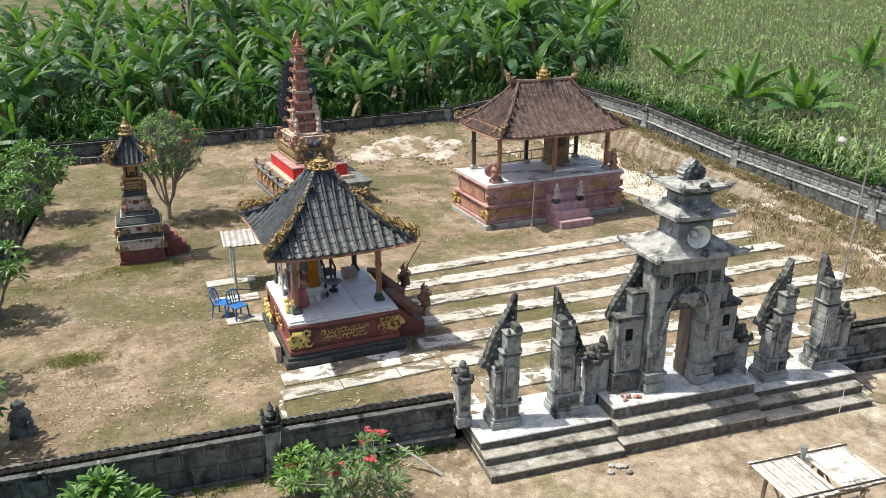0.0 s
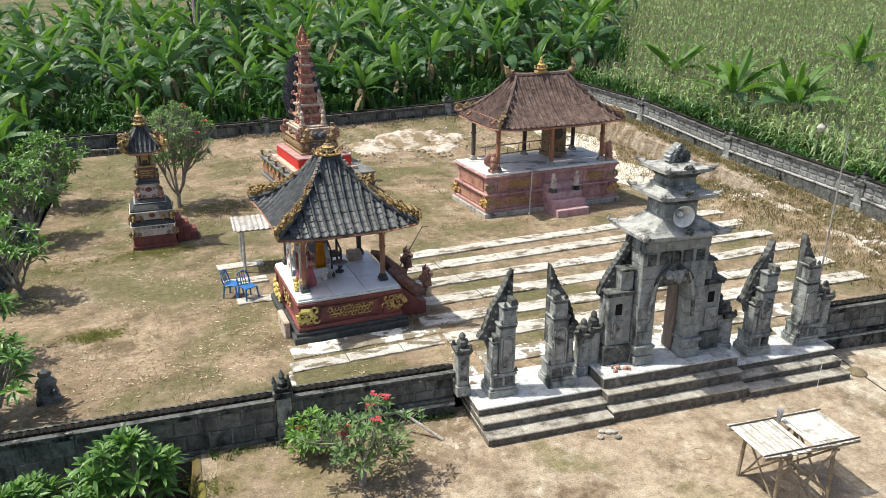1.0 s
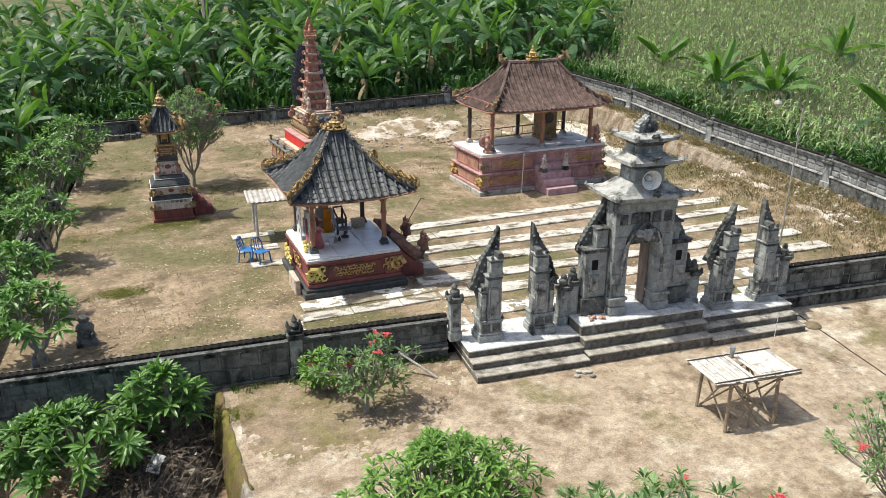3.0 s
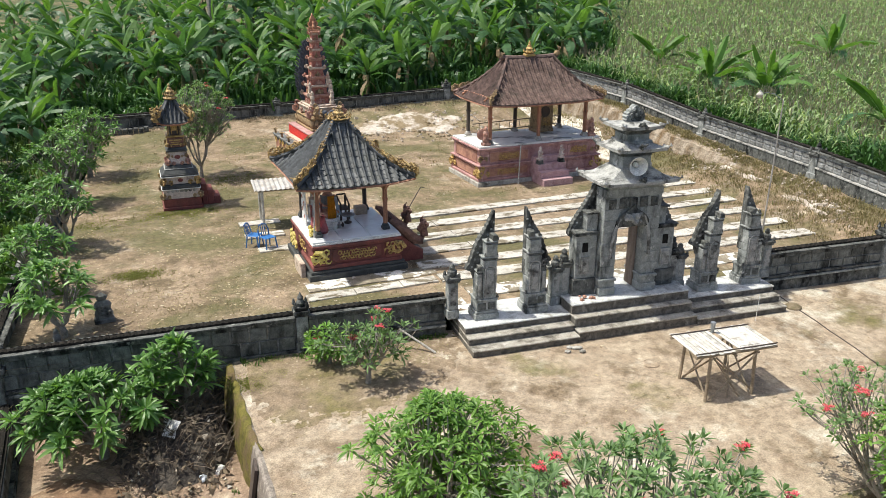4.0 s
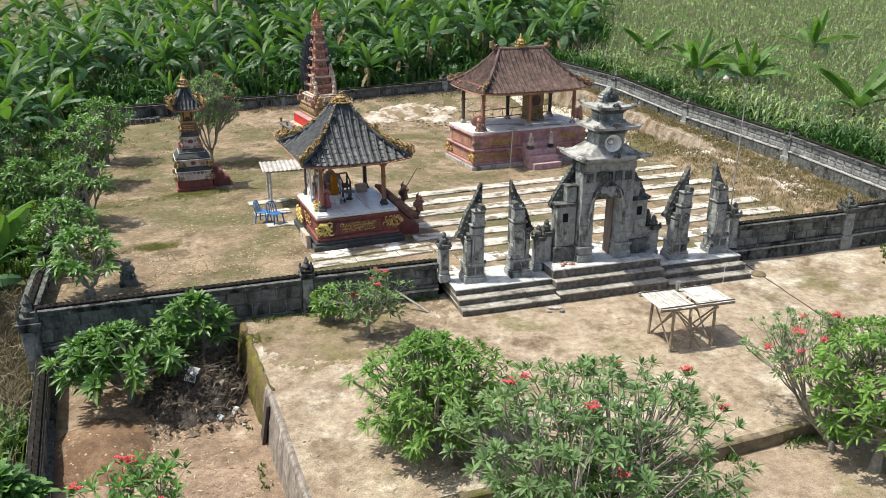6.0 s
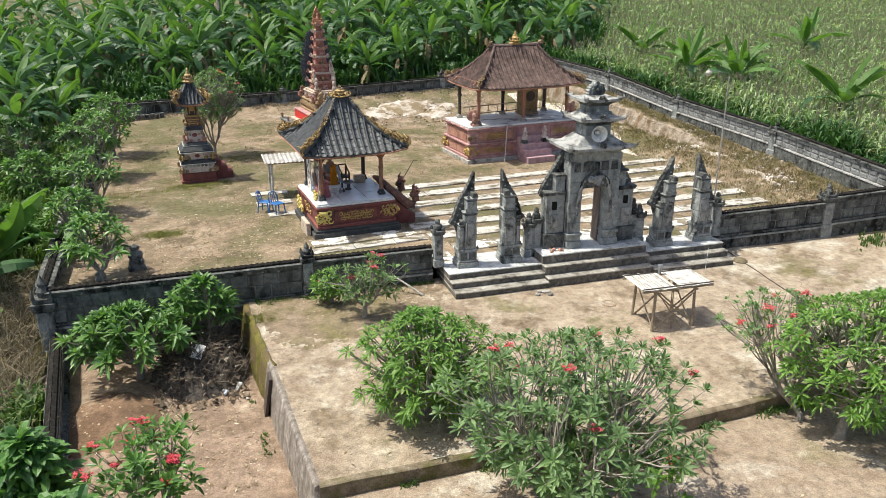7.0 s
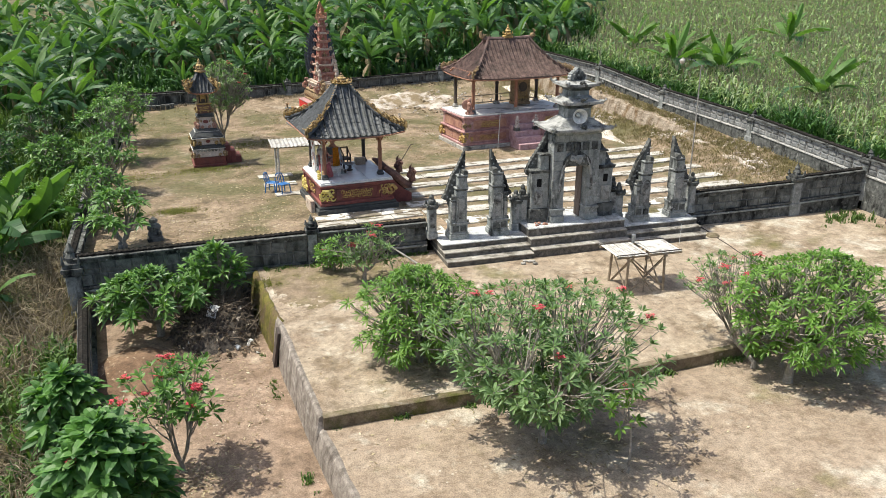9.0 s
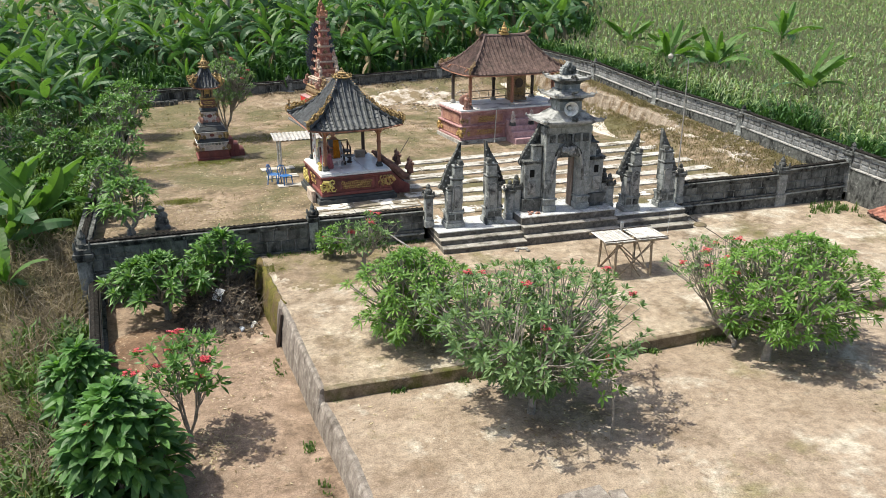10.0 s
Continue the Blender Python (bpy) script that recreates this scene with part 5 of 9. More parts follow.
def column(parent, x, y, z0, z1, w, material, foot_material):
    c = bmesh.new()
    box(c, x - w / 2, x + w / 2, y - w / 2, y + w / 2, z0 + 0.16, z1, 0.018)
    box(c, x - w * 0.62, x + w * 0.62, y - w * 0.62, y + w * 0.62, lerp(z0, z1, 0.55), lerp(z0, z1, 0.60), 0.01)
    col = part("column", c, material, parent)
    f = bmesh.new()
    box(f, x - w * 0.95, x + w * 0.95, y - w * 0.95, y + w * 0.95, z0, z0 + 0.08, 0.012)
    box(f, x - w * 0.78, x + w * 0.78, y - w * 0.78, y + w * 0.78, z0 + 0.082, z0 + 0.16, 0.012, (0.8, 0.8))
    part("column_foot", f, foot_material, col)
    b = bmesh.new()
    for sx, sy in ((-1, 0), (1, 0), (0, -1), (0, 1)):
        tube(b, [(x + sx * w * 0.4, y + sy * w * 0.4, z1 - 0.34), (x + sx * 0.14, y + sy * 0.14, z1 - 0.20), (x + sx * 0.24, y + sy * 0.24, z1 - 0.01)], [0.03, 0.04, 0.05], 5)
    part("bracket", b, M_WOOD, col)
    return col


def scroll_plaque(bm, x0, x1, z0, z1, y, seed, n=26):
    """Flat gilded foliage: curls and buds standing off a face."""
    rng = random.Random(seed)
    for i in range(n):
        x = lerp(x0, x1, (i + 0.5) / n)
        z = lerp(z0, z1, 0.5 + 0.36 * math.sin(i * 2.1 + seed))
        r = (z1 - z0) * rng.uniform(0.11, 0.18)
        a0 = rng.uniform(0, 6)
        pts = [(x + r * (1 + 0.5 * k / 6) * math.cos(a0 + k), y - 0.012, z + r * (1 + 0.5 * k / 6) * math.sin(a0 + k)) for k in range(6)]
        tube(bm, pts, [r * 0.5, r * 0.54, r * 0.5, r * 0.45, r * 0.36, r * 0.15], 4)
    return bm


def curl(bm, c, r, w, flip=1, plane="xz", turns=1.5):
    """A volute standing on a point, opening upwards."""
    n = 11
    pts, rad = [], []
    for k in range(n):
        a = -1.57 + turns * 2 * math.pi * k / (n - 1)
        q = r * (1 - 0.72 * k / (n - 1))
        dx, dz = flip * q * math.cos(a), r + q * math.sin(a)
        pts.append((c[0] + dx, c[1], c[2] + dz) if plane == "xz" else (c[0], c[1] + dx, c[2] + dz))
        rad.append(w * (1 - 0.6 * k / (n - 1)))
    return tube(bm, pts, rad, 5)


def framed_face(parent, at, facing, z0, z1, panels, body, frame_material):
    """Raised frame bars and set-back panels on one face of a base; facing as in roof_point."""
    rot = pose(0, 0, 0, 0, 0, facing * 90)
    for a, b in panels:
        bm = bmesh.new()
        box(bm, a, b, -at - 0.012, -at + 0.01, z0, z1, 0.006)
        part("panel", bm, body, parent, "", rot)
        fr = bmesh.new()
        for q in ((a - 0.03, a, z0 - 0.03, z1 + 0.03), (b, b + 0.03, z0 - 0.03, z1 + 0.03), (a, b, z0 - 0.03, z0), (a, b, z1, z1 + 0.03)):
            box(fr, q[0], q[1], -at - 0.025, -at + 0.01, q[2], q[3], 0.005)
        part("panel_frame", fr, frame_material, parent, "", rot)


def offering_pavilion():
    t = thing("offering_pavilion", pose(2.52, 16.35, IN, 0, 0, 5), "open offering pavilion with dark tile roof and gilded maroon base", "pavilion")
    p = bmesh.new()
    box(p, -1.36, 1.36, -1.44, 1.42, -0.1, 0.17, 0.015)
    box(p, -1.30, 1.30, -1.37, 1.36, 0.172, 0.25, 0.012)
    part("plinth", p, M_BLACK, t)
    b = bmesh.new()
    box(b, -1.24, 1.24, -1.31, 1.30, 0.252, 0.36, 0.015)
    box(b, -1.17, 1.17, -1.24, 1.24, 0.362, 0.80, 0.0)
    box(b, -1.21, 1.21, -1.28, 1.27, 0.802, 0.86, 0.012)
    box(b, -1.25, 1.25, -1.32, 1.31, 0.862, 0.925, 0.012)
    for s in (-1, 1):
        for y in (-1, 1):
            lo, hi = sorted((s * 0.78, s * 1.215))
            box(b, lo, hi, y * 1.26 - 0.03, y * 1.26 + 0.03, 0.365, 0.798, 0.01)
    body = part("base", b, M_MAROON, t)
    framed_face(body, 1.245, 0, 0.45, 0.74, ((-0.66, 0.66),), M_MAROON, M_MAROON)
    g = bmesh.new()
    scroll_plaque(g, -0.50, 0.50, 0.47, 0.72, -1.262, 2, 40)
    part("gilded_plaque", g, M_GOLD, body, "gold carved foliage panel")
    for s in (-1, 1):
        g = bmesh.new()
        scroll_plaque(g, s * 1.0 - 0.2, s * 1.0 + 0.2, 0.42, 0.80, -1.30, 5 + s, 10)
        pts = [(s * 1.11 + 0.21 * (1 - 0.10 * k) * math.cos(k * 0.9), -1.32, 0.61 + 0.21 * (1 - 0.10 * k) * math.sin(k * 0.9)) for k in range(9)]
        tube(g, pts, [0.065, 0.065, 0.06, 0.058, 0.052, 0.046, 0.04, 0.03, 0.012], 6)
        part("corner_scroll", g, M_YELLOW if s < 0 else M_GOLD, body, "gilded corner scroll")
    g = bmesh.new()
    scroll_plaque(g, -0.4, 0.4, 0.45, 0.74, -1.20, 8, 12)
    part("side_scroll", g, M_GOLD, body, "gold carved foliage panel", pose(0, 0, 0, 0, 0, 270))
    f = bmesh.new()
    box(f, -1.22, 1.22, -1.29, 1.29, 0.927, 0.985, 0.008)
    part("slab_edge", f, M_PLASTER, t, "white plastered slab edge")
    tl = bmesh.new()
    box(tl, -0.39, 0.39, -0.39, 0.39, 0, 0.042, 0.006)
    tm = meshed("floor_tile", tl, M_TILEFLOOR)
    for i in range(3):
        for j in range(3):
            part("floor_tile", tm, None, t, "glossy white floor tile", pose(-0.80 + 0.80 * i, -0.84 + 0.84 * j, 0.986) @ Matrix.Diagonal((1.01, 1.06, 1, 1)))
    for s in (-1, 1):
        for y in (-0.82, 1.12):
            column(t, s * 0.94, y, 1.03, 2.52, 0.11, M_WOOD if y < 0 else M_DARKWOOD, M_BLACK)
    bm = bmesh.new()
    for s in (-1, 1):
        box(bm, -1.1, 1.1, 0.15 + s * 0.97 - 0.05, 0.15 + s * 0.97 + 0.05, 2.50, 2.60, 0.01)
        box(bm, s * 0.94 - 0.05, s * 0.94 + 0.05, -0.95, 1.25, 2.502, 2.598, 0.01)
    part("beam", bm, M_WOOD, t)
    half, top, args = (1.44, 1.50, 0.46, 0.10), (0.20, 0.20), (2.47, 1.42, 0.14)
    roof = tiled_roof(t, half, top, *args, 0.185, 11, M_SLATE, M_WOOD, (0, 3))
    roof.matrix_basis = pose(0, 0.15, 0)
    hip_scrolls(roof, half, top, *args, M_GILT, 30, 0.72, 0.17, 3, "gilded hip carving")
    bead = bmesh.new()
    bmesh.ops.create_icosphere(bead, subdivisions=1, radius=0.045)
    bead = meshed("hip_bead", bead, M_CARVE)
    for k in range(4):
        for i in range(26):
            part("hip_bead", bead, None, roof, "", Matrix.Translation(roof_point(k, -1, i / 26, half, top, *args) + Vector((0, 0, 0.10))))
    c = bmesh.new()
    box(c, -0.25, 0.25, -0.25, 0.25, 3.87, 3.94, 0.02)
    part("roof_cap", c, M_SLATE, roof)
    c = bmesh.new()
    lathe(c, [(0.20, 3.942), (0.32, 3.96), (0.34, 3.99), (0.22, 4.0), (0.16, 4.03)], 14)
    crown_finial(c, 4.0, 0.17, 0.30)
    for k in range(10):
        a = 0.628 * k
        tube(c, [(0.30 * math.cos(a), 0.30 * math.sin(a), 3.98), (0.36 * math.cos(a), 0.36 * math.sin(a), 4.05), (0.30 * math.cos(a), 0.30 * math.sin(a), 4.12)], [0.03, 0.025, 0.008], 5)
    part("finial", c, M_GILT, roof, "dull gold crown finial")
    # stair with dragon balustrade on the right-hand side
    s = bmesh.new()
    for k in range(4):
        box(s, 1.26 + 0.22 * k, 1.26 + 0.22 * (k + 1), -0.55, 0.45, -0.1, 0.76 - 0.19 * k, 0.012)
    part("stair", s, M_BLACK, t)
    for y in (-0.75, 0.62):
        bb = bmesh.new()
        extruded(bb, [(1.20, 0.0), (2.02, 0.0), (2.02, 0.28), (1.80, 0.40), (1.45, 0.72), (1.20, 0.86)], y - 0.11, y + 0.11)
        bmesh.ops.recalc_face_normals(bb, faces=bb.faces[:])
        bal = part("balustrade", bb, M_MAROON, t)
        n = bmesh.new()
        tube(n, [(1.12, y, 1.22), (1.24, y, 1.16), (1.42, y, 0.98), (1.62, y, 0.76), (1.82, y, 0.58), (2.0, y, 0.54), (2.10, y, 0.68), (2.08, y, 0.90), (2.16, y, 1.02)], [0.05, 0.09, 0.13, 0.15, 0.15, 0.15, 0.13, 0.11, 0.05], 8)
        hide = M_NAGA
        part("dragon", n, hide, bal, "dark carved serpent balustrade")
        for k in range(6):
            n = bmesh.new()
            tube(n, [(1.30 + 0.11 * k, y, 1.08 - 0.10 * k), (1.27 + 0.11 * k, y, 1.22 - 0.10 * k)], [0.05, 0.01], 4)
            part("dorsal_spike", n, hide, bal)
        n = bmesh.new()
        lumps(n, (2.08, y, 0.98), (0.22, 0.18, 0.22), 10, 7, (0.35, 0.6))
        tagged(part("dragon_head", n, hide, bal), kind="stuff")
        n = bmesh.new()
        tube(n, [(2.05, y, 1.02), (2.02, y, 1.16), (2.08, y, 1.26)], [0.07, 0.05, 0.01], 5)
        part("horn", n, hide, bal)
    # small white stair block on the left-hand side
    w = bmesh.new()
    box(w, -1.50, -1.37, -1.0, -0.2, -0.1, 0.40, 0.015)
    part("stair_cheek", w, M_CREAM, t, "cream plastered stair cheek")
    y = bmesh.new()
    for k in range(7):
        curl(y, (-1.34, 0.28 + 0.09 * k, 0.42 + 0.10 * (k % 3)), 0.11, 0.045, 1 if k % 2 else -1, "yz")
    part("stair_carving", y, M_YELLOW, t, "yellow painted carving")


offering_pavilion()


def in_pavilion(x, y, z=1.03):
    return pose(2.52, 16.35, IN, 0, 0, 5) @ pose(x, y, z)


def altar_group():
    t = thing("altar", in_pavilion(-0.60, 0.30), "white stepped altar block with red edges", "altar")
    b = bmesh.new()
    box(b, -0.20, 0.50, -0.44, 0.30, 0, 0.10, 0.012)
    box(b, -0.02, 0.44, -0.36, 0.26, 0.102, 0.20, 0.012)
    box(b, -0.28, -0.03, -0.16, 0.34, 0.102, 0.50, 0.012)
    box(b, -0.24, -0.06, -0.06, 0.30, 0.502, 0.72, 0.012)
    part("block", b, M_PLASTER, t)
    r = bmesh.new()
    for s in (-1, 1):
        box(r, -0.15 + s * 0.14 - 0.025, -0.15 + s * 0.14 + 0.025, -0.22, -0.165, 0.052, 0.62, 0.01)
    part("red_post", r, M_MAROON, t)
    # draped statue
    s = bmesh.new()
    lathe(s, [(0.24, 0), (0.26, 0.10), (0.20, 0.32), (0.15, 0.46), (0.20, 0.58), (0.21, 0.70), (0.15, 0.82), (0.06, 0.88), (0.11, 0.95), (0.115, 1.04), (0.08, 1.12), (0.10, 1.16), (0.04, 1.26), (0.01, 1.34)], 12, Matrix.Diagonal((1, 0.8, 1, 1)))
    for q in (-1, 1):
        tube(s, [(q * 0.20, 0, 0.74), (q * 0.27, -0.06, 0.56), (q * 0.18, -0.20, 0.44), (q * 0.05, -0.24, 0.44)], [0.06, 0.05, 0.045, 0.04], 6)
        tube(s, [(q * 0.10, -0.02, 0.20), (q * 0.26, -0.20, 0.16), (q * 0.08, -0.30, 0.10)], [0.10, 0.09, 0.06], 6)
    solo("statue", s, M_TOWER, "seated terracotta statue draped in cloth on the pavilion altar", "statue", m=in_pavilion(-0.39, 0.24, 1.232) @ Matrix.Scale(0.82, 4))

    def drape(name, material, x, y, z, rad, h, a0, a1, flare, label):
        """Cloth hung round an upright form, in folds."""
        c = bmesh.new()
        n, rows = 14, []
        for j in range(7):
            k = j / 6
            row = []
            for i in range(n + 1):
                a = radians(lerp(a0, a1, i / n))
                r = rad * (1 + flare * (1 - k)) + 0.014 * math.sin(i * 2.2 + j * 0.35) * (1.2 - k)
                row.append(c.verts.new((r * math.cos(a), 0.85 * r * math.sin(a), h * k)))
            rows.append(row)
        for p, q in zip(rows, rows[1:]):
            for i in range(n):
                c.faces.new((p[i], p[i + 1], q[i + 1], q[i]))
        bmesh.ops.solidify(c, geom=c.faces[:], thickness=0.012)
        solo(name, c, material, label, "cloth", smooth=True, m=in_pavilion(x, y, z))
    drape("robe", M_GREYCLOTH, -0.39, 0.24, 1.52, 0.20, 0.36, 170, 275, 0.25, "grey cloth wrapped round the statue")
    drape("sash", M_ORANGE, -0.37, 0.19, 1.25, 0.22, 0.62, 250, 300, 0.35, "bright orange cloth sash draped over the statue")
    drape("shawl", M_PALECLOTH, -0.35, 0.23, 1.29, 0.21, 0.52, 300, 385, 0.45, "pale blue cloth over the statue's shoulder")
    drape("wrap", M_PINKCLOTH, -0.84, -0.46, 1.04, 0.17, 0.46, 150, 400, 0.55, "pink cloth bundle at the pavilion edge")
    ch = thing("carved_chair", in_pavilion(0.12, 0.52), "dark carved wooden seat beside the statue", "seat")
    b = bmesh.new()
    box(b, -0.14, 0.14, -0.22, 0.20, 0.30, 0.35, 0.01)
    part("seat", b, M_DARKWOOD, ch)
    for sx in (-1, 1):
        for sy in (-1, 1):
            b = bmesh.new()
            box(b, sx * 0.12 - 0.025, sx * 0.12 + 0.025, sy * 0.19 - 0.025, sy * 0.19 + 0.025, 0.0, 0.62 if sy > 0 else 0.48, 0.006)
            part("leg", b, M_DARKWOOD, ch)
    b = bmesh.new()
    tube(b, [(-0.12, -0.20, 0.48), (-0.12, 0.05, 0.56), (-0.12, 0.20, 0.66), (0.12, 0.20, 0.66), (0.12, 0.05, 0.56), (0.12, -0.20, 0.48)], 0.025, 6)
    part("backrest", b, M_DARKWOOD, ch)
    st = thing("bowl_stand", in_pavilion(0.12, 0.06), "low dark wooden stand with a shallow dish", "stand")
    b = bmesh.new()
    lathe(b, [(0.10, 0), (0.11, 0.03), (0.035, 0.07), (0.03, 0.17), (0.06, 0.20)], 12)
    part("stem", b, M_DARKWOOD, st)
    b = bmesh.new()
    lathe(b, [(0.06, 0.201), (0.20, 0.235), (0.21, 0.25), (0.19, 0.248), (0.05, 0.222)], 14)
    part("dish", b, M_GREYMETAL, st)
    for x, y, r, h, mm, lab in ((-0.34, -0.32, 0.06, 0.15, M_PLASTER, "small white ceramic offering jar"), (-0.22, -0.26, 0.05, 0.13, M_GREYMETAL, "small metal offering pot"), (-0.10, -0.20, 0.045, 0.10, M_DARKWOOD, "small dark offering pot")):
        j = thing("offering_jar", in_pavilion(x, y), lab, "jar", "offering jars")
        b = bmesh.new()
        lathe(b, [(r * 0.7, 0), (r, h * 0.4), (r * 0.9, h * 0.75), (r * 0.5, h * 0.9), (r * 0.6, h)], 10)
        part("body", b, mm, j)
        b = bmesh.new()
        lathe(b, [(r * 0.62, h + 0.001), (r * 0.3, h + 0.02), (r * 0.12, h + 0.035)], 8)
        part("lid", b, mm, j)
    fl = thing("flower_bunch", in_pavilion(-0.98, -0.62), "bunch of pale yellow flowers at a pavilion column", "flowers")
    b = bmesh.new()
    lumps(b, (0, 0, 0.14), (0.30, 0.30, 0.24), 26, 31, (0.14, 0.24))
    part("blossoms", b, M_YELLOW, fl)
    b = bmesh.new()
    for k in range(6):
        tube(b, [(0, 0, 0), (0.1 * math.cos(k), 0.1 * math.sin(k), 0.16)], 0.008, 4)
    part("stems", b, M_WEED, fl)
    bx = thing("carton", in_pavilion(0.70, 0.78), "tan cardboard carton standing on the pavilion floor", "box")
    b = bmesh.new()
    box(b, -0.17, 0.17, -0.13, 0.13, 0, 0.22, 0.008)
    part("body", b, surf("cardboard", (0.34, 0.27, 0.20), (0.44, 0.36, 0.28), 6), bx)
    b = bmesh.new()
    for s in (-1, 1):
        box(b, -0.17, 0.17, s * 0.065 - 0.062, s * 0.065 + 0.062, 0.222, 0.228, 0.0)
    part("flap", b, surf("cardboard_flap", (0.38, 0.31, 0.24), (0.48, 0.40, 0.32), 6), bx)
    pole = bmesh.new()
    tube(pole, [(-1.10, -1.0, 0.05), (-0.98, -0.86, 1.4)], 0.016, 6)
    solo("bamboo_pole", pole, M_BAMBOO, "thin bamboo pole leaning on a pavilion column", "pole", m=in_pavilion(0, 0))
    sc = bmesh.new()
    extruded(sc, [(-0.22, 0), (0.22, 0), (0.22, 0.62), (0.10, 0.74), (-0.10, 0.74), (-0.22, 0.62)], 0, 0.035)
    ps = thing("painted_screen", in_pavilion(-1.0, 0.42) @ pose(0, 0, 0, 0, 0, 90) @ Matrix.Diagonal((1, 1, 1.75, 1)), "white panel with red figures screening the pavilion side", "screen")
    part("panel", sc, M_PLASTER, ps)
    for fx in (0.0, 0.036):
        sc = bmesh.new()
        for k in range(6):
            r = 0.05 + 0.012 * (k % 3)
            x, z = (-0.09, 0.09)[k % 2], 0.14 + 0.10 * k
            tube(sc, [(x + r * (1 - 0.1 * i) * math.cos(0.9 * i), fx, z + 0.7 * r * (1 - 0.1 * i) * math.sin(0.9 * i)) for i in range(8)], 0.012, 4)
        part("painted_scroll", sc, M_TOWERRED, ps, "faded red scroll figure")
    pb = bmesh.new()
    tube(pb, [(1.75, 1.1, -1.0), (2.9, 1.6, 0.35), (3.05, 1.66, 0.30)], [0.018, 0.014, 0.012], 6)
    solo("fishing_pole", pb, M_DARKWOOD, "thin dark pole propped against the serpent stair", "pole", m=in_pavilion(0, 0))


altar_group()


def meeting_pavilion():
    t = thing("meeting_pavilion", pose(11.28, 23.95, IN, 0, 0, 6) @ Matrix.Diagonal((1.04, 1, 1, 1)), "long open pavilion, red-brown clay tile roof, stepped maroon base", "pavilion")
    b = bmesh.new()
    box(b, -2.66, 2.66, -1.36, 1.36, -0.1, 0.16, 0.02)
    part("plinth", b, M_STEP, t, "grey concrete footing")
    lo = bmesh.new()
    box(lo, -2.60, 2.60, -1.28, 1.28, 0.162, 0.26, 0.015)
    box(lo, -2.52, 2.52, -1.20, 1.20, 0.262, 0.68, 0.0)
    box(lo, -2.57, 2.57, -1.25, 1.25, 0.682, 0.74, 0.012)
    box(lo, -2.62, 2.62, -1.30, 1.30, 0.742, 0.80, 0.012)
    for s in (-1, 1):
        for y in (-1, 1):
            a, c = sorted((s * 2.25, s * 2.58))
            box(lo, a, c, y * 1.22 - 0.05, y * 1.22 + 0.05, 0.265, 0.678, 0.012)
    base = part("base", lo, M_PINK, t)
    up = bmesh.new()
    box(up, -2.50, 2.50, -1.18, 1.18, 0.802, 1.30, 0.0)
    box(up, -2.55, 2.55, -1.22, 1.22, 1.302, 1.36, 0.012)
    box(up, -2.60, 2.60, -1.27, 1.27, 1.362, 1.42, 0.012)
    upper = part("upper_base", up, M_PINK, t)
    # Left panels take the warm tone: sunlight put into the paint, pink where shaded.
    framed_face(base, 1.205, 0, 0.34, 0.62, ((-2.15, -0.55),), M_BRICK_AND_LIT, M_PINK)
    framed_face(base, 1.205, 0, 0.34, 0.62, ((1.2, 2.15),), M_PINK, M_PINK)
    framed_face(upper, 1.185, 0, 0.88, 1.24, ((-2.1, -0.55),), M_BRICK_AND_LIT, M_PINK)
    framed_face(upper, 1.185, 0, 0.88, 1.24, ((1.2, 2.1),), M_PINK, M_PINK)
    framed_face(base, 2.525, 3, 0.34, 0.62, ((-0.95, 0.95),), M_BRICK_AND_LIT, M_BRICK_AND_LIT)
    framed_face(upper, 2.505, 3, 0.88, 1.24, ((-0.9, 0.9),), M_BRICK_AND_LIT, M_BRICK_AND_LIT)
    for x0, x1, z0, z1, y, lab, pr in ((-1.75, -0.95, 0.94, 1.18, -1.20, 0, upper), (1.3, 2.0, 0.94, 1.18, -1.20, 1, upper), (-1.8, -0.9, 0.38, 0.58, -1.22, 2, base)):
        g = bmesh.new()
        scroll_plaque(g, x0, x1, z0, z1, y, lab + 3, 28)
        part("gilded_plaque", g, M_GOLD, pr, "faded gold carved foliage")
    for s in (-1, 1):
        g = bmesh.new()
        curl(g, (s * 2.50, -1.27, 0.34), 0.16, 0.06, s)
        curl(g, (s * 2.24, -1.26, 0.36), 0.10, 0.045, -s)
        curl(g, (s * 2.44, -1.27, 0.58), 0.09, 0.04, -s)
        part("corner_mask", g, M_GOLD, base, "gilded carved corner mask")
        g = bmesh.new()
        curl(g, (-2.60, s * 1.20, 0.34), 0.16, 0.06, s, "yz")
        curl(g, (-2.59, s * 0.94, 0.36), 0.10, 0.045, -s, "yz")
        curl(g, (-2.59, s * 1.12, 0.58), 0.09, 0.04, -s, "yz")
        part("corner_mask", g, M_GOLD, base, "gilded carved corner mask")
        g = bmesh.new()
        curl(g, (s * 2.48, -1.21, 0.92), 0.12, 0.05, s)
        curl(g, (s * 2.28, -1.20, 0.94), 0.08, 0.035, -s)
        part("upper_mask", g, M_CARVE, upper, "carved corner ornament")
    fl = bmesh.new()
    box(fl, -2.56, 2.56, -1.23, 1.23, 1.422, 1.50, 0.012)
    part("floor_slab", fl, M_GREYFLOOR, t, "worn white floor with dark stains")
    for x in (-2.02, 0.0, 2.02):
        for y in (-0.95, 0.95):
            column(t, x, y, 1.502, 3.20, 0.12, M_WOOD if y < 0 else M_DARKWOOD, M_STEP)
    bm = bmesh.new()
    for s in (-1, 1):
        box(bm, -2.2, 2.2, s * 0.95 - 0.05, s * 0.95 + 0.05, 3.18, 3.27, 0.01)
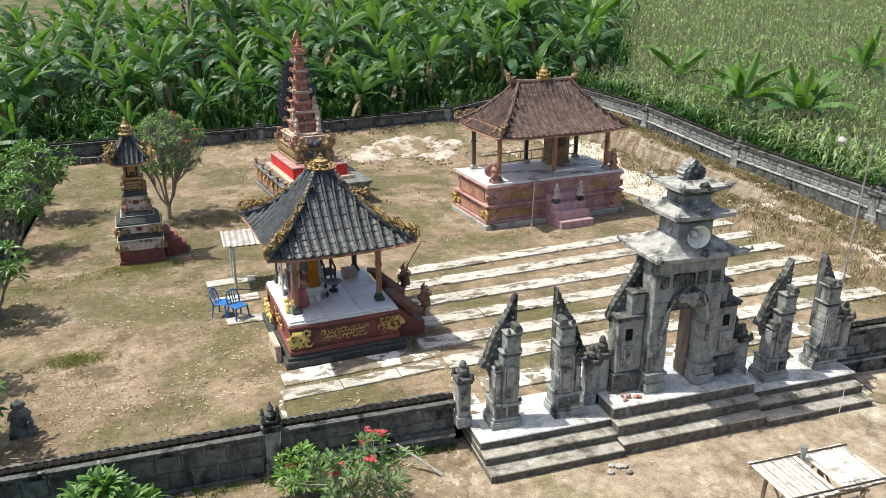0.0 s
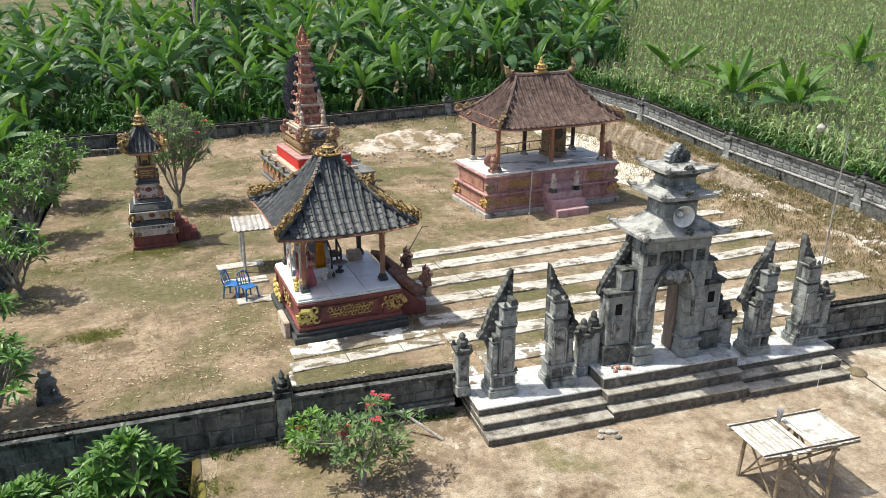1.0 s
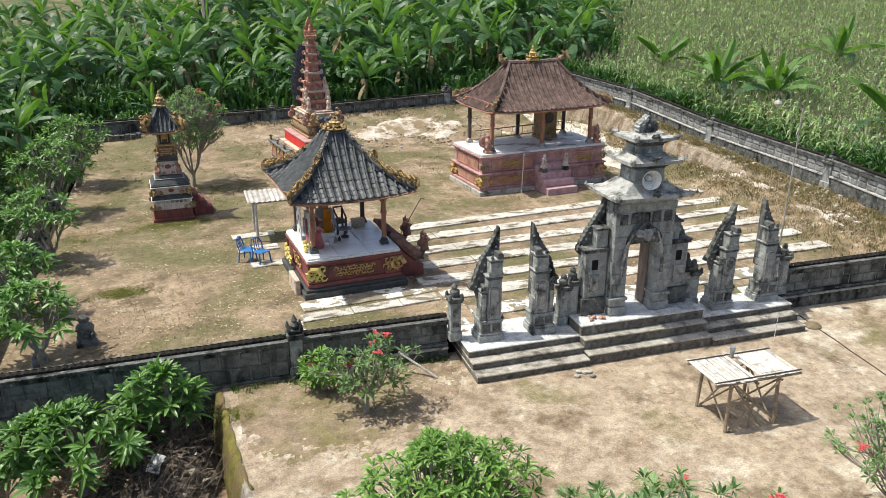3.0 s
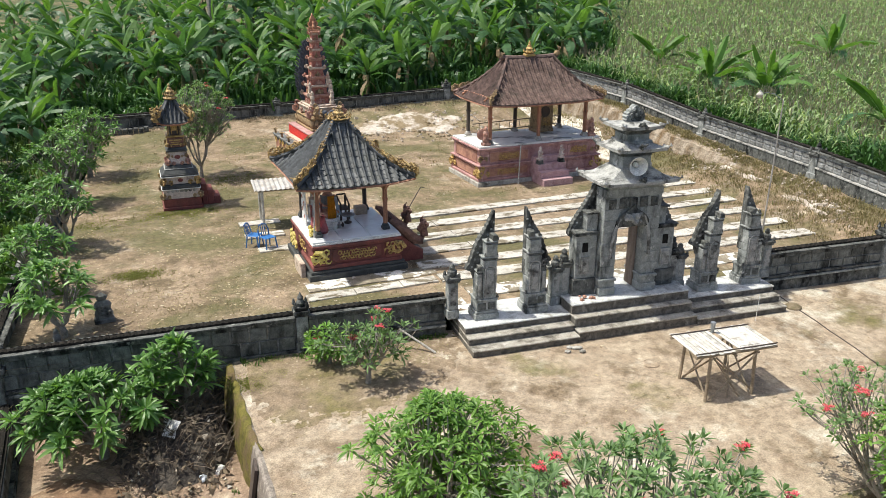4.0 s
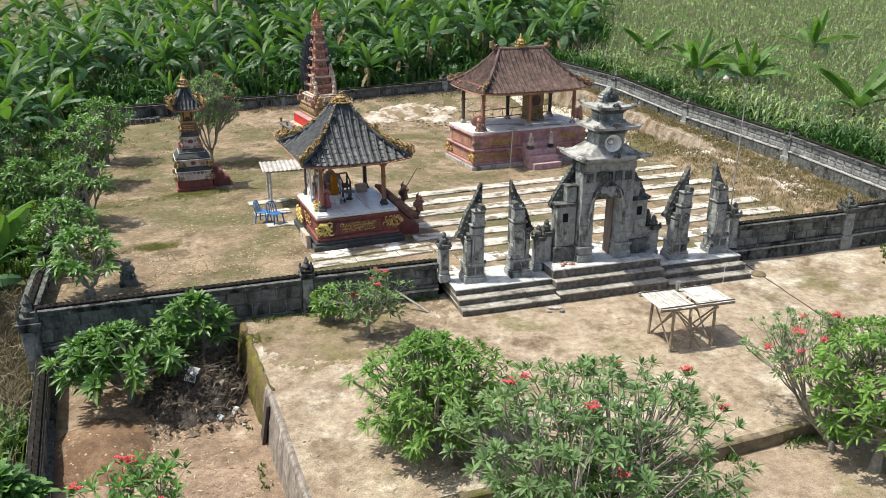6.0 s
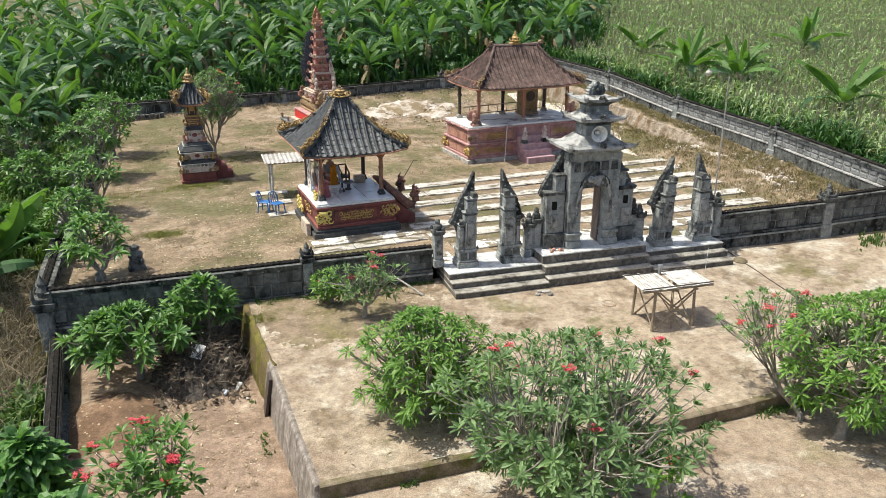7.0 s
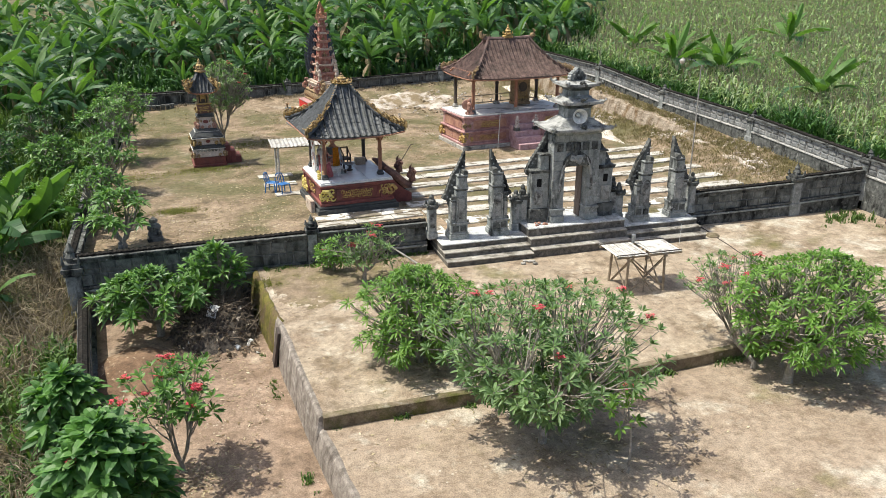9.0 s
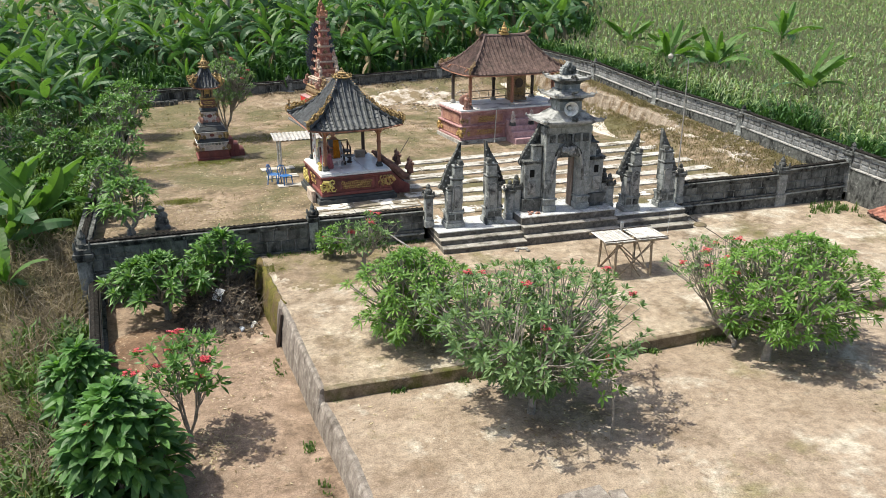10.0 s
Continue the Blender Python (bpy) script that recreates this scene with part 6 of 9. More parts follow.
        box(bm, s * 2.02 - 0.05, s * 2.02 + 0.05, -1.1, 1.1, 3.182, 3.268, 0.01)
    part("beam", bm, M_WOOD, t)
    half, top, args = (2.27, 1.58), (0.98, 0.12), (3.02, 1.48, 0.10)
    roof = tiled_roof(t, half, top, *args, 0.185, 15, M_CLAY, M_WOOD, (0,))
    hip_scrolls(roof, half, top, *args, M_CARVE, 15, 0.34, 0.17, 9, "weathered ochre hip carving")
    r = bmesh.new()
    tube(r, [(-1.22, 0, 4.58), (-0.6, 0, 4.54), (0, 0, 4.53), (0.6, 0, 4.54), (1.22, 0, 4.58)], 0.09, 8)
    part("ridge", r, M_CLAY, roof)
    for s in (-1, 1):
        e = bmesh.new()
        tube(e, [(s * 1.15, 0, 4.60), (s * 1.26, 0, 4.68), (s * 1.30, 0, 4.84), (s * 1.20, 0, 4.92)], [0.10, 0.10, 0.07, 0.02], 6)
        lumps(e, (s * 1.15, 0, 4.68), (0.24, 0.14, 0.12), 8, 40 + s, (0.4, 0.7))
        part("ridge_end", e, M_CARVE, roof, "carved ridge end")
    c = bmesh.new()
    box(c, -0.20, 0.20, -0.14, 0.14, 4.58, 4.68, 0.02)
    crown_finial(c, 4.66, 0.15, 0.50)
    part("finial", c, M_GOLD, roof, "gold crown finial")
    # front stair
    for k in range(4):
        bm = bmesh.new()
        box(bm, -0.42, 0.80, -2.28 + 0.26 * k, -1.20, -0.1 if k == 0 else 0.01 + 0.24 * k, 0.25 + 0.24 * k, 0.012)
        part("stair_step", bm, M_LILAC, t)


def yard_statue(x, y, z, h, material, label, rz=0.0, broad=1.0, disc=False):
    """A squat guardian: one plain weathered shape."""
    s = bmesh.new()
    box(s, -0.20 * h * broad, 0.20 * h * broad, -0.18 * h, 0.18 * h, 0, 0.14 * h, 0.02 * h)
    lathe(s, [(0.17 * h, 0.142 * h), (0.19 * h, 0.28 * h), (0.15 * h, 0.44 * h), (0.18 * h, 0.58 * h), (0.13 * h, 0.70 * h), (0.08 * h, 0.74 * h), (0.115 * h, 0.80 * h), (0.11 * h, 0.88 * h), (0.05 * h, 0.95 * h), (0.01 * h, h)], 9, Matrix.Diagonal((broad, 0.85, 1, 1)))
    lumps(s, (0, -0.10 * h, 0.45 * h), (0.32 * h * broad, 0.16 * h, 0.40 * h), 9, round(x * 7), (0.28, 0.45))
    if disc:
        lathe(s, [(0.26 * h, 0), (0.30 * h, 0.03 * h), (0.30 * h, 0.07 * h), (0.22 * h, 0.10 * h)], 14, pose(-0.16 * h, 0.14 * h, 0.56 * h, 90))
    solo("statue", s, material, label, "statue", m=pose(x, y, z, 0, 0, rz))


meeting_pavilion()


def on_meeting(x, y, z):
    return (pose(11.28, 23.95, IN, 0, 0, 6) @ pose(x, y, z)).translation


for px, py, pz, mm, lab in ((-0.28, -1.63, 0.73, M_BLUSH, "small white statue on a dark foot beside the stair"), (0.66, -1.63, 0.73, M_BLUSH, "small white statue on a dark foot beside the stair"),
                            (-2.30, -1.02, 1.50, M_TOWER, "terracotta guardian statue with a round shield on the pavilion corner"), (2.38, -1.02, 1.50, M_TOWER, "terracotta guardian statue with a round shield on the pavilion corner")):
    q = on_meeting(px, py, pz)
    if mm is M_BLUSH:
        f = bmesh.new()
        box(f, -0.12, 0.12, -0.12, 0.12, 0, 0.16, 0.02, (0.8, 0.8))
        solo("pedestal", f, M_STONE_DARK, "dark square block under a small statue", "pedestal", m=pose(q.x, q.y, q.z, 0, 0, 6))
        q.z += 0.16
    yard_statue(q.x, q.y, q.z, 0.52 if mm is M_BLUSH else 0.74, mm, lab, 6, 1.0, mm is not M_BLUSH)


def carved_drum_case():
    t = thing("shrine_cabinet", pose(11.28, 23.95, IN, 0, 0, 6) @ pose(1.05, 0.62, 1.502), "ochre carved wooden cabinet with a dark disc for its opening", "cabinet")
    b = bmesh.new()
    box(b, -0.42, 0.42, -0.30, 0.30, 0, 0.12, 0.015)
    box(b, -0.38, 0.38, -0.27, 0.27, 0.122, 1.20, 0.02)
    box(b, -0.44, 0.44, -0.32, 0.32, 1.202, 1.30, 0.02)
    part("case", b, M_CARVE, t)
    # Dark disc on the closed front; its colour stands for a hole's shade.
    d = bmesh.new()
    lathe(d, [(0.22, 0), (0.22, 0.02)], 14, pose(0, -0.272, 0.82, 90))
    part("opening", d, M_DARKWOOD, t, "dark disc standing for the shade in a round opening")
    g = bmesh.new()
    scroll_plaque(g, -0.30, 0.30, 0.20, 0.55, -0.275, 6, 10)
    part("carving", g, M_GOLD, t)
    q = bmesh.new()
    box(q, -0.02, 0.42, -0.28, 0.25, 1.302, 1.62, 0.03)
    part("top_box", q, M_DARKWOOD, t)
    # ladder on the floor
    l = thing("ladder", pose(11.28, 23.95, IN, 0, 0, 6) @ pose(-2.0, 0.70, 1.62, 0, 0, 1), "bamboo ladder leaning along the back columns", "ladder")
    for z in (0.0, 0.34):
        b = bmesh.new()
        tube(b, [(0, 0.1 - z * 0.15, z), (4.0, 0.1 - z * 0.15, z + 0.08)], 0.022, 6)
        part("rail", b, M_BAMBOO_LEG, l)
    for k in range(8):
        b = bmesh.new()
        tube(b, [(0.3 + 0.46 * k, 0.1, 0.01), (0.3 + 0.46 * k, 0.05, 0.35)], 0.013, 5)
        part("rung", b, M_BAMBOO_LEG, l)
    p = bmesh.new()
    tube(p, [(-1.15, -1.56, 0.02), (-0.95, -1.31, 1.45)], 0.022, 6)
    solo("bamboo_pole", p, M_BAMBOO, "pale bamboo pole leaning on the pavilion base", "pole", m=pose(11.28, 23.95, IN, 0, 0, 6))
    c = bmesh.new()
    tube(c, [(-0.62, -0.95, 3.19), (-0.66, -0.95, 2.99), (-0.60, -0.95, 2.94), (-0.52, -0.95, 3.0), (-0.54, -0.95, 3.19)], 0.012, 5)
    solo("hanging_cord", c, M_DARKWOOD, "dark loop of cord hanging from the pavilion beam", "cord", m=pose(11.28, 23.95, IN, 0, 0, 6))


carved_drum_case()


# ---- shrines ----
def pillar_shrine():
    t = thing("pillar_shrine", pose(-1.92, 23.25, IN, 0, 0, 4), "slender tiered maroon, white and black shrine with small tile roof", "shrine")

    def step(name, material, hw, z0, z1, taper=1.0, label=""):
        b = bmesh.new()
        box(b, -hw, hw, -hw, hw, z0, z1 - 0.002, 0.014, (taper, taper))
        return part(name, b, material, t, label)

    def corner_curls(parent, hw, z, r, material, label):
        g = bmesh.new()
        for sx in (-1, 1):
            for sy in (-1, 1):
                c = (sx * hw, sy * hw, z)
                curl(g, c, r, r * 0.46, sx)
                curl(g, c, r * 0.9, r * 0.42, sy, "yz")
                curl(g, (sx * (hw - 1.7 * r), sy * (hw + 0.01), z), r * 0.6, r * 0.3, -sx)
        part("corner_carving", g, material, parent, label)

    def rosette(parent, hw, z, r):
        g = bmesh.new()
        for rot in (0, 90, 180, 270):
            m = pose(0, 0, 0, 0, 0, rot) @ pose(0, -hw, z, 90)
            lathe(g, [(r, 0.0), (r * 0.8, 0.016), (r * 0.55, 0.010), (r * 0.3, 0.024), (0.01, 0.026)], 10, m @ Matrix.Diagonal((1, 0.75, 1, 1)))
        part("rosette", g, M_MAROON, parent, "maroon painted rosette")

    step("base", M_MAROON, 0.65, -0.1, 0.10, label="maroon painted base")
    step("base", M_MAROON, 0.61, 0.10, 0.38, label="maroon painted base")
    white = step("lower_tier", M_BLUSH, 0.58, 0.38, 0.70, label="pinkish-white painted tier")
    corner_curls(white, 0.60, 0.40, 0.105, M_CARVE, "ochre corner scrolls")
    g = bmesh.new()
    for rot in (0, 270):
        for k in range(7):
            m = pose(0, 0, 0, 0, 0, rot) @ pose(-0.42 + 0.14 * k, -0.585, 0.66, 90)
            lathe(g, [(0.065, 0.0), (0.05, 0.014), (0.02, 0.02)], 8, m)
    part("scalloped_fringe", g, M_STONE_PALE, white)
    step("pale_edge", M_PLASTER, 0.64, 0.70, 0.725, label="white edge line")
    step("band", M_BLACK, 0.62, 0.727, 0.80, label="black moulded band")
    step("band", M_BLACK, 0.60, 0.802, 0.86, 0.92, "black moulded band")
    cream = step("middle_tier", M_BLUSH, 0.50, 0.862, 1.13, label="pinkish-white painted tier")
    corner_curls(cream, 0.54, 0.87, 0.125, M_GILT, "gilded corner scrolls")
    rosette(cream, 0.50, 1.0, 0.09)
    step("pale_edge", M_PLASTER, 0.62, 1.132, 1.155, label="white edge line")
    step("band", M_BLACK, 0.60, 1.157, 1.22, label="black moulded band")
    step("band", M_BLACK, 0.57, 1.222, 1.37, 0.80, "black sloping tier")
    step("pale_edge", M_STONE_PALE, 0.47, 1.372, 1.39)
    step("band", M_BLACK, 0.44, 1.392, 1.48, 0.85, "black moulded band")
    body = step("upper_tier", M_BLUSH, 0.29, 1.482, 1.93, 0.96, "pinkish-white painted body")
    corner_curls(body, 0.31, 1.49, 0.10, M_TOWER, "red-brown corner scrolls")
    corner_curls(body, 0.28, 1.74, 0.065, M_CARVE, "ochre corner scrolls")
    rosette(body, 0.285, 1.75, 0.10)
    step("band", M_BLACK, 0.34, 1.932, 2.0, label="black moulded band")
    step("band", M_BLACK, 0.31, 2.002, 2.07, 0.9, "black moulded band")
    seat = step("seat", M_NAGA, 0.26, 2.072, 2.42, label="red and gold carved seat")
    g = bmesh.new()
    for rot in (0, 90, 180, 270):
        m = pose(0, 0, 0, 0, 0, rot)
        for x0, x1, z0, z1 in ((-0.20, 0.20, 2.16, 2.20), (-0.20, 0.20, 2.30, 2.34), (-0.15, 0.15, 2.235, 2.265)):
            box(g, x0, x1, -0.275, -0.255, z0, z1, 0.004, m=m)
    part("gilded_bars", g, M_GOLD, seat, "gold painted bars")
    corner_curls(seat, 0.28, 2.12, 0.07, M_GILT, "gilded corner scrolls")
    step("seat_top", M_GOLD, 0.30, 2.422, 2.47)
    for sx in (-1, 1):
        for sy in (-1, 1):
            c = bmesh.new()
            box(c, sx * 0.19 - 0.028, sx * 0.19 + 0.028, sy * 0.19 - 0.028, sy * 0.19 + 0.028, 2.472, 2.98, 0.008)
            part("column", c, M_CARVE, t)
    b = bmesh.new()
    box(b, -0.155, 0.155, -0.155, 0.155, 2.472, 2.96, 0.01)
    part("cell", b, M_DARKWOOD, t, "small dark carved cell")
    g = bmesh.new()
    for x in (-0.09, 0.09):
        box(g, x - 0.015, x + 0.015, -0.172, -0.15, 2.52, 2.90, 0.004)
    box(g, -0.07, 0.07, -0.17, -0.15, 2.62, 2.80, 0.01)
    part("cell_carving", g, M_GOLD, t)
    half, top, args = (0.50, 0.50), (0.07, 0.07), (2.93, 0.72, 0.10)
    roof = tiled_roof(t, half, top, *args, 0.12, 6, M_SLATE, M_WOOD, (0, 3))
    hip_scrolls(roof, half, top, *args, M_GILT, 10, 0.55, 0.16, 5, "gilded hip carving")
    g = bmesh.new()
    for sx in (-1, 1):
        for sy in (-1, 1):
            tube(g, [(sx * 0.46, sy * 0.46, 3.0), (sx * 0.58, sy * 0.56, 3.04), (sx * 0.66, sy * 0.63, 3.14), (sx * 0.66, sy * 0.63, 3.26), (sx * 0.58, sy * 0.57, 3.31)], [0.06, 0.06, 0.05, 0.04, 0.015], 6)
    part("hip_carving", g, M_GILT, roof, "upturned gilded corner scrolls")
    c = bmesh.new()
    lathe(c, [(0.10, 3.62), (0.20, 3.66), (0.24, 3.70), (0.16, 3.74), (0.12, 3.80)], 12)
    crown_finial(c, 3.72, 0.14, 0.46)
    part("finial", c, M_GILT, roof, "dull gold crown finial")
    for k, (x0, x1, h) in enumerate(((0.655, 0.84, 0.74), (0.842, 1.05, 0.50), (1.052, 1.27, 0.27))):
        b = bmesh.new()
        box(b, x0, x1, -0.30 + 0.02 * k, 0.56, -0.1, h, 0.015)
        part("stair_step", b, M_MAROON, t, "maroon side step")


pillar_shrine()


def lotus_throne():
    t = thing("lotus_throne_shrine", pose(3.85, 28.75, IN, 0, 0, 9), "tall tapering terracotta tower shrine on a grey platform", "shrine")
    b = bmesh.new()
    box(b, -1.50, 1.70, -2.35, 2.30, -0.1, 0.10, 0.02)
    box(b, -1.42, 1.62, -2.27, 2.22, 0.102, 0.70, 0.0)
    box(b, -1.48, 1.68, -2.33, 2.28, 0.702, 0.76, 0.015)
    box(b, -1.52, 1.72, -2.37, 2.32, 0.762, 0.84, 0.015)
    plat = part("platform", b, M_DAMP, t, "dark grey concrete platform")
    for k in range(5):
        f = bmesh.new()
        box(f, -1.44, -1.416, -2.05 + 0.88 * k, -1.38 + 0.88 * k, 0.2, 0.6, 0.006)
        part("side_panel", f, M_BRICK_AND_LIT, plat, "faded orange panel")
    for k in range(5):
        y = lerp(-2.1, 2.1, k / 4)
        f = bmesh.new()
        box(f, -1.48, -1.40, y - 0.04, y + 0.04, 0.842, 0.98, 0.008)
        lathe(f, [(0.03, 0.981), (0.10, 1.03), (0.11, 1.06), (0.04, 1.07), (0.01, 1.10)], 8, pose(-1.44, y, 0))
        part("rail_post", f, M_CARVE, plat, "small carved ochre rail post")
    g = bmesh.new()
    for k in range(8):
        curl(g, (-1.47, lerp(-1.95, 1.95, k / 7), 0.50), 0.13, 0.04, 1 if k % 2 else -1, "yz")
    tagged(part("rail_carving", g, M_GOLD, plat, "gilded scrollwork along the platform edge"), kind="stuff")
    p = bmesh.new()
    box(p, -1.18, 1.25, -1.75, 1.62, 0.842, 0.96, 0.015)
    part("pale_step", p, surf("peach_paint", (0.60, 0.42, 0.33), (0.70, 0.52, 0.42), 6, stain=(0.34, 0.24, 0.19), sscale=2.5), t, "peach painted step")
    r = bmesh.new()
    box(r, -1.0, 1.05, -1.55, 1.45, 0.962, 1.34, 0.02)
    part("red_base", r, M_RED, t, "bright red painted base")
    r = bmesh.new()
    box(r, -1.02, 1.07, -1.57, 1.47, 1.342, 1.40, 0.015)
    part("red_base_top", r, M_PINK, t, "faded pink slab on the red base")
    hx, hy, yc = 0.74, 1.20, 0.12
    tr = bmesh.new()
    box(tr, -hx, hx, yc - hy, yc + hy, 1.402, 1.50, 0.03)
    box(tr, -hx + 0.10, hx - 0.10, yc - hy + 0.10, yc + hy - 0.10, 1.50, 1.86, 0.0)
    box(tr, -hx + 0.02, hx - 0.02, yc - hy + 0.02, yc + hy - 0.02, 1.862, 1.95, 0.03)
    lotus = part("turtle_base", tr, M_CARVE, t, "dark ochre carved base")
    pt = bmesh.new()
    lathe(pt, [(0.03, 0.0), (0.10, 0.05), (0.125, 0.16), (0.09, 0.28), (0.04, 0.355)], 8)
    pm = meshed("petal", pt, M_CARVE, True)
    ring = [(-hx + 0.09, yc - hy + 0.14 + 0.241 * k) for k in range(10)] + [(hx - 0.09, yc - hy + 0.14 + 0.241 * k) for k in range(10)]
    ring += [(-hx + 0.26 + 0.245 * k, yc - hy + 0.09) for k in range(5)] + [(-hx + 0.26 + 0.245 * k, yc + hy - 0.09) for k in range(5)]
    for px, py in ring:
        part("petal", pm, None, lotus, "", pose(px, py, 1.502))
    lg = bmesh.new()
    box(lg, -0.58, 0.58, -0.55, 1.12, 1.952, 2.22, 0.02)
    box(lg, -0.63, 0.63, -0.60, 1.17, 2.222, 2.29, 0.015)
    box(lg, -0.56, 0.56, -0.50, 1.05, 2.292, 2.36, 0.015)
    part("ledge", lg, M_CREAM, t, "stained cream ledge")
    g = bmesh.new()
    for s in (-1, 1):
        for y, k in ((-0.9, 1.0), (1.18, 0.9)):
            curl(g, (s * 0.70, y, 1.95), 0.16 * k, 0.07, s)
            curl(g, (s * 0.66, y, 2.18), 0.13 * k, 0.055, -s)
        for y in (-0.2, 0.45):
            curl(g, (s * 0.66, y, 1.95), 0.11, 0.05, 1, "yz")
    tagged(part("serpent_carving", g, M_TOWER, t, "terracotta serpent coils"), kind="stuff")
    g = bmesh.new()
    for s in (-1, 1):
        tube(g, [(s * 0.30, -0.82, 1.92), (s * 0.48, -1.0, 1.98), (s * 0.56, -1.12, 2.16), (s * 0.50, -1.18, 2.34), (s * 0.42, -1.10, 2.42)], [0.13, 0.13, 0.11, 0.10, 0.04], 7)
        curl(g, (s * 0.52, -1.06, 2.36), 0.10, 0.045, s)
        lathe(g, [(0.02, 0.0), (0.07, 0.05), (0.05, 0.14), (0.08, 0.20), (0.06, 0.30), (0.01, 0.36)], 7, pose(s * 0.26, -1.02, 1.95))
    tagged(part("guardian_carving", g, M_CARVE, t, "carved ochre serpent guardians"), kind="stuff")
    m = bmesh.new()
    box(m, -0.24, 0.24, -1.10, -0.62, 1.952, 2.10, 0.04, (0.8, 0.8))
    for s in (-1, 1):
        bmesh.ops.create_icosphere(m, subdivisions=2, radius=0.11, matrix=Matrix.Translation((s * 0.15, -1.08, 2.14)))
        curl(m, (s * 0.2, -1.12, 1.6), 0.13, 0.06, s)
    tagged(part("base_mask", m, M_BLUECARVE, t, "dark green-blue carved mask"), kind="stuff")
    z, yt = 2.362, 0.32
    for k, (h, dz) in enumerate(((0.50, 0.40), (0.43, 0.38), (0.38, 0.34), (0.30, 0.38), (0.265, 0.38), (0.225, 0.36), (0.20, 0.34), (0.165, 0.28))):
        b = bmesh.new()
        box(b, -h * 0.80, h * 0.80, yt - h * 0.80, yt + h * 0.80, z, z + dz * 0.66, 0.01)
        for s in (-1, 1):
            box(b, s * h * 0.62 - h * 0.13, s * h * 0.62 + h * 0.13, yt - h * 0.86, yt - h * 0.79, z, z + dz * 0.655, 0.006)
            box(b, -h * 0.86, -h * 0.79, yt + s * h * 0.62 - h * 0.13, yt + s * h * 0.62 + h * 0.13, z, z + dz * 0.655, 0.006)
        tier = part("tier", b, M_TOWERRED, t)
        b = bmesh.new()
        box(b, -h * 0.90, h * 0.90, yt - h * 0.90, yt + h * 0.90, z + dz * 0.662, z + dz * 0.78, 0.008)
        part("moulding", b, M_TOWER, tier)
        b = bmesh.new()
        box(b, -h, h, yt - h, yt + h, z + dz * 0.782, z + dz - 0.002, 0.01)
        part("cornice", b, M_CREAM if k % 2 else M_TOWER, tier, "cream painted cornice" if k % 2 else "")
        g = bmesh.new()
        for s in (-1, 1):
            for y in (-1, 1):
                r = 0.065 + 0.06 * h
                curl(g, (s * h * 0.98, yt + y * h * 0.98, z + dz * 0.80), r, r * 0.42, s)
                curl(g, (s * h * 0.98, yt + y * h * 0.98, z + dz * 0.80), r, r * 0.42, y, "yz")
        tagged(part("corner_carving", g, M_TOWER if k % 3 else M_CREAM, tier), kind="stuff")
        g = bmesh.new()
        for s in (-1, 1):
            curl(g, (s * h * 0.22, yt - h * 0.86, z + 0.01), h * 0.19, h * 0.075, s)
            curl(g, (-h * 0.86, yt + s * h * 0.22, z + 0.01), h * 0.19, h * 0.075, s, "yz")
        lathe(g, [(h * 0.16, z), (h * 0.2, z + dz * 0.2), (h * 0.1, z + dz * 0.5), (0.01, z + dz * 0.62)], 6, Matrix.Translation((0, yt - h * 0.84, 0)))
        tagged(part("tier_carving", g, M_CARVE if k % 2 else M_TOWER, tier), kind="stuff")
        z += dz
    for gx, gy, gz, q in ((-0.42, -0.36, 2.36, 1.0), (0.42, -0.36, 2.36, 1.0), (0.46, -0.14, 2.78, 1.0), (-0.44, -0.14, 2.78, 0.85), (0.40, -0.05, 3.14, 0.9)):
        g = bmesh.new()
        lathe(g, [(0.11, 0.0), (0.12, 0.08), (0.075, 0.20), (0.105, 0.30), (0.08, 0.38), (0.045, 0.41), (0.07, 0.46), (0.065, 0.52), (0.01, 0.60)], 8, pose(gx, gy, gz) @ Matrix.Diagonal((q, q, q, 1)))
        curl(g, (gx, gy - 0.06, gz + 0.12 * q), 0.07 * q, 0.035, 1 if gx > 0 else -1)
        tagged(part("tower_guardian", g, M_CREAM, t, "cream carved guardian on the tower"), kind="stuff")
    mt = surf("orange_terracotta", (0.40, 0.19, 0.115), (0.54, 0.31, 0.20), 9, 0.3, 0.7, 0.85, 0.5, 40, 0.02)
    c = bmesh.new()
    box(c, -0.20, 0.20, yt - 0.20, yt + 0.20, z, z + 0.07, 0.01)
    box(c, -0.15, 0.15, yt - 0.14, yt + 0.14, z + 0.071, z + 0.16, 0.01)
    throne = part("throne", c, mt, t, "orange carved throne at the top")
    c = bmesh.new()
    extruded(c, [(-0.15, z + 0.16), (0.15, z + 0.16), (0.20, z + 0.34), (0.12, z + 0.46), (0.10, z + 0.58), (0.0, z + 0.78), (-0.10, z + 0.58), (-0.12, z + 0.46), (-0.20, z + 0.34)], yt + 0.06, yt + 0.15)
    bmesh.ops.recalc_face_normals(c, faces=c.faces[:])
    part("throne_back", c, mt, throne)
    c = bmesh.new()
    for s in (-1, 1):
        curl(c, (s * 0.17, yt - 0.10, z + 0.07), 0.10, 0.045, s)
        curl(c, (s * 0.13, yt + 0.05, z + 0.30), 0.08, 0.035, s)
        curl(c, (s * 0.07, yt + 0.05, z + 0.46), 0.06, 0.028, s)
    lathe(c, [(0.07, z + 0.16), (0.09, z + 0.24), (0.05, z + 0.36), (0.06, z + 0.42), (0.01, z + 0.5)], 8, Matrix.Translation((0, yt - 0.02, 0)))
    tagged(part("throne_carving", c, mt, throne), kind="stuff")
    w = bmesh.new()
